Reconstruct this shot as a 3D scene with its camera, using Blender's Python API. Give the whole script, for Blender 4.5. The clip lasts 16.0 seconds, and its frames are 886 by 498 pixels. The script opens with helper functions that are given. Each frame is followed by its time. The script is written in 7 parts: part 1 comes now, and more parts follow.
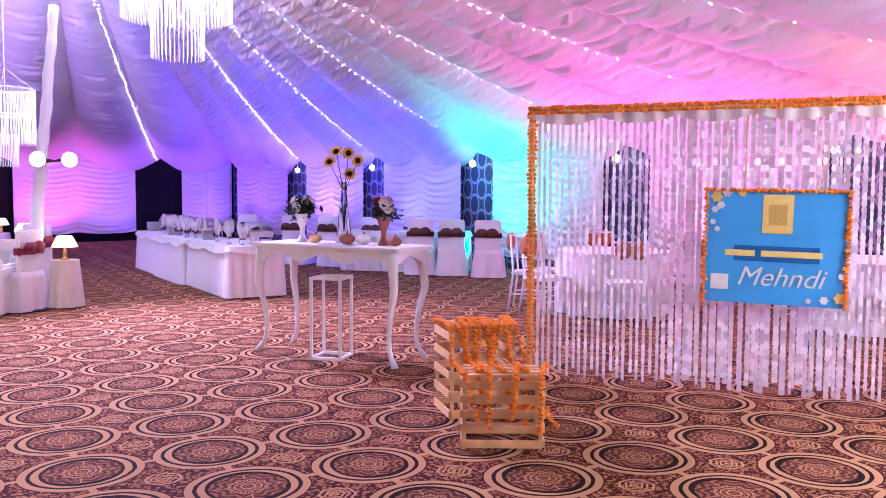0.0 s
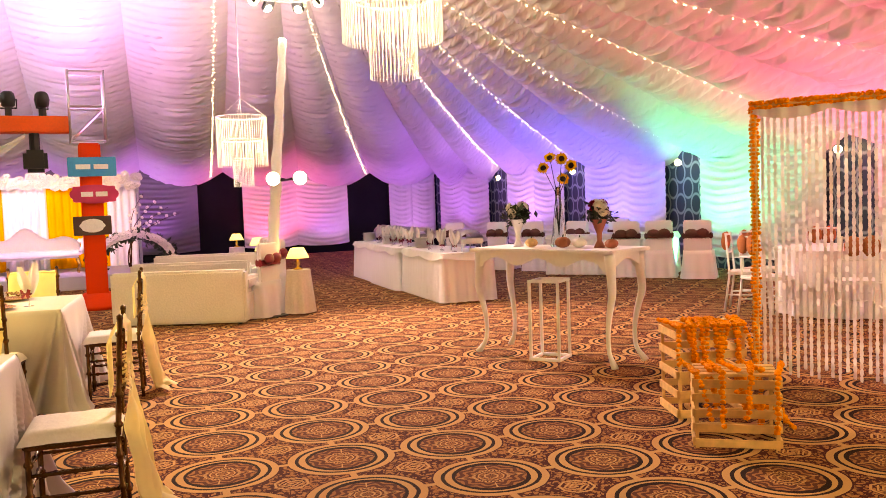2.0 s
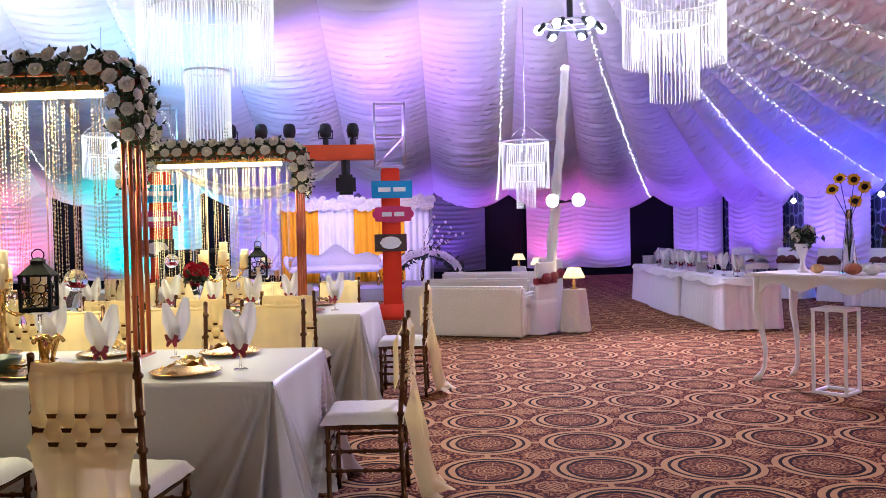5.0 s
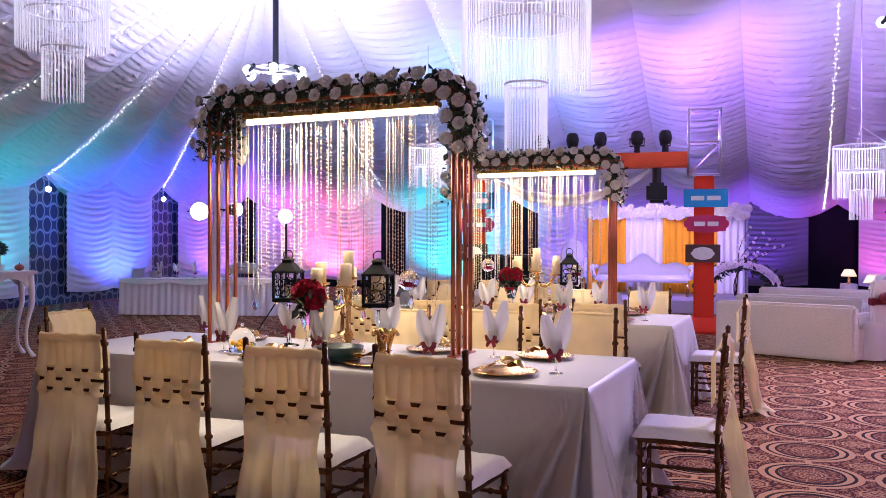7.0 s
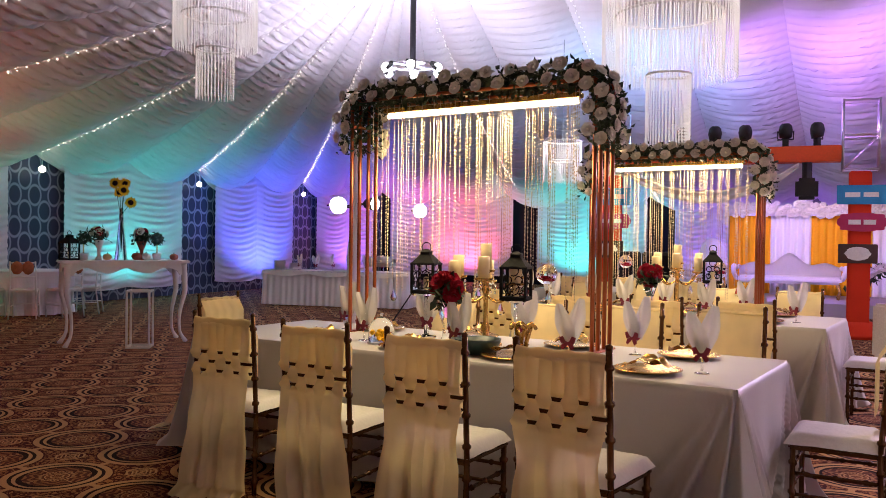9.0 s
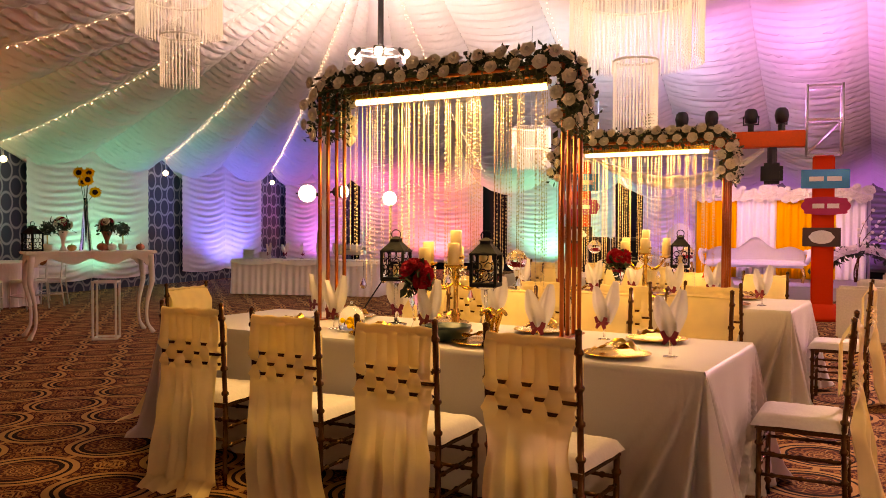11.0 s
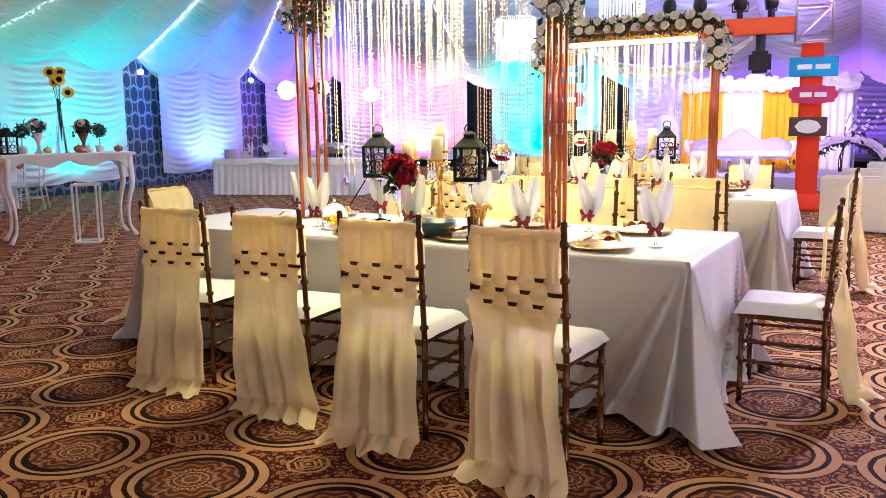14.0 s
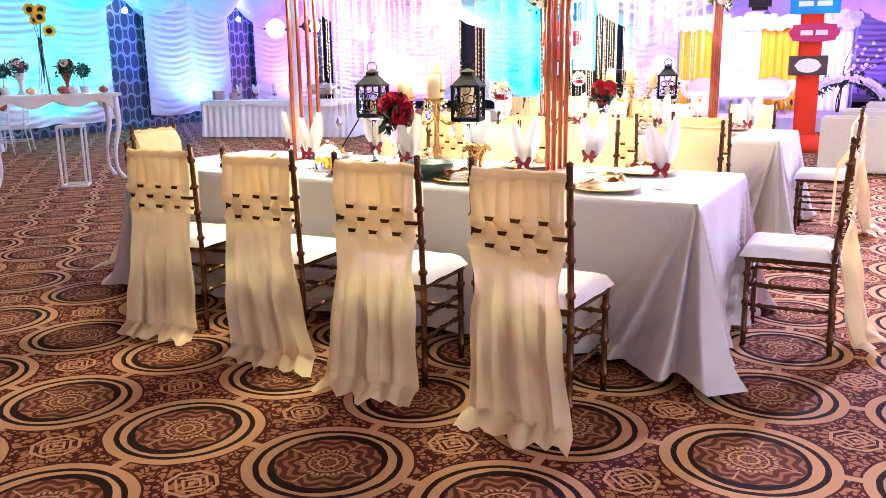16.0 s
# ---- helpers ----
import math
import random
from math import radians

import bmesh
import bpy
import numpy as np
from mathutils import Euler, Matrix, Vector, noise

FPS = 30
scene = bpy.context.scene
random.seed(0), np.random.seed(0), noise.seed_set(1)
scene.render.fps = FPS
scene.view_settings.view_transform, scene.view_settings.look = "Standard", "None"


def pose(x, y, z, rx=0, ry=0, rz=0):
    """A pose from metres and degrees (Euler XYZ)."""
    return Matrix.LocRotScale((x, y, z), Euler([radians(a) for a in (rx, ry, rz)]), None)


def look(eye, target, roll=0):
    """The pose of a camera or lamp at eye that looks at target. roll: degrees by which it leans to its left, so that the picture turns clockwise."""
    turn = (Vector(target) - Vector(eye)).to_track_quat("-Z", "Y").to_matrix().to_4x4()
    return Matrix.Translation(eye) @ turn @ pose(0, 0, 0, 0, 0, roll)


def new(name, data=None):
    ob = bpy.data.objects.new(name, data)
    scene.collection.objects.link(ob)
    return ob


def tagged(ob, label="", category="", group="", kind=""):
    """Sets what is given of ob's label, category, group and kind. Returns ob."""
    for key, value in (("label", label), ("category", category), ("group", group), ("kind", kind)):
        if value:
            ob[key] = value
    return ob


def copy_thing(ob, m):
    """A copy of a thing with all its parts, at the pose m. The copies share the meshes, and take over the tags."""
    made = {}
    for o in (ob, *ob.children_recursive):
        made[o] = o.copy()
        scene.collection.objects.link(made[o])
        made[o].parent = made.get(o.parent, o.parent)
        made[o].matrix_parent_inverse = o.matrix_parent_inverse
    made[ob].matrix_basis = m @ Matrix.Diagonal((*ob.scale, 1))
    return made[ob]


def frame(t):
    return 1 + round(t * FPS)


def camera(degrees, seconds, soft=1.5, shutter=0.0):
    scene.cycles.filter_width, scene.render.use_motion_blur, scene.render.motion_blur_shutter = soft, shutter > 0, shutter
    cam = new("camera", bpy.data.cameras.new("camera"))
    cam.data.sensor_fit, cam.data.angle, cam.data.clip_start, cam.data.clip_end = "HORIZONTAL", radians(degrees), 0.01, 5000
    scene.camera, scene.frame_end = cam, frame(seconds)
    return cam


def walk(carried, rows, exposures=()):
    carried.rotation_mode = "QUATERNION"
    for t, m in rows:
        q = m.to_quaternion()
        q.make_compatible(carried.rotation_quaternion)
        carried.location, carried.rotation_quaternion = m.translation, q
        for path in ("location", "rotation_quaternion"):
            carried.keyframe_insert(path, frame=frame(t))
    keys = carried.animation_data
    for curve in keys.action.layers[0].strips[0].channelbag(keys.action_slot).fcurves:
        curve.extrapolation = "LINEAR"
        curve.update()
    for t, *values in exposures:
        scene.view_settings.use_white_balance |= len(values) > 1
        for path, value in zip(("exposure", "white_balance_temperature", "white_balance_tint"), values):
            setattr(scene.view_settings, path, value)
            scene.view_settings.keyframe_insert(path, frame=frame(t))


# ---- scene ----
cam = camera(55.8, 16.0, 0.9)
PATH = [
    (0, (-0.021, -0.052, 1.415), (0.246, 1.926, 1.28), 0.3),
    (0.5, (-0.11, -0.098, 1.422), (0.018, 1.894, 1.3), -1.4),
    (1, (-0.159, -0.145, 1.42), (-0.152, 1.854, 1.333), -2.1),
    (1.5, (-0.208, -0.195, 1.418), (-0.28, 1.802, 1.321), -1.9),
    (2, (-0.208, -0.239, 1.416), (-0.403, 1.748, 1.301), -2.1),
    (2.5, (-0.163, -0.298, 1.412), (-0.575, 1.657, 1.334), -0.9),
    (3, (-0.11, -0.342, 1.403), (-0.674, 1.575, 1.315), 0.1),
    (3.2, (-0.087, -0.358, 1.404), (-0.694, 1.545, 1.312), 0.4),
    (5.3, (-0.035, -0.463, 1.392), (-0.953, 1.313, 1.368), -1.0),
    (5.5, (-0.029, -0.463, 1.409), (-1.036, 1.264, 1.384), -0.1),
    (6, (-0.05, -0.5, 1.402), (-1.285, 1.073, 1.392), -0.7),
    (6.5, (-0.061, -0.521, 1.405), (-1.417, 0.949, 1.399), -0.2),
    (7, (-0.079, -0.527, 1.4), (-1.503, 0.877, 1.385), 0.1),
    (7.5, (-0.092, -0.535, 1.394), (-1.603, 0.775, 1.38), -0.2),
    (8, (-0.103, -0.538, 1.376), (-1.669, 0.706, 1.368), 0.1),
    (8.5, (-0.126, -0.542, 1.374), (-1.723, 0.662, 1.362), 0.5),
    (9, (-0.136, -0.541, 1.377), (-1.759, 0.626, 1.352), 0.8),
    (11.5, (-0.14, -0.532, 1.374), (-1.714, 0.7, 1.308), 0.1),
    (12, (-0.116, -0.566, 1.381), (-1.702, 0.649, 1.284), -0.0),
    (12.5, (-0.149, -0.528, 1.373), (-1.72, 0.703, 1.259), -0.1),
    (13, (-0.157, -0.52, 1.369), (-1.723, 0.714, 1.203), -0.5),
    (13.5, (-0.167, -0.501, 1.371), (-1.713, 0.742, 1.114), -0.4),
    (14, (-0.179, -0.492, 1.357), (-1.722, 0.745, 1.059), -0.7),
    (14.5, (-0.206, -0.484, 1.347), (-1.737, 0.755, 0.999), -0.7),
    (15, (-0.231, -0.473, 1.345), (-1.751, 0.771, 0.97), -0.8),
    (15.5, (-0.261, -0.457, 1.335), (-1.787, 0.77, 0.929), -1.1),
    (16, (-0.295, -0.439, 1.336), (-1.807, 0.796, 0.904), -0.8),
]
EXPOSURES = [
    (0.0, 0.75, 5200, 22), (0.8, 0.68, 5500, 27), (1.6, 0.57, 6000, 42), (1.9, 0.72, 19000, -10), (2.5, 0.6, 19000, -15), (3.2, 0.14, 18500, -10),
    (5.3, 0.18, 4850, -8), (6.0, -0.1, 4900, 14), (6.6, -0.1, 5100, 12), (7.5, 0.05, 5600, 32), (8.2, -0.24, 6200, 20), (9.2, -0.3, 7000, 7),
    (11.3, -0.05, 20000, 22), (11.9, 0.1, 15500, 10), (12.6, 0.44, 9200, -10), (13.3, 0.7, 7000, -22), (14.5, 1.15, 4800, 2), (15.0, 1.2, 4300, 12), (15.6, 1.2, 4400, 16), (16.0, 1.45, 5200, 1),
]
walk(cam, [(t, look(eye, target, roll)) for t, eye, target, roll in PATH], EXPOSURES)

# ---- light ----
world = bpy.data.worlds.new("world")
scene.world = world
world.use_nodes = True
world.node_tree.nodes["Background"].inputs[0].default_value = (0.62, 0.5, 1.0, 1)
world.node_tree.nodes["Background"].inputs[1].default_value = 0.03

RA = radians(30)
RN = Vector((math.cos(RA), math.sin(RA), 0))
RU = Vector((-math.sin(RA), math.cos(RA), 0))
WALL_E, WALL_N, WALL_W, WALL_S = 10.6, 24.3, -13.8, -3.2
RIDGE_B, PEAK_A, PEAK_B, PEAK_Z = 11.0, 2.4, -6.15, 5.9


def room(a, b, z=0.0):
    """A place in the hall's own frame: a across, b along, in metres."""
    p = RN * a + RU * b
    return Vector((p.x, p.y, z))


def eave(a):
    return 2.3 + 0.6 * (WALL_E - a) / (WALL_E - WALL_W)


def lamp(name, kind, place, energy, colour, target=None, size=0.1, cone=60, blend=0.6):
    data = bpy.data.lights.new(name, kind)
    data.energy, data.color = energy, colour
    if kind == "AREA":
        data.size = size
    else:
        data.shadow_soft_size = size
    if kind == "SPOT":
        data.spot_size, data.spot_blend = radians(cone), blend
    ob = new(name, data)
    ob.matrix_world = look(place, target) if target is not None else Matrix.Translation(place)
    return ob


GREEN, TEAL, BLUE, VIOLET, PINK, RED, AMBER, WHITE = (0.05, 1, 0.45), (0.05, 0.85, 0.8), (0.08, 0.12, 1), (0.35, 0.12, 1), (1, 0.12, 0.5), (1, 0.1, 0.06), (1, 0.6, 0.22), (1, 0.9, 0.95)

# wall washers at the foot of the drapes, floodlights on the two hanging pipes, stage lights
for b, col, e in ((21.75, (0.25, 0.07, 1), 130), (18.05, (0.26, 0.12, 1), 260), (14.35, (0.06, 0.05, 1), 430), (11.2, (0.04, 0.9, 0.7), 230), (6.95, PINK, 330), (3.2, RED, 260), (0, VIOLET, 260)):
    lamp("wall_washer", "SPOT", room(WALL_E - 1.3, b, 0.2), e, col, room(WALL_E - 1.0, b, 3.4), 0.08, 130)
for b, col, e in ((21.9, VIOLET, 250), (17.3, BLUE, 430), (12.9, TEAL, 150), (8.4, GREEN, 60), (6, RED, 260), (1, RED, 120)):
    lamp("wall_washer", "SPOT", room(WALL_W + 1.3, b, 0.2), e, col, room(WALL_W + 0.2, b, 3.3), 0.08, 130)
for a, col, e in ((9.6, VIOLET, 40), (7, VIOLET, 50), (5.2, PINK, 90), (1.5, VIOLET, 200), (-3.0, VIOLET, 150), (-6.8, TEAL, 300), (-10.6, (1, 0.14, 0.3), 320)):
    lamp("wall_washer", "SPOT", room(a, WALL_N - 1.2, 0.2), e, col, room(a, WALL_N - 0.2, 3.2), 0.08, 130)
# unseen south wall washers, added to bounce fill onto screen and chair backs
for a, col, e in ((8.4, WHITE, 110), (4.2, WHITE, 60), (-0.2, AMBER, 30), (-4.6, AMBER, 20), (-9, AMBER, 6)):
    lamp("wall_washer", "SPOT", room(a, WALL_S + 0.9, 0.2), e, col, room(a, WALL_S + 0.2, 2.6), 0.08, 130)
lamp("flood_lamp", "POINT", Vector((-3.4, 11.3, 4.12)), 85, (0.72, 0.6, 1), size=0.35)
lamp("flood_lamp", "SPOT", Vector((-3.4, 11.3, 4.05)), 2300, (0.86, 0.63, 1), Vector((-0.3, 6.6, 0)), 0.3, 96, 0.9)
lamp("flood_lamp", "SPOT", room(-6.14, 11.12, 3.72), 640, (0.78, 0.72, 1), room(-6.14, 11.13, 6.0), 0.3, 172, 0.3)
# moving heads over the stage gate throw colour up onto the lining
for s, col, e, up in ((0.7, (0.2, 0.5, 1), 420, 0.5), (2.0, (0.5, 0.2, 1), 380, 3.5), (3.2, (0.55, 0.22, 1), 430, 7)):
    p = Vector((-6.58, 11.65, 3.25)) - RN * (3.68 - s)
    lamp("stage_beam_lamp", "SPOT", p, e, col, p + RN * (up - 2.0) + RU * 4.5 + Vector((0, 0, 1.5)), 0.12, 150, 1.0)
# stage floor wash
lamp("stage_wash", "SPOT", Vector((-9.6, 13.2, 2.5)), 400, (0.55, 0.3, 1), Vector((-10.4, 16.2, 0.4)), 0.1, 80)
lamp("stage_wash", "SPOT", Vector((-8.6, 14.0, 2.5)), 150, (1, 0.75, 0.4), Vector((-10.2, 16.9, 1.2)), 0.1, 70)

# ---- materials ----
MATS = {}


def shader(name):
    m = bpy.data.materials.new(name)
    m.use_nodes = True
    nt = m.node_tree
    return m, nt, nt.nodes["Principled BSDF"]


def node(nt, kind, **inputs):
    n = nt.nodes.new(kind)
    for key, value in inputs.items():
        n.inputs[key.replace("_", " ")].default_value = value
    return n


def mat(name, colour, rough=0.6, metal=0.0, grain=40.0, amount=0.12, bump=0.15, sheen=0.0, glow=None, power=0.0, clear=0.0, big=1.2):
    """A plain surface with grain at two scales and fine relief."""
    if name in MATS:
        return MATS[name]
    m, nt, bsdf = shader(name)
    co = node(nt, "ShaderNodeTexCoord")
    fine, broad = node(nt, "ShaderNodeTexNoise", Scale=grain, Detail=6.0), node(nt, "ShaderNodeTexNoise", Scale=big, Detail=3.0)
    both = node(nt, "ShaderNodeMix")
    both.inputs["Factor"].default_value = 0.5
    ramp = node(nt, "ShaderNodeMapRange", From_Min=0.3, From_Max=0.7, To_Min=1 - amount, To_Max=1 + amount)
    mul = node(nt, "ShaderNodeVectorMath")
    mul.operation = "SCALE"
    mul.inputs[0].default_value = colour[:3]
    for n in (fine, broad):
        nt.links.new(co.outputs["Object"], n.inputs["Vector"])
    nt.links.new(fine.outputs["Fac"], both.inputs[2])
    nt.links.new(broad.outputs["Fac"], both.inputs[3])
    nt.links.new(both.outputs[0], ramp.inputs["Value"])
    nt.links.new(ramp.outputs[0], mul.inputs["Scale"])
    nt.links.new(mul.outputs[0], bsdf.inputs["Base Color"])
    bsdf.inputs["Roughness"].default_value = rough
    bsdf.inputs["Metallic"].default_value = metal
    bsdf.inputs["Sheen Weight"].default_value = sheen
    bsdf.inputs["Coat Weight"].default_value = clear
    if rough >= 0.7:
        bsdf.inputs["Specular IOR Level"].default_value = 0.12
    if bump:
        b = node(nt, "ShaderNodeBump", Strength=bump, Distance=0.01)
        nt.links.new(fine.outputs["Fac"], b.inputs["Height"])
        nt.links.new(b.outputs[0], bsdf.inputs["Normal"])
    if glow:
        bsdf.inputs["Emission Color"].default_value = (*glow, 1)
        bsdf.inputs["Emission Strength"].default_value = power
    MATS[name] = m
    return m


def carpet_material():
    """Axminster carpet: a square lattice of ringed medallions with small octagons between."""
    m, nt, bsdf = shader("carpet")
    L = nt.links.new
    co = node(nt, "ShaderNodeTexCoord")
    mp = node(nt, "ShaderNodeMapping")
    mp.vector_type = "TEXTURE"
    mp.inputs["Location"].default_value = (-1.265, 4.29, 0)
    mp.inputs["Rotation"].default_value = (0, 0, radians(23.9))
    mp.inputs["Scale"].default_value = (0.648, 0.632, 1)
    L(co.outputs["Object"], mp.inputs[0])

    def math_(op, a, b=None, c=None):
        n = nt.nodes.new("ShaderNodeMath")
        n.operation = op
        for i, v in enumerate((a, b, c)):
            if v is None:
                continue
            if isinstance(v, (int, float)):
                n.inputs[i].default_value = v
            else:
                L(v, n.inputs[i])
        return n.outputs[0]

    sep = node(nt, "ShaderNodeSeparateXYZ")
    L(mp.outputs[0], sep.inputs[0])
    cx = math_("SUBTRACT", math_("FRACT", math_("ADD", sep.outputs[0], 0.5)), 0.5)
    cy = math_("SUBTRACT", math_("FRACT", math_("ADD", sep.outputs[1], 0.5)), 0.5)
    ox = math_("SUBTRACT", math_("FRACT", sep.outputs[0]), 0.5)
    oy = math_("SUBTRACT", math_("FRACT", sep.outputs[1]), 0.5)
    wob = node(nt, "ShaderNodeTexNoise", Scale=9.0, Detail=2.0)
    L(mp.outputs[0], wob.inputs["Vector"])
    r = math_("SQRT", math_("ADD", math_("MULTIPLY", cx, cx), math_("MULTIPLY", cy, cy)))
    r = math_("ADD", r, math_("MULTIPLY", math_("SUBTRACT", wob.outputs["Fac"], 0.5), 0.012))
    ang = math_("ARCTAN2", cy, cx)
    ro = math_("MAXIMUM", math_("MAXIMUM", math_("ABSOLUTE", ox), math_("ABSOLUTE", oy)), math_("MULTIPLY", math_("ADD", math_("ABSOLUTE", ox), math_("ABSOLUTE", oy)), 0.707))

    def band(v, lo, hi):
        return math_("MULTIPLY", math_("GREATER_THAN", v, lo), math_("LESS_THAN", v, hi))

    # crescent shift: the inner light ring is heavier on two opposite sides
    cres = math_("ADD", 0.326, math_("MULTIPLY", math_("COSINE", math_("MULTIPLY", ang, 2.0)), -0.017))
    outer = band(r, 0.4, 0.46)
    inner = math_("MULTIPLY", math_("GREATER_THAN", r, cres), math_("LESS_THAN", r, 0.368))
    dark = band(r, 0.285, 0.402)
    disc = math_("LESS_THAN", r, 0.285)
    cells = node(nt, "ShaderNodeTexVoronoi", Scale=17.0)
    L(mp.outputs[0], cells.inputs["Vector"])
    curl = math_("SINE", math_("ADD", math_("MULTIPLY", r, 96.0), math_("MULTIPLY", math_("SINE", math_("MULTIPLY", ang, 10.0)), 1.9)))
    petals = math_("GREATER_THAN", math_("ADD", curl, math_("MULTIPLY", cells.outputs["Distance"], -1.3)), -0.45)
    beads = math_("MULTIPLY", band(r, 0.125, 0.15), math_("GREATER_THAN", math_("SINE", math_("MULTIPLY", ang, 30.0)), -0.2))
    hub = math_("MAXIMUM", math_("MAXIMUM", band(r, 0.045, 0.06), band(r, 0.095, 0.106)), beads)
    spokes = math_("MULTIPLY", math_("LESS_THAN", math_("ABSOLUTE", math_("SINE", math_("ADD", math_("MULTIPLY", ang, 2.0), 0.35))), 0.05), band(r, 0.16, 0.27))
    # links between the medallions
    link = math_("MAXIMUM", math_("MULTIPLY", math_("LESS_THAN", math_("ABSOLUTE", cx), 0.028), math_("GREATER_THAN", r, 0.455)), math_("MULTIPLY", math_("LESS_THAN", math_("ABSOLUTE", cy), 0.028), math_("GREATER_THAN", r, 0.455)))
    octo = band(ro, 0.115, 0.135)
    octin = math_("MULTIPLY", math_("LESS_THAN", ro, 0.1), math_("GREATER_THAN", math_("SINE", math_("MULTIPLY", math_("ADD", math_("ABSOLUTE", ox), math_("ABSOLUTE", oy)), 130.0)), 0.2))
    vor = node(nt, "ShaderNodeTexVoronoi", Scale=11.0)
    vor.feature = "DISTANCE_TO_EDGE"
    L(mp.outputs[0], vor.inputs["Vector"])
    leaf = math_("MULTIPLY", math_("GREATER_THAN", vor.outputs["Distance"], 0.045), math_("GREATER_THAN", r, 0.462))
    vor2 = node(nt, "ShaderNodeTexVoronoi", Scale=30.0)
    L(mp.outputs[0], vor2.inputs["Vector"])
    leaf = math_("MULTIPLY", leaf, math_("LESS_THAN", vor2.outputs["Distance"], 0.55))

    def over(base, colour, fac):
        n = nt.nodes.new("ShaderNodeMix")
        n.data_type = "RGBA"
        L(fac, n.inputs["Factor"])
        if isinstance(base, tuple):
            n.inputs[6].default_value = (*base, 1)
        else:
            L(base, n.inputs[6])
        n.inputs[7].default_value = (*colour, 1)
        return n.outputs[2]

    MAROON, TAN, BLACK, RUST = (0.058, 0.011, 0.009), (0.46, 0.255, 0.12), (0.016, 0.006, 0.005), (0.32, 0.137, 0.058)
    c = over(MAROON, RUST, leaf)
    c = over(c, MAROON, math_("LESS_THAN", r, 0.475))
    c = over(c, TAN, octo)
    c = over(c, TAN, octin)
    c = over(c, BLACK, dark)
    c = over(c, TAN, outer)
    c = over(c, TAN, inner)
    c = over(c, (0.085, 0.026, 0.017), disc)
    c = over(c, (0.27, 0.11, 0.048), math_("MULTIPLY", disc, petals))
    c = over(c, TAN, math_("MAXIMUM", hub, spokes))
    c = over(c, TAN, link)
    # pile and long-range wear
    pile, wear = node(nt, "ShaderNodeTexNoise", Scale=420.0, Detail=2.0), node(nt, "ShaderNodeTexNoise", Scale=0.6, Detail=4.0)
    for n in (pile, wear):
        L(co.outputs["Object"], n.inputs["Vector"])
    k = math_("MULTIPLY", math_("ADD", 0.55, math_("MULTIPLY", pile.outputs["Fac"], 0.9)), math_("ADD", 0.8, math_("MULTIPLY", wear.outputs["Fac"], 0.4)))
    sc = node(nt, "ShaderNodeVectorMath")
    sc.operation = "SCALE"
    L(c, sc.inputs[0])
    L(k, sc.inputs["Scale"])
    L(sc.outputs[0], bsdf.inputs["Base Color"])
    bsdf.inputs["Roughness"].default_value = 0.9
    bsdf.inputs["Specular IOR Level"].default_value = 0.08
    bp = node(nt, "ShaderNodeBump", Strength=0.5, Distance=0.004)
    L(pile.outputs["Fac"], bp.inputs["Height"])
    L(bp.outputs[0], bsdf.inputs["Normal"])
    return m


def wallpaper_material():
    """Blue paper with rows of pale ogee loops."""
    m, nt, bsdf = shader("patterned_wallpaper")
    L = nt.links.new
    co = node(nt, "ShaderNodeTexCoord")
    mp = node(nt, "ShaderNodeMapping")
    mp.inputs["Scale"].default_value = (1, 1, 0.72)
    L(co.outputs["Object"], mp.inputs[0])
    v = node(nt, "ShaderNodeTexVoronoi", Scale=3.3, Randomness=0.0)
    v.voronoi_dimensions = "2D"
    v.feature = "F1"
    sep, com = node(nt, "ShaderNodeSeparateXYZ"), node(nt, "ShaderNodeCombineXYZ")
    L(mp.outputs[0], sep.inputs[0])
    rot = node(nt, "ShaderNodeVectorRotate", Angle=radians(45))
    rot.rotation_type = "Z_AXIS"
    L(sep.outputs[0], com.inputs[0])
    L(sep.outputs[2], com.inputs[1])
    L(com.outputs[0], rot.inputs[0])
    L(rot.outputs[0], v.inputs["Vector"])
    r = node(nt, "ShaderNodeValToRGB")
    r.color_ramp.elements[0].color, r.color_ramp.elements[0].position = (0.028, 0.045, 0.09, 1), 0.36
    r.color_ramp.elements[1].color, r.color_ramp.elements[1].position = (0.3, 0.36, 0.46, 1), 0.41
    e = r.color_ramp.elements.new(0.47)
    e.color = (0.3, 0.36, 0.46, 1)
    e = r.color_ramp.elements.new(0.52)
    e.color = (0.035, 0.055, 0.11, 1)
    L(v.outputs["Distance"], r.inputs[0])
    L(r.outputs[0], bsdf.inputs["Base Color"])
    bsdf.inputs["Roughness"].default_value = 0.45
    return m


WHITE_CLOTH = mat("white_drape", (0.82, 0.8, 0.83), 0.75, grain=90, amount=0.05, bump=0.08, sheen=0.3)
TABLE_CLOTH = mat("table_cloth", (0.5, 0.48, 0.47), 0.48, grain=160, amount=0.06, bump=0.1, sheen=0.3)


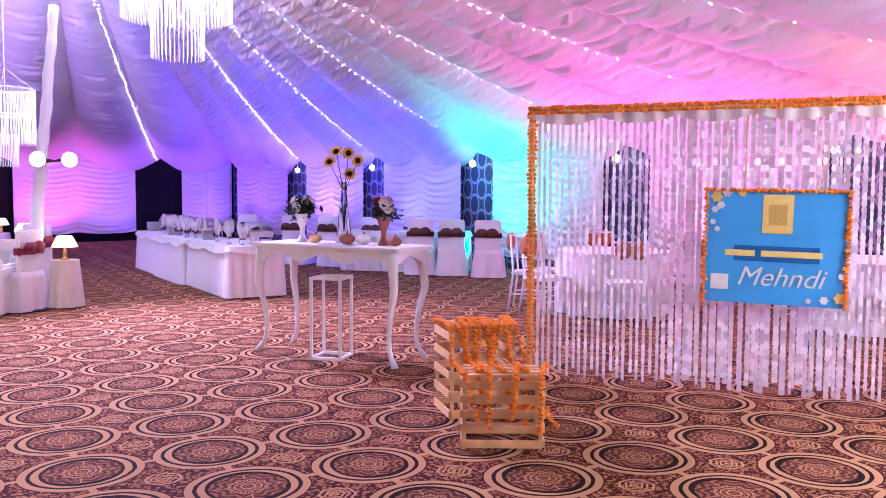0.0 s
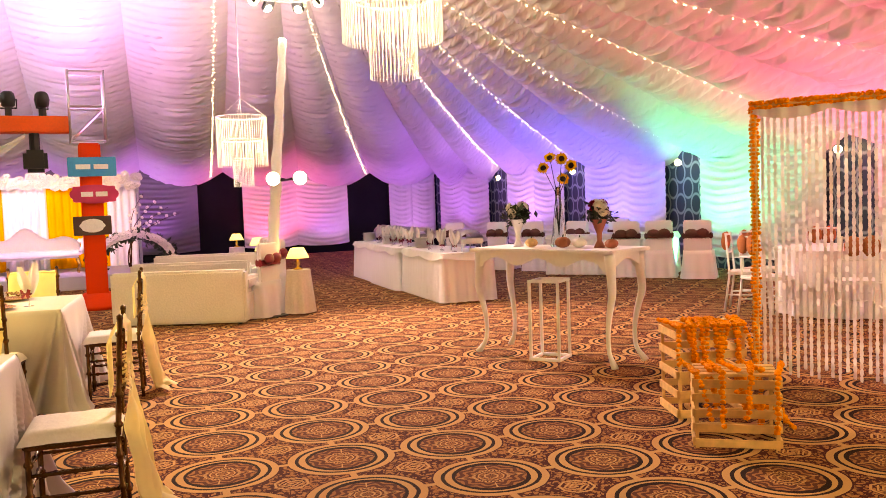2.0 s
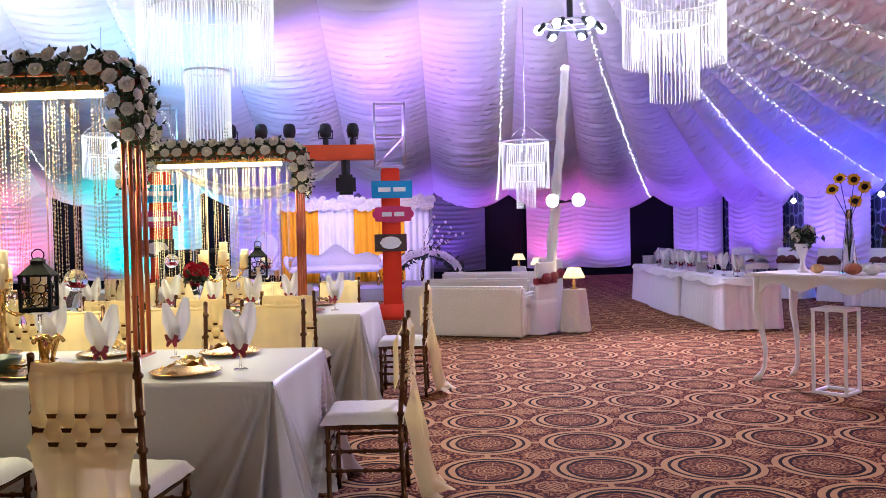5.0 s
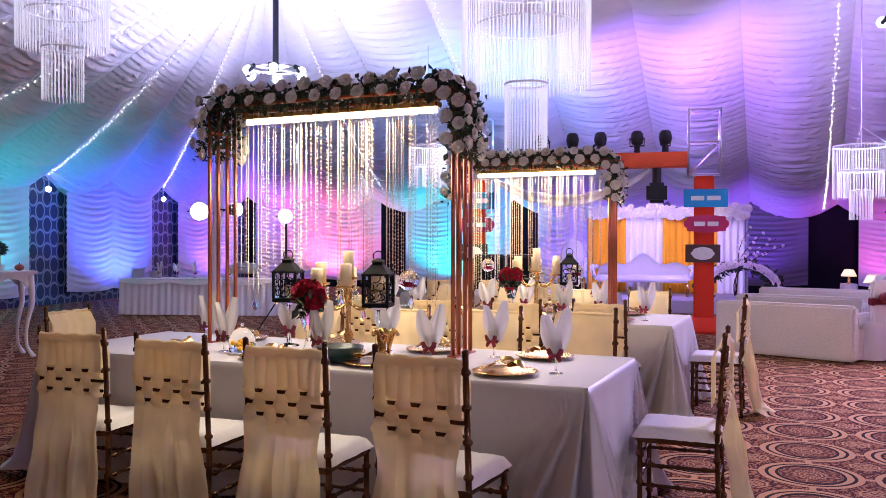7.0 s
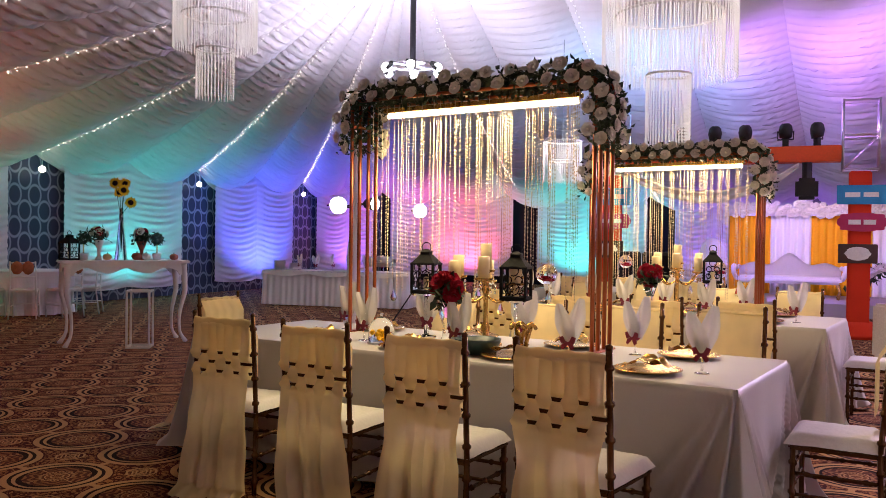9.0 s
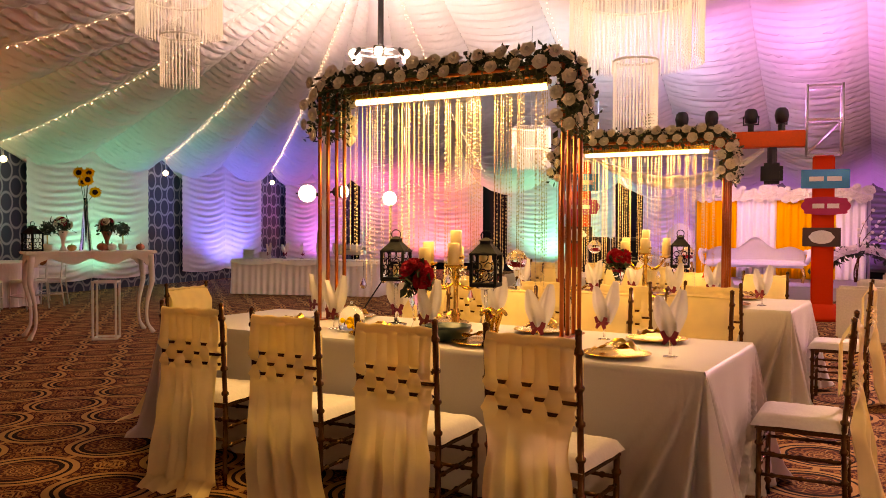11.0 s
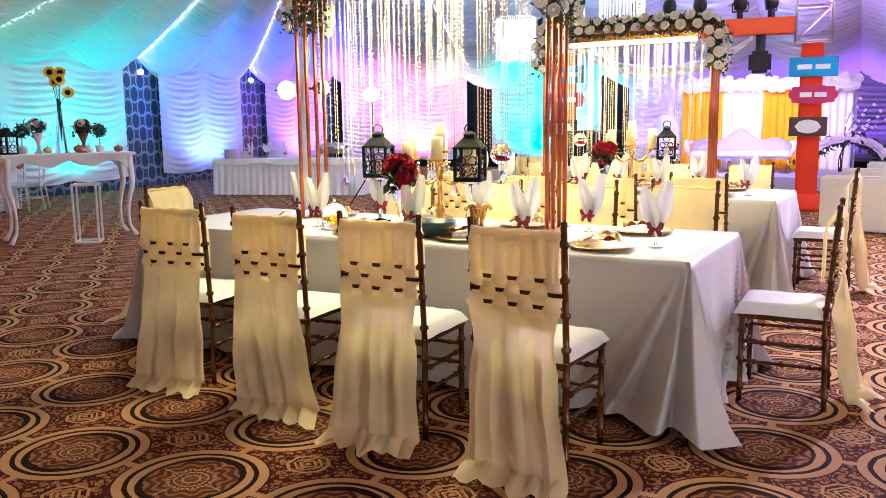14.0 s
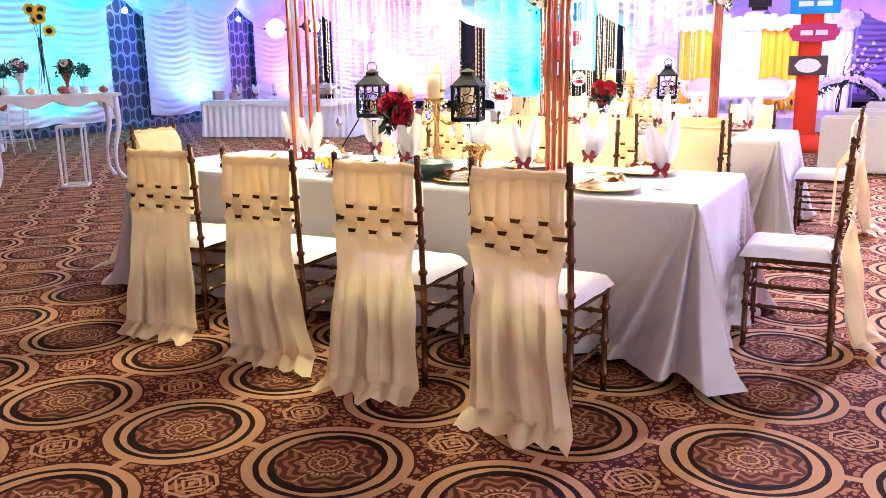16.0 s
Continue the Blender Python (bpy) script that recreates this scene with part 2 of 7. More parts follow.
def sheer(name, colour, through_share=0.4, rough=0.7):
    """Thin cloth that lets some light pass."""
    m, nt, bsdf = shader(name)
    L = nt.links.new
    co = node(nt, "ShaderNodeTexCoord")
    weave, broad = node(nt, "ShaderNodeTexNoise", Scale=240.0, Detail=3.0), node(nt, "ShaderNodeTexNoise", Scale=5.0, Detail=3.0)
    mul = node(nt, "ShaderNodeVectorMath")
    mul.operation = "SCALE"
    mul.inputs[0].default_value = colour
    rng_ = node(nt, "ShaderNodeMapRange", From_Min=0.3, From_Max=0.7, To_Min=0.9, To_Max=1.08)
    for n in (weave, broad):
        L(co.outputs["Object"], n.inputs["Vector"])
    L(broad.outputs["Fac"], rng_.inputs["Value"])
    L(rng_.outputs[0], mul.inputs["Scale"])
    L(mul.outputs[0], bsdf.inputs["Base Color"])
    bsdf.inputs["Roughness"].default_value = rough
    bsdf.inputs["Sheen Weight"].default_value = 0.1
    b = node(nt, "ShaderNodeBump", Strength=0.1, Distance=0.003)
    L(weave.outputs["Fac"], b.inputs["Height"])
    L(b.outputs[0], bsdf.inputs["Normal"])
    tr = node(nt, "ShaderNodeBsdfTranslucent")
    L(mul.outputs[0], tr.inputs["Color"])
    mix = node(nt, "ShaderNodeMixShader", Fac=through_share)
    L(bsdf.outputs[0], mix.inputs[1])
    L(tr.outputs[0], mix.inputs[2])
    L(mix.outputs[0], nt.nodes["Material Output"].inputs["Surface"])
    return m


CHIFFON = sheer("cream_chiffon", (0.93, 0.78, 0.45), 0.4)
LINEN = sheer("white_napkin", (0.82, 0.8, 0.76), 0.25)
BEADS = sheer("crystal_string", (0.9, 0.88, 0.89), 0.42, 0.3)


def glass(name, colour=(1, 1, 1), rough=0.02):
    m, nt, bsdf = shader(name)
    bsdf.inputs["Base Color"].default_value = (*colour, 1)
    bsdf.inputs["Roughness"].default_value = rough
    bsdf.inputs["Transmission Weight"].default_value = 1.0
    bsdf.inputs["IOR"].default_value = 1.2
    return m


GLASS = glass("clear_glass")
CARPET = carpet_material()
PAPER = wallpaper_material()
GOLD = mat("gold_lacquer", (0.12, 0.05, 0.016), 0.26, 0.6, grain=30, amount=0.25)
COPPER = mat("copper_tube", (0.36, 0.10, 0.045), 0.28, 0.85, grain=20, amount=0.2, bump=0.05)
WHITE_PAINT = mat("white_paint", (0.8, 0.79, 0.78), 0.4, grain=25, amount=0.06)
BLACK_CLOTH = mat("black_curtain", (0.012, 0.011, 0.016), 0.9, grain=60, amount=0.3)
BLACK_METAL = mat("black_metal", (0.012, 0.012, 0.014), 0.5, 0.1, grain=30, amount=0.3)
LANTERN_IRON = mat("lantern_iron", (0.011, 0.011, 0.012), 0.72, 0.0, grain=40, amount=0.35, bump=0.3)
STEEL = mat("steel_tube", (0.5, 0.5, 0.52), 0.35, 0.9, grain=30)
RED_CLOTH = mat("red_cloth", (0.75, 0.05, 0.02), 0.7, grain=60)
MARIGOLD = mat("marigold", (0.82, 0.25, 0.015), 0.7, grain=60, amount=0.35, bump=0.5)
SEAT_CLOTH = mat("white_cushion", (0.78, 0.77, 0.76), 0.7, grain=60, amount=0.08, bump=0.2)
CRATE_WOOD = mat("crate_wood", (0.74, 0.46, 0.2), 0.6, grain=18, amount=0.3, bump=0.3)
ROSE = mat("white_rose", (0.86, 0.82, 0.74), 0.7, grain=60, amount=0.12, bump=0.3)
RED_ROSE = mat("red_rose", (0.32, 0.01, 0.03), 0.7, grain=60, amount=0.3, bump=0.4)
LEAF = mat("dark_leaf", (0.022, 0.04, 0.016), 0.5, grain=30, amount=0.4, bump=0.3)
MAROON = mat("maroon_ribbon", (0.22, 0.01, 0.03), 0.5, grain=50, amount=0.2)
BROWN_BOW = mat("brown_bow", (0.12, 0.05, 0.045), 0.8, grain=60, amount=0.25)
GILT = mat("gilt_metal", (0.6, 0.37, 0.11), 0.25, 0.9, grain=30, amount=0.2)
CANDLE = mat("cream_wax", (0.85, 0.72, 0.42), 0.5, grain=14, amount=0.08)
SUNFLOWER = mat("sunflower_petal", (0.85, 0.5, 0.02), 0.7, grain=50, amount=0.25)
SEED = mat("sunflower_heart", (0.03, 0.015, 0.008), 0.9, grain=120, amount=0.5, bump=0.6)
BLUE_SIGN = mat("blue_board", (0.07, 0.4, 0.84), 0.45, grain=3, amount=0.1, bump=0.02, big=2.2)
PINK_SIGN = mat("pink_board", (0.5, 0.02, 0.12), 0.5, grain=20, amount=0.1)
BROWN_SIGN = mat("dark_board", (0.07, 0.03, 0.03), 0.5, grain=20)
WHITE_INK = mat("white_ink", (0.85, 0.85, 0.85), 0.5, bump=0)
YELLOW_INK = mat("yellow_ink", (0.85, 0.68, 0.2), 0.5, bump=0)
YELLOW_CLOTH = mat("yellow_curtain", (0.85, 0.42, 0.02), 0.7, grain=40)
TERRACOTTA = mat("red_clay", (0.35, 0.1, 0.06), 0.6, grain=30)
GREEN_BOWL = mat("dark_green_bowl", (0.02, 0.05, 0.045), 0.3, grain=20)
SHADE = mat("lit_lampshade", (0.9, 0.8, 0.5), 0.7, glow=(1, 0.78, 0.36), power=0.9)
# emission puts part of the chandelier light into the crystal strings
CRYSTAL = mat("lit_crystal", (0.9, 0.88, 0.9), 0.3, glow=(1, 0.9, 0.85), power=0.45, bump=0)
ORANGE_CLOTH = mat("orange_board", (0.8, 0.1, 0.02), 0.6, grain=40)
SOFA_CLOTH = mat("woven_sofa_cover", (0.74, 0.68, 0.62), 0.75, grain=45, amount=0.14, bump=0.5, sheen=0.3)
LED = mat("lit_tube", (1, 1, 1), 0.5, glow=(1, 0.82, 0.5), power=9, bump=0)
LAMP_WHITE = mat("lit_lens", (1, 1, 1), 0.5, glow=(1, 0.97, 1), power=30, bump=0)
BULB = mat("lit_bulb", (1, 1, 1), 0.4, glow=(1, 0.85, 0.62), power=7, bump=0)
FAIRY = mat("fairy_light", (1, 1, 1), 0.4, glow=(1, 0.82, 0.72), power=7, bump=0)

# ---- mesh helpers ----


def part(name, bm, material, parent=None, label="", smooth=False):
    me = bpy.data.meshes.new(name)
    bm.to_mesh(me)
    bm.free()
    if smooth:
        me.polygons.foreach_set("use_smooth", [True] * len(me.polygons))
    me.materials.append(material)
    ob = new(name, me)
    if parent is not None:
        ob.parent = parent
    if label:
        ob["label"] = label
    return ob


def piece(name, me, parent, m):
    ob = new(name, me)
    ob.parent = parent
    ob.matrix_basis = m
    return ob


def thing(name, label, category, group="", kind="", m=None):
    ob = new(name)
    ob.empty_display_size = 0.1
    if m is not None:
        ob.matrix_world = m
    return tagged(ob, label, category, group, kind)


def box(bm, x0, x1, y0, y1, z0, z1, bevel=0.0, m=None):
    vs = bmesh.ops.create_cube(bm, size=1)["verts"]
    bmesh.ops.scale(bm, vec=(x1 - x0, y1 - y0, z1 - z0), verts=vs)
    bmesh.ops.translate(bm, vec=((x0 + x1) / 2, (y0 + y1) / 2, (z0 + z1) / 2), verts=vs)
    if bevel:
        es = list({e for v in vs for e in v.link_edges})
        res = bmesh.ops.bevel(bm, geom=es, offset=bevel, segments=2, affect="EDGES")
        vs = list({v for v in res["verts"]} | {v for v in vs if v.is_valid})
    if m is not None:
        bmesh.ops.transform(bm, matrix=m, verts=vs)
    return vs


def tube(bm, points, radius, sides=8, caps=True):
    """A round bar along points; radius is one number or one for each point."""
    pts = [Vector(p) for p in points]
    rad = radius if isinstance(radius, (list, tuple)) else [radius] * len(pts)
    rings = []
    for i, p in enumerate(pts):
        d = (pts[min(i + 1, len(pts) - 1)] - pts[max(i - 1, 0)]).normalized()
        ref = Vector((1, 0, 0)) if abs(d.x) < 0.8 else Vector((0, 1, 0))
        s = d.cross(ref).normalized()
        t = d.cross(s)
        rings.append([bm.verts.new(p + (s * math.cos(k) + t * math.sin(k)) * rad[i]) for k in [2 * math.pi * j / sides for j in range(sides)]])
    for r0, r1 in zip(rings, rings[1:]):
        for j in range(sides):
            bm.faces.new((r0[j], r0[(j + 1) % sides], r1[(j + 1) % sides], r1[j]))
    if caps:
        bm.faces.new(rings[0][::-1])
        bm.faces.new(rings[-1])


def lathe(bm, profile, sides=16, at=(0, 0, 0)):
    """A turned shape from (radius, height) pairs."""
    o = Vector(at)
    rings = [[bm.verts.new(o + Vector((r * math.cos(2 * math.pi * j / sides), r * math.sin(2 * math.pi * j / sides), z))) for j in range(sides)] for r, z in profile]
    for r0, r1 in zip(rings, rings[1:]):
        for j in range(sides):
            bm.faces.new((r0[j], r0[(j + 1) % sides], r1[(j + 1) % sides], r1[j]))
    bm.faces.new(rings[0][::-1])
    bm.faces.new(rings[-1])


def sheet(bm, nu, nv, f, thick=0.0):
    """A grid of nu x nv cells from f(u, v), u and v from 0 to 1; thick gives it a back."""
    def layer(off):
        g = []
        for i in range(nu + 1):
            g.append([bm.verts.new(Vector(f(i / nu, j / nv)) + off) for j in range(nv + 1)])
        return g
    g = layer(Vector((0, 0, 0)))
    for i in range(nu):
        for j in range(nv):
            bm.faces.new((g[i][j], g[i + 1][j], g[i + 1][j + 1], g[i][j + 1]))
    if thick:
        bm.normal_update()
        geom = list(bm.faces)
        bmesh.ops.solidify(bm, geom=geom, thickness=thick)
    return g


def hoop(bm, r, z, thick=0.012, sides=40):
    """A round bar bent to a ring."""
    tube(bm, [(r * math.cos(2 * math.pi * i / sides), r * math.sin(2 * math.pi * i / sides), z) for i in range(sides + 1)], thick, 6)


def ball(bm, at, r, sub=1, squash=1.0):
    vs = bmesh.ops.create_icosphere(bm, subdivisions=sub, radius=r)["verts"]
    bmesh.ops.scale(bm, vec=(1, 1, squash), verts=vs)
    bmesh.ops.translate(bm, vec=at, verts=vs)
    return vs

# ---- hall ----
bm = bmesh.new()
c = [room(a, b) for a, b in ((WALL_W - 1, WALL_S - 1), (WALL_E + 1, WALL_S - 1), (WALL_E + 1, WALL_N + 1), (WALL_W - 1, WALL_N + 1))]
low = [bm.verts.new(p + Vector((0, 0, -0.1))) for p in c]
top = [bm.verts.new(p) for p in c]
bm.faces.new(top)
bm.faces.new(low[::-1])
for i in range(4):
    bm.faces.new((low[i], low[(i + 1) % 4], top[(i + 1) % 4], top[i]))
tagged(part("floor", bm, CARPET), "burgundy and tan carpet woven with ringed medallions", "floor", kind="structure")


def wall(name, a0, b0, a1, b1, m, label):
    p, q = room(a0, b0), room(a1, b1)
    d = (q - p)
    bm = bmesh.new()
    box(bm, -0.3, d.length + 0.3, 0, 0.2, 0, 6.2)
    ob = part(name, bm, m)
    ob.matrix_world = Matrix.Translation(p) @ Matrix.Rotation(math.atan2(d.y, d.x), 4, "Z")
    return tagged(ob, label, "wall", kind="structure")


wall("wall_east", WALL_E, WALL_N, WALL_E, WALL_S, PAPER, "dark blue wall papered with pale ogee loops")
wall("wall_north", WALL_W, WALL_N, WALL_E, WALL_N, BLACK_CLOTH, "black cloth-covered end wall behind pale drapes")
wall("wall_west", WALL_W, WALL_S, WALL_W, WALL_N, PAPER, "dark blue wall papered with pale ogee loops")
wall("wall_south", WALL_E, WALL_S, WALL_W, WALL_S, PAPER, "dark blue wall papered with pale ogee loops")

# tented ceiling: strips of ruched cloth from the ridge down to the eaves


def perimeter():
    per = []
    m = 11
    per += [(WALL_E, WALL_S)] + [(WALL_E, 5.1 + 1.85 * k) for k in range(-4, 10)]
    per += [(WALL_E + (WALL_W - WALL_E) * i / m, WALL_N) for i in range(m)]
    per += [(WALL_W, WALL_N)] + [(WALL_W, 1.75 + 2.225 * k) for k in range(9, -2, -1)]
    per += [(WALL_W + (WALL_E - WALL_W) * i / m, WALL_S) for i in range(m)]
    return [p for i, p in enumerate(per) if i == 0 or math.dist(p, per[i - 1]) > 0.3]


def ridge_for(a, b):
    """The point of the ridge from which a strip to the eave at (a, b) hangs."""
    if a > WALL_E - 0.01:
        return PEAK_A
    if a < WALL_W + 0.01:
        return PEAK_B
    return max(PEAK_B, min(PEAK_A, PEAK_B + (PEAK_A - PEAK_B) * (a - WALL_W - 6) / (WALL_E - WALL_W - 12)))


def roof(a, b, t, dip=0.0):
    """Place at t along a strip, 0 at the ridge and 1 at the eave (a, b)."""
    ra = ridge_for(a, b)
    z = PEAK_Z + (eave(a) - PEAK_Z) * (0.62 * t + 0.38 * math.sin(t * math.pi / 2)) - dip
    return room(ra + (a - ra) * t, RIDGE_B + (b - RIDGE_B) * t, z)


PER = perimeter()
bm = bmesh.new()
rng = random.Random(4)
NV, NU = 250, 10
for i, (a0, b0) in enumerate(PER):
    a1, b1 = PER[(i + 1) % len(PER)]
    ph = rng.random() * 6
    grid = []
    for j in range(NV + 1):
        t = 0.02 + 0.98 * j / NV
        p, q = roof(a0, b0, t), roof(a1, b1, t)
        w = (q - p).length
        row = []
        for k in range(NU + 1):
            u = k / NU
            bulge = 4 * u * (1 - u)
            # swagged gathers: fine ripples that hang lower in the middle of the strip
            s = t * 13.5 * 13.0 + 2.2 * bulge + 0.6 * noise.noise((i * 3.1, t * 9, u * 1.5)) + ph
            fold = math.sin(s * 2) * 0.5 + 0.5 * math.sin(s * 3.3 + 1.3 * noise.noise((t * 6, i, u)))
            dz = -bulge * (0.10 + 0.13 * w) * (0.4 + 0.6 * t) + 0.068 * fold * (0.35 + bulge) * min(1, 3 * t)
            x = p.lerp(q, u)
            x.z += dz
            row.append(bm.verts.new(x))
        grid.append(row)
    for j in range(NV):
        for k in range(NU):
            bm.faces.new((grid[j][k], grid[j + 1][k], grid[j + 1][k + 1], grid[j][k + 1]))
tagged(part("ceiling", bm, WHITE_CLOTH, smooth=True), "white ruched tent lining gathered in long strips", "ceiling", kind="structure")

# roof skin above the lining
bm = bmesh.new()
v = [bm.verts.new(room(a, b, 6.2)) for a, b in ((WALL_W - 0.3, WALL_S - 0.3), (WALL_E + 0.3, WALL_S - 0.3), (WALL_E + 0.3, WALL_N + 0.3), (WALL_W - 0.3, WALL_N + 0.3))]
v2 = [bm.verts.new(p.co + Vector((0, 0, 0.2))) for p in v]
bm.faces.new(v[::-1])
bm.faces.new(v2)
for i in range(4):
    bm.faces.new((v[i], v[(i + 1) % 4], v2[(i + 1) % 4], v2[i]))
tagged(part("roof", bm, BLACK_CLOTH), "dark roof sheet over the tent lining", "roof", kind="structure")


def wall_drape(a0, b0, a1, b1, height, label, swags=2, m=WHITE_CLOTH):
    """A gathered drape on a wall, with columns of swagged ruches."""
    p, q = room(a0, b0), room(a1, b1)
    d = q - p
    n = Vector((-d.y, d.x, 0)).normalized()
    mid = room((WALL_E + WALL_W) / 2, RIDGE_B) - p
    if n.dot(mid) < 0:
        n = -n
    seed = a0 * 3 + b0

    def f(u, v):
        z = 0.27 + (height - 0.27) * v - 0.2 * ((u * swags) % 1) * (1 - (u * swags) % 1) * (1 - v)
        c = (u * swags) % 1
        hang = 4 * c * (1 - c)
        s = z * 45 + hang * 7 + 1.6 * noise.noise((u * 5 + seed, z * 1.5, 0))
        off = 0.14 + 0.05 * hang + (0.026 * math.sin(s) + 0.01 * math.sin(s * 1.7 + 2)) * (0.3 + hang) + 0.03 * math.sin(u * swags * 2 * math.pi * 3 + seed) * (1 - 0.5 * hang)
        return p + d * u + n * off + Vector((0, 0, z))
    g = thing("wall_drape", label, "drape", "drapes along the walls")
    for k in range(swags):
        bm = bmesh.new()
        sheet(bm, 12, 100, lambda u, v: f((k + u * 0.9999) / swags, v))
        part("swag_panel", bm, m, g, smooth=True)
    return g


E_PIERS = [5.1 + 3.7 * k for k in range(-2, 5)]
W_PIERS = [1.75 + 4.45 * k for k in range(0, 5)]
PIER, W_PIER = 0.47, 0.6
edges = [WALL_S + 0.1] + [b for b in E_PIERS] + [WALL_N - 0.2]
for b0, b1 in zip(edges, edges[1:]):
    if b1 - b0 > 0.8:
        wall_drape(WALL_E, b0 + PIER, WALL_E, b1 - PIER, eave(WALL_E) + 0.1, "white ruched wall drape between papered piers")
edges = [WALL_S + 0.1] + [b for b in W_PIERS] + [WALL_N - 0.2]
for b0, b1 in zip(edges, edges[1:]):
    if b1 - b0 > 0.8:
        wall_drape(WALL_W, b0 + W_PIER, WALL_W, b1 - W_PIER, eave(WALL_W) + 0.1, "white ruched wall drape between papered piers")
for a0, a1 in ((10.5, 8.95), (7.6, 4.45)):
    wall_drape(a0, WALL_N, a1, WALL_N, eave(a0) + 0.25, "pale gathered drape along the end wall", swags=2)
GREY_DRAPE = mat("grey_drape", (0.2, 0.18, 0.22), 0.8, grain=60, amount=0.1, sheen=0.2)
wall_drape(3.2, WALL_N, -1.0, WALL_N, eave(3) + 0.25, "dark grey gathered drape along the end wall", swags=2, m=GREY_DRAPE)
for a0, a1 in ((-2.0, -4.2), (-5.0, -8.3), (-9.1, -13.4)):
    wall_drape(a0, WALL_N, a1, WALL_N, eave(a0) + 0.25, "white ruched drape along the end wall", swags=2)
# unseen south drapes, added to throw the washers' fill back into the hall
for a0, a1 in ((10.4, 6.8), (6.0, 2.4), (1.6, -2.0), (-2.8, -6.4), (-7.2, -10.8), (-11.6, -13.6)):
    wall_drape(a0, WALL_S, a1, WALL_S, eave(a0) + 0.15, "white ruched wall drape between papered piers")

# ---- chairs, tables, gates ----
TROT = 21.5
E1 = Vector((math.cos(radians(TROT)), math.sin(radians(TROT)), 0))
E2 = Vector((-E1.y, E1.x, 0))
T1, T1_LONG, T_WIDE, T_HIGH = Vector((-2.27, 2.53, 0)), 3.35, 1.08, 0.75
T2, T2_LONG = Vector((-3.46, 5.3, 0)), 3.35


def at_table(t, s, e, z=0.0):
    """A place s metres along a table from its near end and e metres across it."""
    p = t - E1 * s + E2 * e
    return Vector((p.x, p.y, z))


def bamboo(bm, points, r=0.0125, knots=0.13):
    """A turned chair stick with a ring at even steps."""
    pts, rad = [], []
    for p, q in zip(points, points[1:]):
        p, q = Vector(p), Vector(q)
        n = max(1, round((q - p).length / knots))
        for i in range(n):
            for f, k in ((0.0, 1.0), (0.40, 0.95), (0.46, 1.5), (0.54, 1.5), (0.60, 0.95)):
                pts.append(p.lerp(q, (i + f) / n))
                rad.append(r * k)
    pts.append(Vector(points[-1]))
    rad.append(r)
    tube(bm, pts, rad, 7)


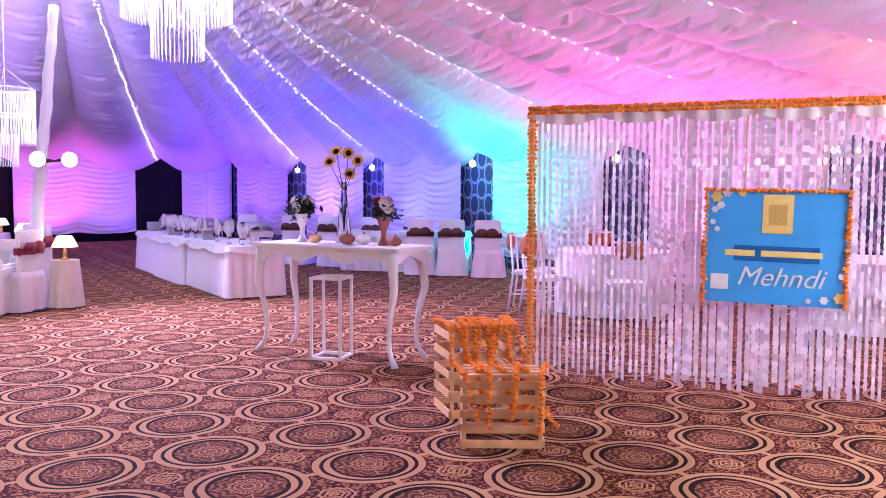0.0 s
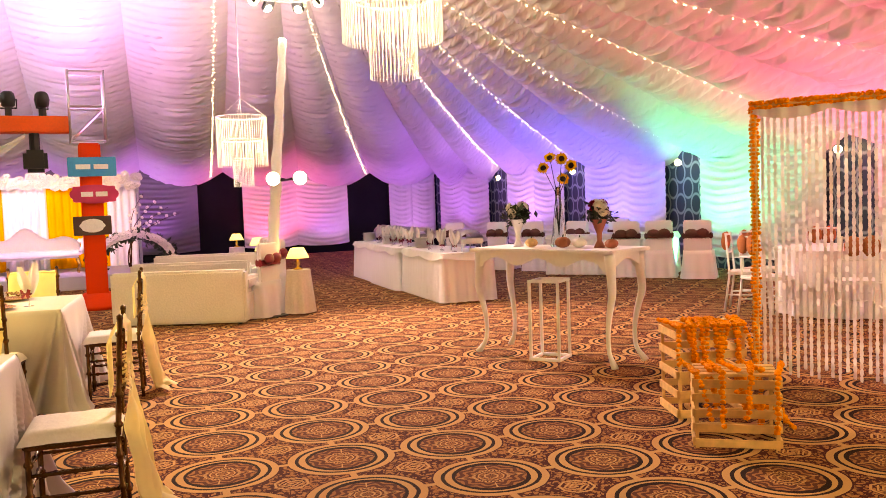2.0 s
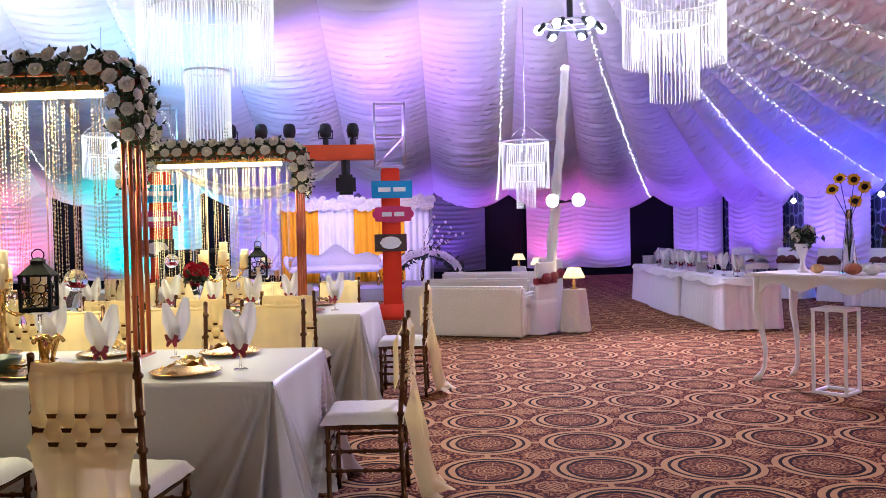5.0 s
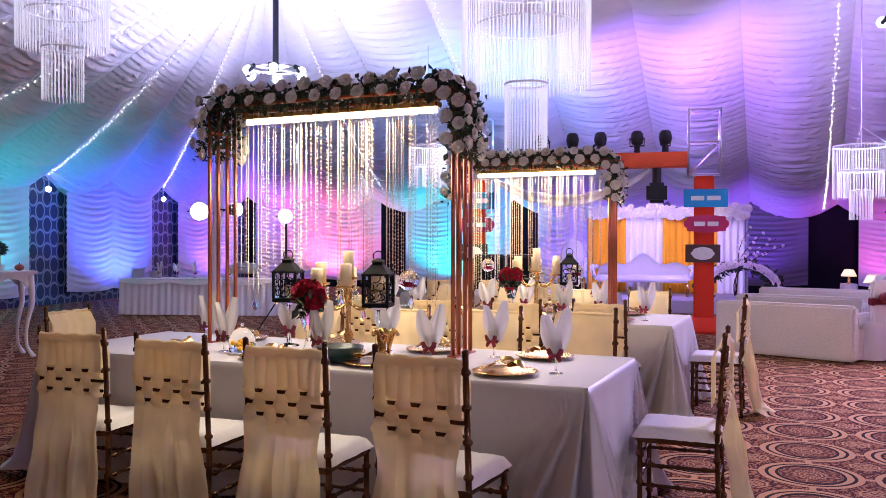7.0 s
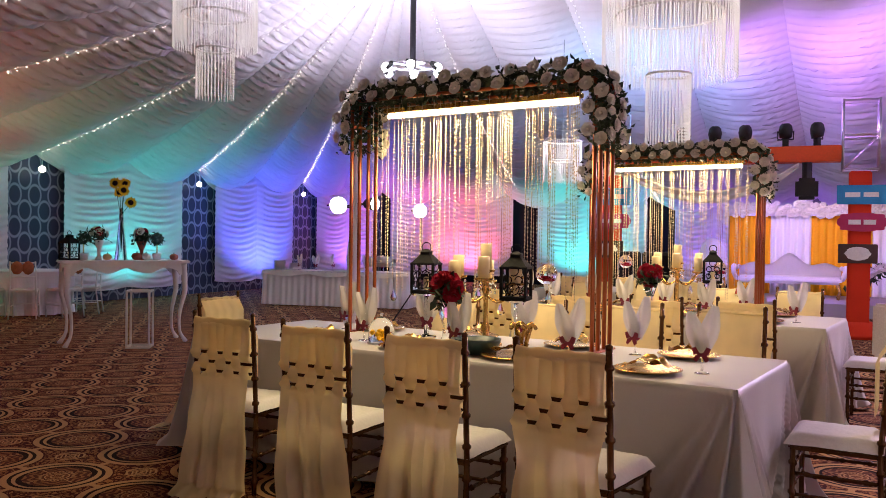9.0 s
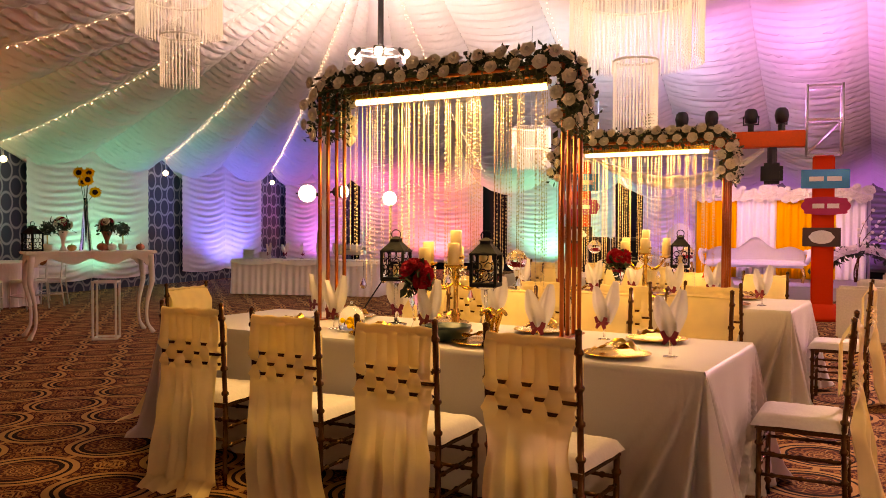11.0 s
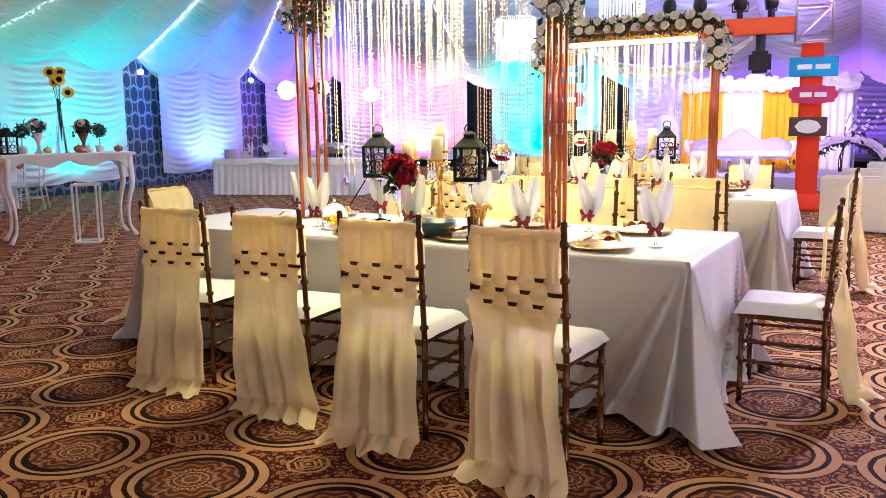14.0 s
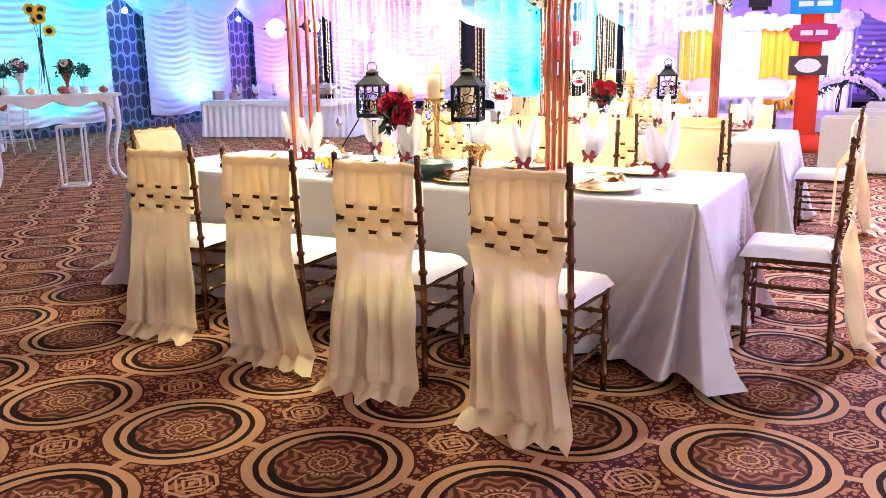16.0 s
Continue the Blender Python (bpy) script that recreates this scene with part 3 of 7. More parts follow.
def sash_mesh(seed, long=1.0):
    rng = random.Random(seed)
    bm = bmesh.new()
    rails = (0.745, 0.695, 0.645)
    strips = 7
    half = 0.188
    top, rows = 0.925, 96
    drift = {1: 0.12, 2: 0.075, 3: 0.19, 4: 0.075}.get(seed, 0.0)
    for k in range(strips):
        cols = []
        for c in range(4):
            col = []
            for j in range(rows + 1):
                u = (k + c / 3) / strips * 2 - 1
                v = j / rows
                z = top * (1 - v)
                if v > 0.93:
                    z = 0.016 + 0.05 * (1 - (v - 0.93) / 0.07) * (1 + 0.4 * math.sin(u * 23 + seed)) + 0.011 * (1 + math.sin(u * 15 + seed * 3)) * min(1, (v - 0.93) / 0.03)
                w = half
                y = -0.022
                if z < 0.62:
                    d = (0.62 - z) / 0.62
                    w = half * (1 - 0.06 * math.sin(min(1, d * 3) * math.pi)) + 0.035 * d * d
                    fold = math.sin(u * 9 + seed) * 0.6 + math.sin(u * 17 + seed * 2 + z * 2) * 0.4
                    y = -0.025 - (0.17 if long == 1.0 else 0.09) * d ** 1.6 - (0.02 if long == 1.0 else 0.045) * fold * min(1, d * 4)
                    if v > 0.93:
                        e = (v - 0.93) / 0.07
                        y -= 0.1 * e * long * (0.75 + 0.25 * math.sin(u * 5 + seed)) + 0.014 * e * math.sin(u * 13 + seed)
                        w += 0.008 * e
                else:
                    for r, zr in enumerate(rails):
                        near = math.exp(-((z - zr) / 0.0125) ** 2)
                        mid_u = (k + 0.5) / strips * 2 - 1
                        y += near * (0.05 if (k + r) % 2 else -0.006)
                        u = mid_u + (u - mid_u) * (1 + 0.4 * near)
                    y -= 0.008 * math.sin(c / 3 * math.pi)
                    if z > 0.9:
                        y += (z - 0.9) * 1.6
                d2 = max(0.0, (0.62 - z) / 0.62)
                x = u * w + drift * d2 * d2 + 0.02 * d2 * math.sin(u * 4 + seed)
                col.append(bm.verts.new((x, y + 0.006 * math.sin(z * 23 + u * 4 + seed), max(0.012, z))))
            cols.append(col)
        for a, b in zip(cols, cols[1:]):
            for j in range(rows):
                bm.faces.new((a[j], b[j], b[j + 1], a[j + 1]))
    # plain inner face of the wrapped cloth
    lining = [[bm.verts.new((u * half, 0.06 + 0.004 * math.sin(u * 14 + seed) - 0.05 * max(0.0, z - 0.86) / 0.06, z)) for z in (0.6, 0.68, 0.76, 0.84, 0.915)] for u in [i / 7 - 1 for i in range(15)]]
    for a, b in zip(lining, lining[1:]):
        for j in range(4):
            bm.faces.new((a[j], b[j], b[j + 1], a[j + 1]))
    # the fold of cloth over the top rail
    for k in range(12):
        u0, u1 = (k / 12 * 2 - 1) * half, ((k + 1) / 12 * 2 - 1) * half
        ring0 = [bm.verts.new((u0, -0.022 + 0.03 * i / 4, 0.895 + 0.04 * math.sin(i / 4 * math.pi) + 0.004 * math.sin(u0 * 60))) for i in range(5)]
        ring1 = [bm.verts.new((u1, -0.022 + 0.03 * i / 4, 0.895 + 0.04 * math.sin(i / 4 * math.pi) + 0.004 * math.sin(u1 * 60))) for i in range(5)]
        for i in range(4):
            bm.faces.new((ring0[i], ring1[i], ring1[i + 1], ring0[i + 1]))
    return bm


def banquet_chair(seed, m, long=1.0, label="gold bamboo-style banquet chair with a cream chiffon sash"):
    """The chair faces +y, its back posts stand at y = 0."""
    ch = thing("banquet_chair", label, "chair", "chairs round the dining tables")
    for s in (-1, 1):
        bm = bmesh.new()
        bamboo(bm, [(s * 0.2, 0.02, 0), (s * 0.195, 0.035, 0.42), (s * 0.195, -0.0, 0.95)], 0.0135)
        ball(bm, (s * 0.195, 0, 0.958), 0.016, 1)
        part("back_post", bm, GOLD, ch, smooth=True)
        bm = bmesh.new()
        bamboo(bm, [(s * 0.185, 0.4, 0), (s * 0.185, 0.4, 0.42)], 0.0135)
        part("front_leg", bm, GOLD, ch, smooth=True)
        bm = bmesh.new()
        bamboo(bm, [(s * 0.19, 0.03, 0.2), (s * 0.185, 0.4, 0.2)], 0.009)
        bamboo(bm, [(s * 0.19, 0.03, 0.3), (s * 0.185, 0.4, 0.3)], 0.009)
        part("side_stretcher", bm, GOLD, ch, smooth=True)
    for z in (0.745, 0.695, 0.645, 0.9):
        bm = bmesh.new()
        box(bm, -0.19, 0.19, -0.006, 0.008, z - 0.0075, z + 0.0075, 0.003)
        part("back_rail", bm, GOLD, ch)
    for y, z in ((0.4, 0.24), (0.03, 0.24), (0.4, 0.33)):
        bm = bmesh.new()
        bamboo(bm, [(-0.185, y, z), (0.185, y, z)], 0.009)
        part("stretcher", bm, GOLD, ch, smooth=True)
    bm = bmesh.new()
    box(bm, -0.2, 0.2, 0.01, 0.42, 0.41, 0.435, 0.008)
    seat = part("seat_frame", bm, GOLD, ch)
    bm = bmesh.new()

    def pad(u, v):
        x, y = (u * 2 - 1) * 0.205, 0.02 + v * 0.42
        e = min(u, 1 - u, v, 1 - v)
        return x, y, 0.436 + 0.052 * min(1, (e * 9)) ** 0.5 + 0.004 * noise.noise((x * 18, y * 18, seed))
    sheet(bm, 16, 16, pad)
    part("cushion", bm, SEAT_CLOTH, seat, "white padded seat cushion", smooth=True)
    part("sash", sash_mesh(seed, long), CHIFFON, ch, "woven cream chiffon sash that trails on the carpet", smooth=True)
    ch.matrix_world = m
    return ch


def chair_pose(place, toward, turn=0.0):
    d = Vector(toward)
    return Matrix.Translation(place) @ Matrix.Rotation(math.atan2(d.y, d.x) - math.pi / 2 + radians(turn), 4, "Z")


# front row of the near table: backs to the camera
chairs = []
for k, (s, e, turn, tall) in enumerate(((0.49, -0.70, -3, 1.025), (1.16, -0.64, 2, 1.015), (1.87, -0.55, 4, 1), (2.56, -0.50, 8, 1))):
    chairs.append(banquet_chair(k + 1, chair_pose(at_table(T1, s, e), E2, turn) @ Matrix.Scale(tall, 4)))
chairs.append(banquet_chair(7, chair_pose(at_table(T1, -0.52, 0.76), -E1, 3), 0.9))
for k, s in enumerate((0.42, 1.05, 1.72, 2.4)):
    copy_thing(chairs[k], chair_pose(at_table(T1, s, 1.62), -E2, (k % 3 - 1) * 3))
copy_thing(chairs[2], chair_pose(at_table(T1, 3.75, 0.55), E1, 4))
for k, s in enumerate((0.45, 1.1, 1.8, 2.5)):
    copy_thing(chairs[(k + 1) % 4], chair_pose(at_table(T2, s, -0.5), E2, (k % 3 - 1) * 4))
    copy_thing(chairs[(k + 2) % 4], chair_pose(at_table(T2, s, 1.6), -E2, (k % 2) * 5 - 2))
copy_thing(chairs[4], chair_pose(at_table(T2, -0.50, 0.62), -E1, 2))
T3 = at_table(T2, 1.3, 3.1)
for k, s in enumerate((0.45, 1.1, 1.8)):
    copy_thing(chairs[(k + 3) % 4], chair_pose(at_table(T3, s, -0.5), E2, (k % 3 - 1) * 4))


def dining_table(t, long, seed, label):
    """A trestle table and, lying on it, its floor-length cloth."""
    tb = thing("dining_table", "long trestle table hidden under a floor-length cloth", "table", "dining tables")
    bm = bmesh.new()
    box(bm, -long / 2, long / 2, -T_WIDE / 2, T_WIDE / 2, T_HIGH - 0.035, T_HIGH - 0.006, 0.004)
    part("tabletop", bm, CRATE_WOOD, tb)
    for sx in (-1, 1):
        for sy in (-1, 1):
            bm = bmesh.new()
            tube(bm, [(sx * (long / 2 - 0.25), sy * (T_WIDE / 2 - 0.2), 0), (sx * (long / 2 - 0.25), sy * (T_WIDE / 2 - 0.2), T_HIGH - 0.035)], 0.02)
            part("leg", bm, BLACK_METAL, tb)
    c = at_table(t, long / 2, T_WIDE / 2)
    tb.matrix_world = pose(c.x, c.y, 0, 0, 0, TROT)
    # cloth
    bm = bmesh.new()
    hx, hy = long / 2 + 0.012, T_WIDE / 2 + 0.012
    loop = []
    for (x0, y0), (x1, y1), n in (((-hx, -hy), (hx, -hy), 170), ((hx, -hy), (hx, hy), 90), ((hx, hy), (-hx, hy), 170), ((-hx, hy), (-hx, -hy), 90)):
        for i in range(n):
            f = i / n
            # points crowd towards the corners, where the folds are
            f = 0.5 - 0.5 * math.cos(f * math.pi) if n < 100 else f - 0.13 * math.sin(f * 2 * math.pi)
            loop.append((x0 + (x1 - x0) * f, y0 + (y1 - y0) * f))
    rows = 26
    rings = []
    for j in range(rows + 1):
        v = j / rows
        ring = []
        for x, y in loop:
            dx, dy = hx - abs(x), hy - abs(y)
            c0 = max(dx, dy)
            corner = math.exp(-(c0 / 0.2) ** 2)
            nx, ny = (math.copysign(1, x), 0) if dx < dy else (0, math.copysign(1, y))
            if corner > 0.02:
                k = corner
                nx, ny = nx * (1 - 0.4 * k) + math.copysign(0.62, x) * k, ny * (1 - 0.4 * k) + math.copysign(0.62, y) * k
            s = x * 1.0 + y * 1.7
            wave = noise.noise((x * 2.2, y * 2.2, seed)) * 0.05 * v + 0.016 * v * math.sin(s * 9 + seed)
            # folds fan out from each corner of the top down to the floor
            fan = c0 / (v + 0.1)
            hem = math.exp(-(fan / 0.62) ** 2)
            deep = v * hem * (0.048 * math.sin(fan * 38 + seed) + 0.024 * math.sin(fan * 63 + 1.3 * noise.noise((fan * 3, v, seed))))
            flare = v ** 1.15 * (0.02 + 0.07 * corner + 0.03 * hem) + 0.025 * corner * max(0, v - 0.9) * 10
            off = flare + wave + deep
            z = T_HIGH + 0.004 - (T_HIGH - 0.012) * v
            if j == 0:
                off = -0.01
                z = T_HIGH + 0.006
            elif v > 0.86:
                z += 0.03 * (v - 0.86) / 0.14 * (1 + math.sin(s * 21)) * (0.4 + corner) * 0.5 + 0.025 * (1 - corner)
            ring.append(bm.verts.new((x + nx * off, y + ny * off, z)))
        rings.append(ring)
    n = len(loop)
    for r0, r1 in zip(rings, rings[1:]):
        for i in range(n):
            bm.faces.new((r0[i], r1[i], r1[(i + 1) % n], r0[(i + 1) % n]))
    bm.faces.new(rings[0])
    cl = tagged(part("tablecloth", bm, TABLE_CLOTH, smooth=False), label, "tablecloth", "tablecloths")
    for f in cl.data.polygons:
        f.use_smooth = len(f.vertices) == 4
    cl.matrix_world = pose(c.x, c.y, 0, 0, 0, TROT)


dining_table(T1, T1_LONG, 2.0, "grey-white floor-length tablecloth gathered at the corners")
dining_table(T2, T2_LONG, 5.0, "grey-white floor-length tablecloth gathered at the corners")
dining_table(T3, 2.6, 8.0, "grey-white floor-length tablecloth gathered at the corners")


def rose_mesh(name, r, m, seed=0):
    """A bloom of overlapping cupped petals."""
    rng = random.Random(seed)
    bm = bmesh.new()
    for ring, (n, tilt, size) in enumerate(((5, 75, 1.0), (5, 52, 0.85), (4, 28, 0.62), (3, 8, 0.42))):
        for i in range(n):
            a = 2 * math.pi * (i + 0.5 * ring) / n + rng.uniform(-0.2, 0.2)
            rot = Matrix.Rotation(a, 4, "Z") @ Matrix.Rotation(radians(tilt + rng.uniform(-8, 8)), 4, "Y")

            def petal(u, v):
                w = math.sin(v * math.pi * 0.62 + 0.25) * 0.62
                y = (u - 0.5) * 2 * w
                return rot @ Vector((0.22 * math.sin(v * 2.6) - 0.35 * y * y, y, v * 1.0)) * (r * size)
            sheet(bm, 3, 3, petal)
    ball(bm, (0, 0, r * 0.25), r * 0.32, 1)
    me = bpy.data.meshes.new(name)
    bm.to_mesh(me)
    bm.free()
    me.polygons.foreach_set("use_smooth", [True] * len(me.polygons))
    me.materials.append(m)
    return me


ROSES = [rose_mesh("rose", 0.062, ROSE, k) for k in range(4)]
RED_ROSES = [rose_mesh("red_rose", 0.055, RED_ROSE, k + 9) for k in range(2)]


def aim(d, spin=0.0):
    return Vector(d).to_track_quat("Z", "Y").to_matrix().to_4x4() @ Matrix.Rotation(spin, 4, "Z")


def leaves(bm, places, size, rng):
    for p in places:
        d = Vector((rng.gauss(0, 1), rng.gauss(0, 1), rng.gauss(0, 1))).normalized()
        s = d.cross(Vector((0.3, 0.5, 0.8))).normalized() * size * 0.32
        k = size * rng.uniform(0.7, 1.3)
        p = Vector(p)
        n = d.cross(s).normalized() * size * 0.12
        v = [bm.verts.new(p), bm.verts.new(p + d * k * 0.5 + s + n), bm.verts.new(p + d * k), bm.verts.new(p + d * k * 0.5 - s + n)]
        bm.faces.new(v)


# strands of beads, shared by the gates
def strand_mesh(name, length, r, step, m, seed=0):
    rng = random.Random(seed)
    bm = bmesh.new()
    tube(bm, [(0, 0, 0), (0, 0, -length)], 0.0013, 3, caps=False)
    z = -0.02
    while z > -length:
        rr = r * rng.uniform(0.7, 1.25)
        v = [bm.verts.new((rr * x, rr * y, z + 1.5 * rr * k)) for x, y, k in ((1, 0, 0), (0, 1, 0), (-1, 0, 0), (0, -1, 0), (0, 0, 1), (0, 0, -1))]
        for i in range(4):
            bm.faces.new((v[i], v[(i + 1) % 4], v[4]))
            bm.faces.new((v[(i + 1) % 4], v[i], v[5]))
        z -= step * rng.uniform(0.7, 1.3)
    me = bpy.data.meshes.new(name)
    bm.to_mesh(me)
    bm.free()
    me.materials.append(m)
    return me


GOLD_BEAD = mat("gold_bead", (0.66, 0.54, 0.38), 0.32, 0.75, grain=30, amount=0.15, bump=0)
STRANDS = [strand_mesh("bead_strand", ln, 0.0052, 0.027, GOLD_BEAD, k) for k, ln in enumerate((1.22, 1.1, 1.3, 1.16, 1.26))]


def flower_gate(t, s0, s1, e0, e1, z1, seed, label):
    """Copper tubes on a table that carry a rose garland, a light tube and bead strands."""
    rng = random.Random(seed)
    g = thing("flower_gate", label, "flower arch", "rose-topped frames over the tables")
    w = s1 - s0
    c = at_table(t, (s0 + s1) / 2, (e0 + e1) / 2)
    d = (e1 - e0) / 2
    z0 = T_HIGH + 0.004
    for sx in (-1, 1):
        for y in (-d, -d * 0.35, d * 0.35, d):
            bm = bmesh.new()
            tube(bm, [(sx * w / 2, y, z0), (sx * w / 2, y, z1)], 0.0125, 10)
            part("copper_post", bm, COPPER, g, smooth=True)
        bm = bmesh.new()
        tube(bm, [(sx * w / 2, -d, z1 - 0.16), (sx * w / 2, d, z1 - 0.16)], 0.011, 8)
        part("cross_tube", bm, COPPER, g, smooth=True)
        bm = bmesh.new()
        box(bm, sx * w / 2 - 0.03, sx * w / 2 + 0.03, -d - 0.02, d + 0.02, z0 - 0.002, z0 + 0.012, 0.003)
        part("foot_plate", bm, COPPER, g)
    for y in (-d, d):
        bm = bmesh.new()
        tube(bm, [(-w / 2, y, z1), (w / 2, y, z1)], 0.0125, 8)
        part("top_tube", bm, COPPER, g, smooth=True)
    bm = bmesh.new()
    box(bm, -w / 2 + 0.18, w / 2 - 0.14, -0.035, 0.035, z1 - 0.075, z1 - 0.045, 0.004)
    batten = part("light_batten", bm, GILT, g)
    bm = bmesh.new()
    tube(bm, [(-w / 2 + 0.2, 0, z1 - 0.093), (w / 2 - 0.16, 0, z1 - 0.093)], 0.017, 10)
    part("light_tube", bm, LED, batten, "glowing warm white fluorescent tube")
    # garland: up one side, round the corners, along the top and down the other side
    path = []
    turn_r = 0.13
    for i in range(8):
        path.append((Vector((-w / 2 - 0.02, 0, z1 - 0.3 + 0.22 * i / 7)), Vector((-1, 0, 0))))
    for i in range(1, 6):
        a = i / 6 * math.pi / 2
        path.append((Vector((-w / 2 - 0.02 + turn_r * (1 - math.cos(a)), 0, z1 - 0.09 + turn_r * math.sin(a))), Vector((-math.cos(a), 0, math.sin(a)))))
    for i in range(40):
        path.append((Vector((-w / 2 + turn_r - 0.02 + (w - 2 * turn_r + 0.04) * i / 39, 0, z1 + 0.038)), Vector((0, 0, 1))))
    for i in range(1, 6):
        a = i / 6 * math.pi / 2
        path.append((Vector((w / 2 + 0.02 - turn_r * (1 - math.sin(a)), 0, z1 - 0.09 + turn_r * math.cos(a))), Vector((math.sin(a), 0, math.cos(a)))))
    for i in range(9):
        path.append((Vector((w / 2 + 0.02, 0, z1 - 0.09 - 0.25 * i / 8)), Vector((1, 0, 0))))
    green = []
    bloom = []
    for i, (p, n) in enumerate(path):
        along = Vector((n.z, 0, -n.x))
        for k in range(46):
            green.append(p + n * rng.gauss(0, 0.03) + along * rng.uniform(-0.03, 0.03) + Vector((0, rng.uniform(-d - 0.06, d + 0.06), 0)))
        # a staggered row of blooms on the front face, one on the outer face, one behind
        if i % 2 == 0:
            low = 0.045 if i % 4 else -0.03
            o = Vector((rng.uniform(-0.25, 0.25), -1, rng.uniform(-0.1, 0.3))) + n * 0.25
            bloom.append((p + n * low + along * rng.uniform(-0.012, 0.012) + Vector((0, -d - 0.075, 0)), o.normalized()))
            o = Vector((rng.uniform(-0.25, 0.25), 1, 0.2)) + n * 0.3
            bloom.append((p + n * rng.uniform(-0.04, 0.04) + Vector((0, d + 0.07, 0)), o.normalized()))
        else:
            for y in (-d * 0.85, d * 0.5) if i % 3 else (-d * 0.1,):
                o = n + Vector((rng.uniform(-0.3, 0.3), rng.uniform(-0.5, 0.1), 0))
                bloom.append((p + n * 0.055 + Vector((0, y, 0)), o.normalized()))
    bm = bmesh.new()
    leaves(bm, green, 0.05, rng)
    part("greenery", bm, LEAF, g, "dark green leaves")
    for i, (p, o) in enumerate(bloom):
        k = rng.uniform(0.56, 0.72)
        piece("rose", ROSES[i % 4], g, Matrix.Translation(p) @ aim(o, rng.random() * 6) @ Matrix.Scale(k, 4))
    # bead curtain
    n = round(w * 46)
    for i in range(n):
        x = -w / 2 + 0.1 + (w - 0.2) * i / (n - 1) + rng.uniform(-0.005, 0.005)
        piece("bead_strand", STRANDS[rng.randrange(5)], g, Matrix.Translation((x, d * rng.choice((-0.3, 0.5, 0.9)), z1 - 0.03)) @ Matrix.Scale(rng.uniform(0.82, 1.0), 4))
    # drops at the strand ends
    for i in range(9):
        x = -w / 2 + 0.2 + (w - 0.4) * i / 8
        bm = bmesh.new()
        lathe(bm, [(0.002, 0.05), (0.012, 0.03), (0.022, 0.0), (0.014, -0.018), (0.002, -0.024)], 8, (x, d * 0.6, 0.98 + 0.05 * math.sin(i * 2.1)))
        tube(bm, [(x, d * 0.6, 1.03), (x, d * 0.6, z1 - 0.02)], 0.0015, 3)
        part("crystal_drop", bm, GLASS, g)
    g.matrix_world = pose(c.x, c.y, 0, 0, 0, TROT)
    lamp("tube_lamp", "AREA", c + Vector((0, 0, z1 - 0.13)), 56, (1, 0.78, 0.45), c, 0.9)
    return g


flower_gate(T1, 0.93, 2.63, 0.66, 0.92, 2.265, 1, "copper frame with white roses, light tube and bead strands")
flower_gate(T2, 0.62, 2.1, 0.6, 0.86, 2.125, 2, "copper frame with white roses, light tube and bead strands")

# ---- on the dining tables ----


def napkin_glass(p, turn, tilt=0.0):
    g = thing("wine_glass", "stemmed glass with a folded white napkin and maroon bow", "glass", "glasses on the dining tables")
    bm = bmesh.new()
    lathe(bm, [(0.034, 0), (0.034, 0.004), (0.006, 0.01), (0.005, 0.07), (0.03, 0.095), (0.037, 0.13), (0.033, 0.165)], 14)
    part("stem_and_bowl", bm, GLASS, g, "clear glass bowl and stem", smooth=True)
    for k, (lean, high) in enumerate(((-0.2, 0.205), (0.18, 0.235))):
        bm = bmesh.new()

        def leaf(u, v, lean=lean, high=high, k=k):
            w = 0.018 + 0.032 * math.sin(min(1, v * 1.3) * math.pi * 0.7) * (1 - v ** 4)
            x = (u - 0.5) * 2 * w + lean * v * 0.28
            return x, 0.016 * (k * 2 - 1) + 0.05 * (u - 0.5) ** 2 + 0.012 * math.sin(u * 9), 0.09 + high * v - 0.02 * abs(u - 0.5)
        sheet(bm, 8, 10, leaf)
        part("napkin", bm, LINEN, g, "stiff white napkin folded to a point", smooth=True)
    bm = bmesh.new()
    lathe(bm, [(0.02, 0.082), (0.024, 0.09), (0.026, 0.098)], 12)
    band = part("ribbon", bm, MAROON, g, "maroon ribbon band")
    for s in (-1, 1):
        bm = bmesh.new()
        for z0, z1, w in ((0.09, 0.122, 0.044), (0.09, 0.066, 0.036)):
            v = [bm.verts.new(q) for q in ((0, -0.03, 0.085), (s * w * 0.55, -0.039, z1 + 0.008 * (1 if z1 > z0 else -1)), (s * w, -0.033, z1), (s * w * 0.8, -0.031, 0.09), (0, -0.03, 0.098))]
            bm.faces.new(v)
        part("bow_wing", bm, MAROON, band, "maroon butterfly wing")
    g.matrix_world = Matrix.Translation(p) @ Matrix.Rotation(turn, 4, "Z")
    return g


def charger(p, turn, seed=0):
    rng = random.Random(seed)
    g = thing("charger_plate", "gold charger plate with a gilt folded napkin", "plate", "plates on the dining tables")
    bm = bmesh.new()
    lathe(bm, [(0.09, 0.0), (0.11, 0.004), (0.158, 0.016), (0.165, 0.018), (0.158, 0.022), (0.11, 0.01), (0.01, 0.008)], 28)
    part("plate", bm, GILT, g, smooth=True)
    bm = bmesh.new()

    def cloth(u, v):
        x, y = (u - 0.5) * 0.2, (v - 0.5) * 0.14
        return x, y, 0.024 + 0.06 * abs(noise.noise((x * 16, y * 16, seed))) + 0.03 * (1 - abs(u - 0.5) * 2)
    sheet(bm, 12, 10, cloth)
    part("folded_napkin", bm, GILT, g, "crumpled gold napkin", smooth=True)
    g.matrix_world = Matrix.Translation(p) @ Matrix.Rotation(turn, 4, "Z")
    return g


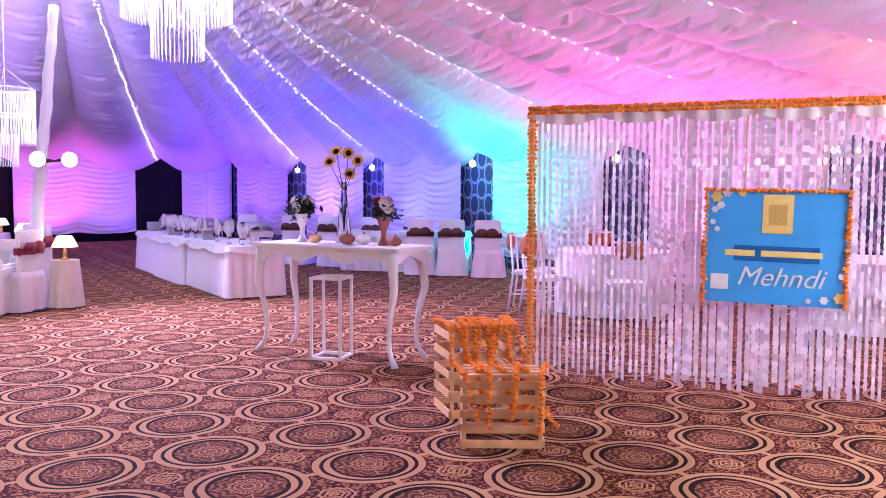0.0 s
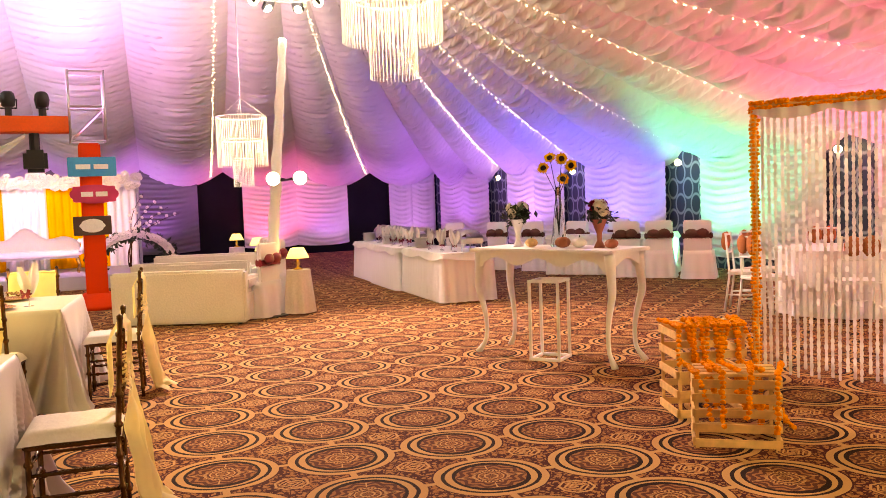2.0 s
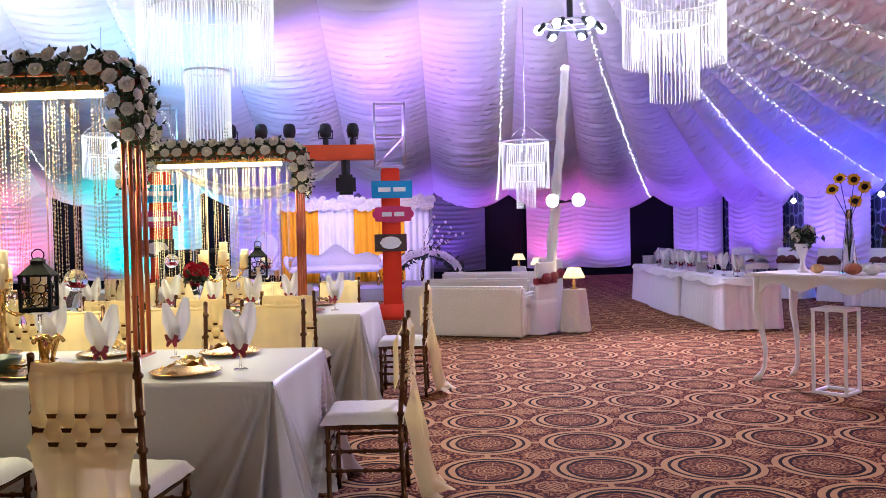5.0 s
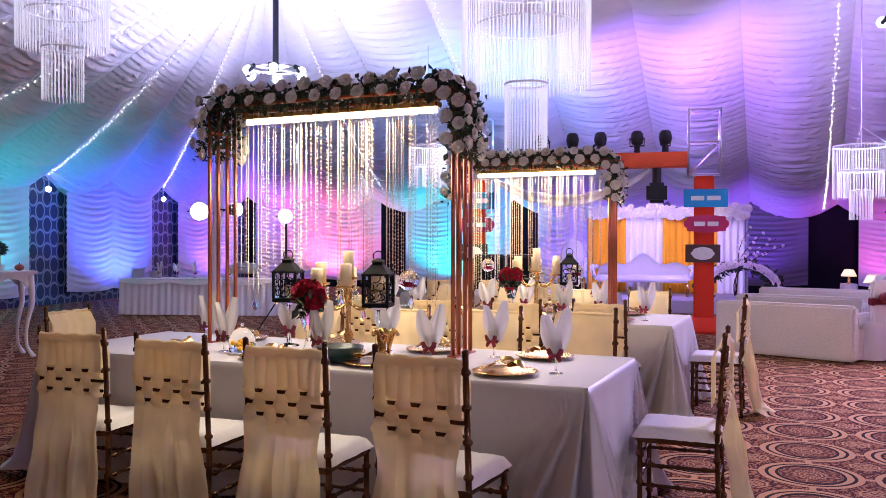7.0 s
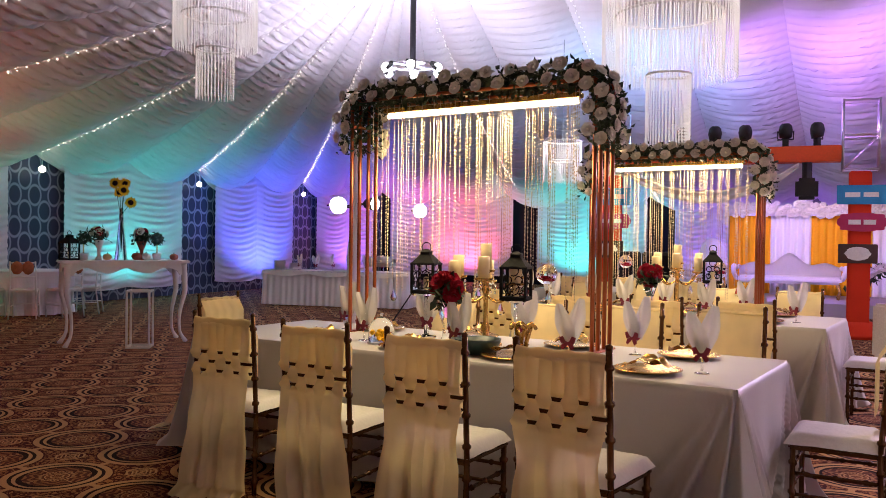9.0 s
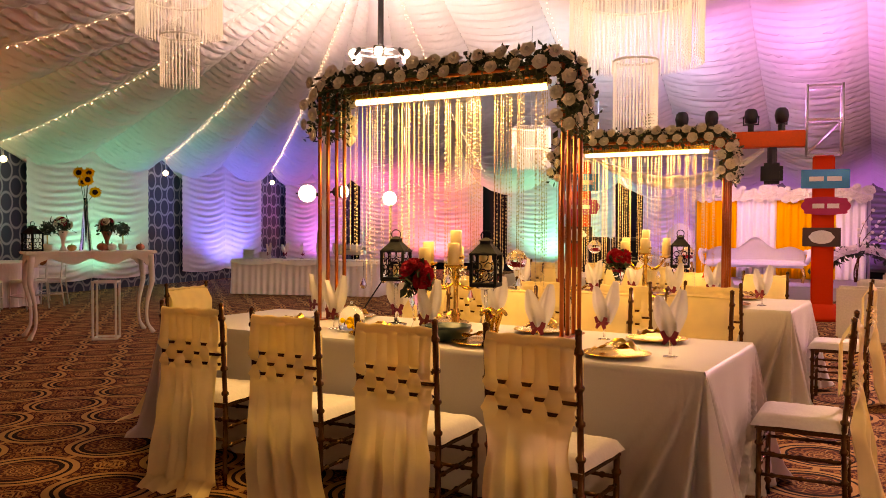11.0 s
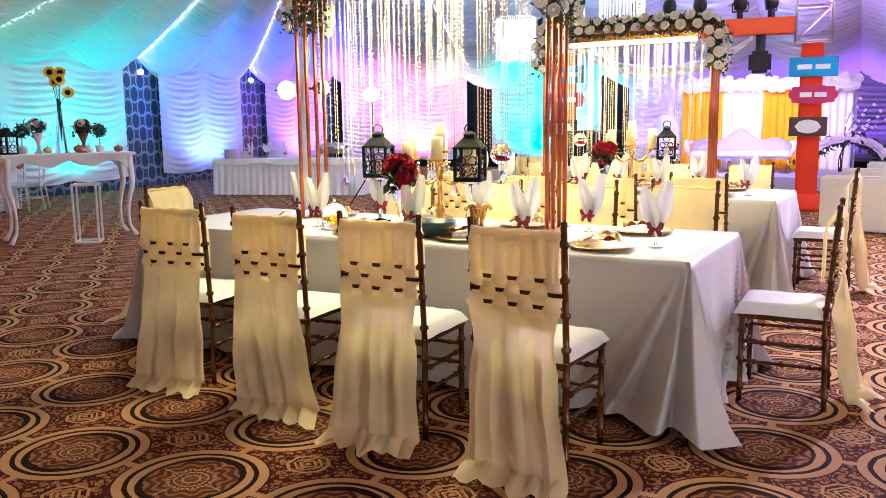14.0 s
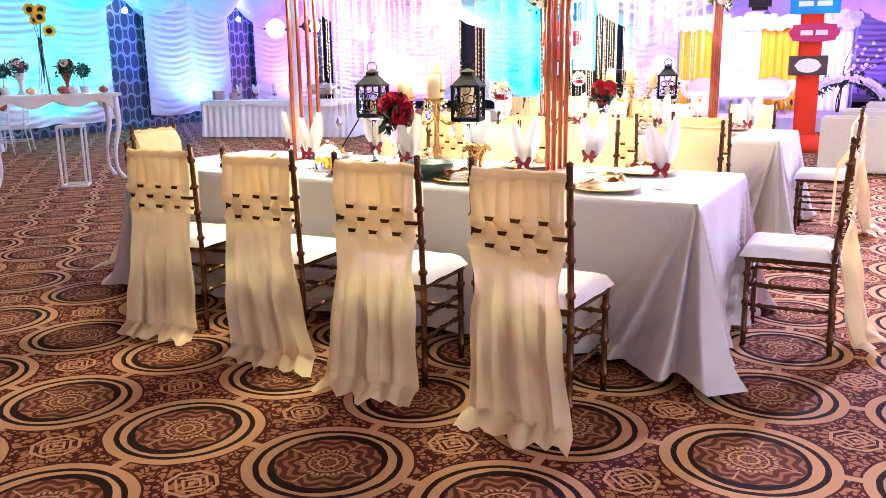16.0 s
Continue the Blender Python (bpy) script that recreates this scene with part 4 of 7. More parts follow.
def lantern(p, high=0.3, stand=0.0, m=LANTERN_IRON, label="black iron lantern with scrollwork panes on a slim stand"):
    g = thing("lantern", label, "lantern", "lanterns on the tables")
    w = high * 0.24
    if stand:
        bm = bmesh.new()
        lathe(bm, [(0.07, 0), (0.07, 0.008), (0.01, 0.018), (0.009, stand - 0.02), (0.06, stand - 0.008), (0.06, stand)], 12)
        part("stand", bm, GLASS, g, "clear stem stand", smooth=True)
    z = stand
    bm = bmesh.new()
    box(bm, -w * 1.12, w * 1.12, -w * 1.12, w * 1.12, z, z + 0.022, 0.004)
    part("base", bm, m, g)
    for sx in (-1, 1):
        for sy in (-1, 1):
            bm = bmesh.new()
            box(bm, sx * w - 0.008, sx * w + 0.008, sy * w - 0.008, sy * w + 0.008, z + 0.02, z + high * 0.62)
            part("corner_bar", bm, m, g)
    for q in range(4):
        bm = bmesh.new()
        for cx, cz, r in ((0, 0.13, 0.5), (-0.45, 0.3, 0.32), (0.45, 0.3, 0.32), (0, 0.48, 0.42), (-0.5, 0.1, 0.28), (0.5, 0.1, 0.28)):
            pts = [(cx * w + r * w * math.cos(a), w, z + 0.03 + cz * high + r * w * math.sin(a)) for a in [i / 9 * 5.2 for i in range(10)]]
            tube(bm, pts, 0.0032, 4, caps=False)
        bmesh.ops.rotate(bm, cent=(0, 0, 0), matrix=Matrix.Rotation(q * math.pi / 2, 3, "Z"), verts=bm.verts)
        part("scroll_panel", bm, m, g)["kind"] = "stuff"
    bm = bmesh.new()
    k = high
    for r, zz, r2, z2 in ((1.15, 0.62, 1.15, 0.66), (1.08, 0.66, 0.45, 0.84), (0.42, 0.84, 0.42, 0.9), (0.55, 0.9, 0.1, 0.96)):
        b0 = [bm.verts.new((x * w * r, y * w * r, z + zz * k)) for x, y in ((1, 1), (-1, 1), (-1, -1), (1, -1))]
        b1 = [bm.verts.new((x * w * r2, y * w * r2, z + z2 * k)) for x, y in ((1, 1), (-1, 1), (-1, -1), (1, -1))]
        for i in range(4):
            bm.faces.new((b0[i], b0[(i + 1) % 4], b1[(i + 1) % 4], b1[i]))
        bm.faces.new(b0[::-1])
        bm.faces.new(b1)
    top = part("roof", bm, m, g)
    bm = bmesh.new()
    tube(bm, [(0.03 * math.cos(a), 0, z + high * 1.0 + 0.03 * math.sin(a)) for a in [i / 12 * 2 * math.pi for i in range(13)]], 0.004, 5)
    part("ring", bm, m, top)
    bm = bmesh.new()
    lathe(bm, [(0.018, z + 0.022), (0.018, z + 0.1), (0.004, z + 0.105)], 10)
    part("candle", bm, CANDLE, g, "cream pillar candle")
    g.matrix_world = Matrix.Translation(p) @ Matrix.Rotation(radians(TROT + 14), 4, "Z")
    return g


def bouquet_vase(p, high, bloom, spread, n, seed, label, vase=GLASS, blooms=None, stem=0.045):
    rng = random.Random(seed)
    g = thing("flower_vase", label, "vase", "flower vases")
    bm = bmesh.new()
    lathe(bm, [(stem * 1.1, 0), (stem * 1.0, 0.01), (stem * 0.45, high * 0.25), (stem * 0.5, high * 0.5), (stem * 1.5, high * 0.98), (stem * 1.55, high), (stem * 1.3, high * 0.96)], 14)
    part("vase", bm, vase, g, smooth=True)
    cen = Vector((0, 0, high + spread * 0.75))
    bm = bmesh.new()
    leaves(bm, [cen + Vector((rng.gauss(0, spread * 0.5), rng.gauss(0, spread * 0.5), rng.gauss(-spread * 0.25, spread * 0.35))) for _ in range(130)], 0.07, rng)
    part("leaves", bm, LEAF, g, "dark leaves")
    for i in range(n):
        d = Vector((rng.gauss(0, 1), rng.gauss(0, 1), rng.uniform(-0.3, 1.2))).normalized()
        me = (blooms or RED_ROSES)[i % len(blooms or RED_ROSES)]
        piece("bloom", me, g, Matrix.Translation(cen + d * spread * 0.85) @ aim(d, rng.random() * 6) @ Matrix.Scale(bloom, 4))
    g.matrix_world = Matrix.Translation(p)
    return g


def candelabra(p, turn=0.0):
    g = thing("candelabra", "gilt candelabra with cream pillar candles and crystal drops", "candelabra", "candelabras on the tables")
    bm = bmesh.new()
    lathe(bm, [(0.1, 0), (0.1, 0.012), (0.05, 0.03), (0.018, 0.06), (0.03, 0.1), (0.014, 0.14), (0.014, 0.3), (0.032, 0.33), (0.012, 0.37), (0.012, 0.42)], 14)
    arm = part("column", bm, GILT, g, smooth=True)
    spots = [(0, 0, 0.43, 0.16)] + [(0.2 * math.cos(a), 0.2 * math.sin(a), 0.36 + 0.03 * (i % 2), 0.13) for i, a in enumerate([k * math.pi / 3 for k in range(6)])]
    for i, (x, y, z, h) in enumerate(spots):
        if i:
            bm = bmesh.new()
            tube(bm, [(x * f, y * f, 0.3 + (z - 0.3) * f * f - 0.06 * math.sin(f * math.pi)) for f in [j / 8 for j in range(9)]], 0.007, 6)
            arm = part("arm", bm, GILT, g, smooth=True)
        bm = bmesh.new()
        lathe(bm, [(0.008, z - 0.01), (0.05, z), (0.055, z + 0.012), (0.03, z + 0.008)], 12, (x, y, 0))
        part("cup", bm, GILT, arm, smooth=True)
        bm = bmesh.new()
        lathe(bm, [(0.033, z + 0.008), (0.034, z + h), (0.028, z + h + 0.004), (0.004, z + h - 0.003)], 12, (x, y, 0))
        part("candle", bm, CANDLE, g, "cream pillar candle", smooth=True)
        bm = bmesh.new()
        for k in range(5):
            a = k * 1.257
            for q in range(3):
                ball(bm, (x + 0.05 * math.cos(a), y + 0.05 * math.sin(a), z - 0.02 - 0.022 * q), 0.008, 0)
        part("crystal_trim", bm, GLASS, arm)["kind"] = "stuff"
    g.matrix_world = Matrix.Translation(p) @ Matrix.Rotation(turn, 4, "Z")
    return g


def dress_table(t, seats, seed):
    rng = random.Random(seed)
    for s in seats:
        for e, turn in ((0.22, 0.0), (0.86, math.pi)):
            charger(at_table(t, s + rng.uniform(-0.03, 0.03), e + rng.uniform(-0.01, 0.01), T_HIGH + 0.007), radians(TROT) + turn + rng.uniform(-0.3, 0.3), rng.random() * 9)
            napkin_glass(at_table(t, s + 0.24 * (1 if turn else -1), e + (0.12 if not turn else -0.1), T_HIGH + 0.007), radians(TROT) + rng.uniform(-0.5, 0.5))


dress_table(T1, (0.48, 1.16, 1.84, 2.5), 3)
dress_table(T2, (0.5, 1.2, 1.9, 2.6), 4)
ZT = T_HIGH + 0.007
lantern(at_table(T1, 1.36, 0.58, ZT), 0.29, 0.275)
lantern(at_table(T1, 2.07, 0.72, ZT), 0.29, 0.275)
candelabra(at_table(T1, 1.58, 0.62, ZT), 0.3)
bouquet_vase(at_table(T1, 1.70, 0.38, ZT), 0.27, 1.0, 0.085, 11, 1, "tall trumpet glass vase of dark red roses")
lantern(at_table(T2, 0.95, 0.5, ZT), 0.29, 0.275)
candelabra(at_table(T2, 1.25, 0.5, ZT), 0.1)
bouquet_vase(at_table(T2, 1.42, 0.3, ZT), 0.27, 1.0, 0.09, 11, 2, "tall trumpet glass vase of dark red roses")


def cloche(p):
    g = thing("glass_cloche", "small glass dome over yellow sweets", "cloche")
    bm = bmesh.new()
    lathe(bm, [(0.085, 0), (0.085, 0.012), (0.01, 0.014)], 18)
    part("base", bm, WHITE_PAINT, g)
    bm = bmesh.new()
    lathe(bm, [(0.075, 0.013), (0.077, 0.08), (0.06, 0.125), (0.025, 0.15), (0.008, 0.153), (0.012, 0.17), (0.002, 0.178)], 18)
    part("dome", bm, GLASS, g, smooth=True)
    rng = random.Random(3)
    bm = bmesh.new()
    for _ in range(16):
        ball(bm, (rng.uniform(-0.045, 0.045), rng.uniform(-0.045, 0.045), 0.03 + rng.uniform(0, 0.04)), 0.015, 1)
    part("sweets", bm, SUNFLOWER, g, "heap of yellow sweets")
    g.matrix_world = Matrix.Translation(p)


cloche(at_table(T1, 2.1, 0.3, ZT))
g = thing("serving_bowl", "shallow dark green bowl on the dining table", "bowl")
bm = bmesh.new()
lathe(bm, [(0.07, 0), (0.1, 0.015), (0.125, 0.07), (0.128, 0.085), (0.118, 0.083), (0.09, 0.02), (0.01, 0.012)], 22)
part("bowl", bm, GREEN_BOWL, g, smooth=True)
g.matrix_world = Matrix.Translation(at_table(T1, 1.42, 0.26, ZT))
g = thing("gilt_ornament", "small scrolled gilt table ornament", "ornament")
bm = bmesh.new()
lathe(bm, [(0.05, 0), (0.05, 0.01), (0.015, 0.02), (0.012, 0.05)], 12)
part("foot", bm, GILT, g)
for k in range(5):
    bm = bmesh.new()
    a = k * 1.257
    tube(bm, [((0.02 + 0.05 * f) * math.cos(a + f * 2), (0.02 + 0.05 * f) * math.sin(a + f * 2), 0.04 + 0.13 * math.sin(f * 2.2)) for f in [i / 8 for i in range(9)]], 0.011, 6)
    part("scroll", bm, GILT, g, smooth=True)
g.matrix_world = Matrix.Translation(at_table(T1, 1.2, 0.36, ZT))


def rose_globe(p, hang):
    g = thing("hanging_globe", "clear glass globe with a red rose, hung on a thread", "globe", "globes hung from the gates")
    bm = bmesh.new()
    ball(bm, (0, 0, 0), 0.062, 3)
    part("globe", bm, GLASS, g, smooth=True)
    piece("bloom", RED_ROSES[0], g, Matrix.Translation((0, 0, -0.03)) @ Matrix.Scale(0.75, 4))
    bm = bmesh.new()
    tube(bm, [(0, 0, 0.06), (0, 0, hang)], 0.0015, 4)
    part("thread", bm, GILT, g)
    g.matrix_world = Matrix.Translation(p)


rose_globe(at_table(T1, 1.27, 0.79, 1.177), 1.04)
rose_globe(at_table(T2, 1.8, 0.73, 1.19), 0.9)
rose_globe(at_table(T2, 0.95, 0.73, 1.145), 0.94)

# ---- console tables, plinths, crates, screen ----


def console(m, label):
    """White table with a scalloped apron and cabriole legs; 1.5 m along x."""
    g = thing("console_table", label, "table", "white console tables", m=None)
    hx, hy, h = 0.78, 0.29, 0.97
    bm = bmesh.new()
    box(bm, -hx, hx, -hy, hy, h - 0.032, h, 0.009)
    part("tabletop", bm, WHITE_PAINT, g)
    for ax, ay, bx, by in ((-hx + 0.06, -hy + 0.05, hx - 0.06, -hy + 0.05), (-hx + 0.06, hy - 0.05, hx - 0.06, hy - 0.05), (-hx + 0.06, -hy + 0.05, -hx + 0.06, hy - 0.05), (hx - 0.06, -hy + 0.05, hx - 0.06, hy - 0.05)):
        bm = bmesh.new()
        n = 40
        long = math.hypot(bx - ax, by - ay)
        waves = 3 if long > 1 else 1
        d = Vector((bx - ax, by - ay, 0)) / long
        nn = Vector((-d.y, d.x, 0)) * 0.011
        rows = []
        for i in range(n + 1):
            f = i / n
            x = Vector((ax, ay, 0)) + d * long * f
            dz = 0.085 + 0.035 * math.cos(f * waves * 2 * math.pi) + (0.03 if f < 0.06 or f > 0.94 else 0)
            rows.append([bm.verts.new(x + o + Vector((0, 0, z))) for o, z in ((-nn, h - 0.03), (-nn, h - 0.03 - dz), (nn, h - 0.03 - dz), (nn, h - 0.03))])
        for r0, r1 in zip(rows, rows[1:]):
            for k in range(4):
                bm.faces.new((r0[k], r0[(k + 1) % 4], r1[(k + 1) % 4], r1[k]))
        part("apron", bm, WHITE_PAINT, g)
    for sx in (-1, 1):
        for sy in (-1, 1):
            bm = bmesh.new()
            pts, rad = [], []
            for i in range(22):
                f = i / 21
                bow = 0.045 * math.sin(f * math.pi * 0.62 + 0.25) - 0.075 * math.sin(max(0, f - 0.35) / 0.65 * math.pi * 0.85) + (0.05 * max(0, f - 0.88) / 0.12)
                pts.append((sx * (hx - 0.09 + bow), sy * (hy - 0.075 + bow * 0.4), (h - 0.04) * (1 - f)))
                rad.append(0.047 - 0.028 * min(1, f / 0.7) + 0.012 * max(0, f - 0.9) / 0.1)
            tube(bm, pts, rad, 9)
            part("cabriole_leg", bm, WHITE_PAINT, g, smooth=True)
    g.matrix_world = m
    return g


def wire_plinth(m, label="white metal open-frame plinth"):
    g = thing("plinth_stand", label, "stand", "open frame plinths")
    w, h, r = 0.13, 0.7, 0.0115
    for sx in (-1, 1):
        for sy in (-1, 1):
            bm = bmesh.new()
            box(bm, sx * w - r, sx * w + r, sy * w - r, sy * w + r, 0, h, 0.002)
            part("upright", bm, WHITE_PAINT, g)
    for z in (r, h - r):
        for s in (-1, 1):
            bm = bmesh.new()
            box(bm, -w - r - 0.002, w + r + 0.002, s * w - r - 0.002, s * w + r + 0.002, z - r, z + r + 0.002, 0.002)
            part("cross_bar", bm, WHITE_PAINT, g)
            bm = bmesh.new()
            box(bm, s * w - r - 0.001, s * w + r + 0.001, -w + r, w - r, z - r, z + r, 0.002)
            part("cross_bar", bm, WHITE_PAINT, g)
    g.matrix_world = m


def sunflowers(p, high, seed, face, big):
    rng = random.Random(seed)
    g = thing("sunflower_vase", "slim glass vase of tall yellow sunflowers", "vase", "sunflower vases")
    bm = bmesh.new()
    lathe(bm, [(0.075, 0), (0.078, 0.015), (0.06, high * 0.18), (0.026, high * 0.6), (0.022, high * 0.76), (0.019, high * 0.75)], 14)
    part("vase", bm, GLASS, g, smooth=True)
    for k, (x, y, z) in enumerate(((-0.17, 0.02, 0.0), (-0.09, -0.06, 0.12), (0.06, 0.03, 0.11), (0.17, -0.02, 0.02), (0.07, 0.1, -0.14))):
        x, y, z = x * big, y * big, z * big
        top = Vector((x, y, high + z))
        bm = bmesh.new()
        tube(bm, [(0, 0, 0.1), (x * 0.2, y * 0.2, high * 0.7), top], 0.0035, 5)
        part("stem", bm, LEAF, g)
        d = (Vector(face) + Vector((rng.uniform(-0.4, 0.4), rng.uniform(-0.3, 0.3), rng.uniform(-0.2, 0.4)))).normalized()
        m = Matrix.Translation(top) @ aim(d) @ Matrix.Scale(big * 0.8, 4)
        bm = bmesh.new()
        for i in range(22):
            a = i / 22 * 2 * math.pi
            rr = 0.105 * rng.uniform(0.85, 1.1)
            o = Matrix.Rotation(a, 3, "Z")
            bm.faces.new([bm.verts.new(o @ Vector(q)) for q in ((0.03, -0.012, 0.004), (rr * 0.6, -0.02, 0.018), (rr, 0, 0.006 + rng.uniform(0, 0.02)), (rr * 0.6, 0.02, 0.018), (0.03, 0.012, 0.004))])
        bmesh.ops.transform(bm, matrix=m, verts=bm.verts)
        part("petals", bm, SUNFLOWER, g, "ring of yellow petals")
        bm = bmesh.new()
        lathe(bm, [(0.044, 0.0), (0.046, 0.012), (0.03, 0.024), (0.004, 0.026)], 14)
        bmesh.ops.transform(bm, matrix=m, verts=bm.verts)
        part("seed_head", bm, SEED, g, "dark brown seed head")
    g.matrix_world = Matrix.Translation(p)


def pumpkin(p, r, m, label):
    g = thing("pumpkin_ornament", label, "ornament", "round ornaments on the consoles")
    bm = bmesh.new()
    n = 24
    rings = []
    for i in range(9):
        t = i / 8 * math.pi
        rings.append([bm.verts.new((r * (math.sin(t) + 0.05) * (1 + 0.09 * math.cos(6 * j / n * 2 * math.pi)) * math.cos(j / n * 2 * math.pi), r * (math.sin(t) + 0.05) * (1 + 0.09 * math.cos(6 * j / n * 2 * math.pi)) * math.sin(j / n * 2 * math.pi), r * 0.8 * (1 - math.cos(t)))) for j in range(n)])
    for a, b in zip(rings, rings[1:]):
        for j in range(n):
            bm.faces.new((a[j], a[(j + 1) % n], b[(j + 1) % n], b[j]))
    body = part("body", bm, m, g, smooth=True)
    bm = bmesh.new()
    tube(bm, [(0, 0, r * 1.5), (0.1 * r, 0, r * 1.95)], [r * 0.14, r * 0.08], 6)
    part("stalk", bm, LEAF, body)
    g.matrix_world = Matrix.Translation(p)


MIXED = [ROSES[0], RED_ROSES[0], ROSES[1]]


def topiary(p, seed):
    rng = random.Random(seed)
    g = thing("topiary", "small clipped ball topiary in a pale pot", "plant", "topiaries on the console")
    bm = bmesh.new()
    lathe(bm, [(0.045, 0), (0.06, 0.07), (0.062, 0.085), (0.05, 0.08)], 14)
    part("pot", bm, SEAT_CLOTH, g, smooth=True)
    bm = bmesh.new()
    tube(bm, [(0, 0, 0.07), (0.004, 0, 0.2)], 0.008, 6)
    part("trunk", bm, CRATE_WOOD, g)
    bm = bmesh.new()
    leaves(bm, [Vector((rng.gauss(0, 1), rng.gauss(0, 1), rng.gauss(0, 1))).normalized() * 0.085 * rng.uniform(0.5, 1) + Vector((0, 0, 0.27)) for _ in range(420)], 0.035, rng)
    part("crown", bm, LEAF, g, "dense ball of dark green leaves")
    g.matrix_world = Matrix.Translation(p)


def dress_console(m, seed, with_lantern, face):
    h = 0.971

    def on(x, y):
        return m @ Vector((x, y, h))
    west = with_lantern
    bouquet_vase(on(-0.31 if west else -0.42, 0.0), 0.25, 0.72, 0.1, 10, seed, "white pitcher vase of pale and dark flowers", WHITE_PAINT, MIXED, 0.045)
    bouquet_vase(on(0.22 if west else 0.45, 0.02), 0.24, 0.72, 0.1, 10, seed + 1, "red clay bottle vase of pink and white flowers", TERRACOTTA, MIXED, 0.045)
    sunflowers(on(-0.03 if west else 0.0, 0.06), 0.86 if west else 0.7, seed, face, 0.95 if west else 0.72)
    if west:
        for x in (-0.49, 0.42):
            topiary(on(x, 0.03), seed + int(x * 10))
    for x, y, r, mm, lb in ((-0.22, -0.06, 0.05, CRATE_WOOD, "small ribbed wooden pumpkin on a console"), (0.14, -0.08, 0.06, TERRACOTTA, "small terracotta pumpkin on a console"), (0.27, -0.02, 0.055, SEAT_CLOTH, "small white pumpkin on a console"), (0.62, -0.06, 0.05, TERRACOTTA, "small terracotta pumpkin on a console")):
        pumpkin(on(x, y), r, mm, lb)
    if with_lantern:
        lantern(on(-0.66, 0.02), 0.33, 0.0, LANTERN_IRON, "black iron lantern with scrollwork on a console")


M_EAST = pose(0.06, 7.22, 0, 0, 0, -38.8)
console(M_EAST, "white scalloped console table with cabriole legs")
dress_console(M_EAST, 11, False, (-0.1, -0.9, 0.1))
wire_plinth(pose(-0.012, 7.1, 0, 0, 0, -23))
M_WEST = pose(-11.1, 2.37, 0, 0, 0, 86) @ Matrix.Diagonal((0.97, 1.0, 1.08, 1))
console(M_WEST, "white scalloped console table with cabriole legs")
dress_console(M_WEST, 21, True, (0.9, -0.3, 0.1))
wire_plinth(pose(-10.57, 2.42, 0, 0, 0, 64))


def marigold_chain(bm, a, b, sag, rng, r=0.018, step=0.026):
    a, b = Vector(a), Vector(b)
    n = max(2, int((a - b).length / step))
    for i in range(n + 1):
        f = i / n
        p = a.lerp(b, f) + Vector((rng.gauss(0, 0.004), rng.gauss(0, 0.004), -sag * 4 * f * (1 - f)))
        vs = ball(bm, p, r * rng.uniform(0.75, 1.2), 1, 0.8)
        for v in vs:
            v.co += Vector((rng.gauss(0, 0.0025), rng.gauss(0, 0.0025), rng.gauss(0, 0.0025)))


def crate(m, w, d, h, seed, label, chains):
    rng = random.Random(seed)
    g = thing("wooden_crate", label, "crate", "marigold crates by the screen")
    t = 0.014
    for sx in (-1, 1):
        for sy in (-1, 1):
            bm = bmesh.new()
            box(bm, sx * w / 2 - (0.02 if sx > 0 else 0), sx * w / 2 + (0 if sx > 0 else 0.02), sy * d / 2 - 0.018 * (sy > 0), sy * d / 2 + 0.018 * (sy < 0), 0, h, 0.003)
            part("corner_post", bm, CRATE_WOOD, g)
    n = 5
    for i in range(n):
        z = 0.012 + (h - 0.07) * i / (n - 1)
        for s in (-1, 1):
            bm = bmesh.new()
            y = s * d / 2
            box(bm, -w / 2 + 0.002, w / 2 - 0.002, min(y, y + s * t), max(y, y + s * t), z, z + 0.048 * rng.uniform(0.9, 1.05), 0.002)
            part("slat", bm, CRATE_WOOD, g)
            bm = bmesh.new()
            x = s * w / 2
            box(bm, min(x, x + s * t), max(x, x + s * t), -d / 2 + 0.002, d / 2 - 0.002, z, z + 0.048 * rng.uniform(0.9, 1.05), 0.002)
            part("slat", bm, CRATE_WOOD, g)
    for i in range(4):
        bm = bmesh.new()
        y = -d / 2 + d * (i + 0.5) / 4
        box(bm, -w / 2, w / 2, y - 0.028, y + 0.028, h + 0.001, h + t, 0.002)
        part("slat", bm, CRATE_WOOD, g)
    for k in range(chains):
        x = -w / 2 + w * (k + 0.5) / chains + rng.uniform(-0.02, 0.02)
        bm = bmesh.new()
        drop = h * rng.uniform(0.35, 0.75)
        y0 = -d / 2 - 0.03 if k % 2 == 0 or chains > 8 else -d / 2 + 0.06
        marigold_chain(bm, (x, y0, h + 0.03), (x + rng.uniform(-0.08, 0.08), y0 - 0.005, max(0.02, h - drop)), 0, rng)
        marigold_chain(bm, (x, y0, h + 0.03), (x + rng.uniform(-0.1, 0.1), d * 0.3, h + 0.03), 0, rng)
        part("marigold_string", bm, MARIGOLD, g, "string of orange marigolds")["kind"] = "stuff"
    g.matrix_world = m


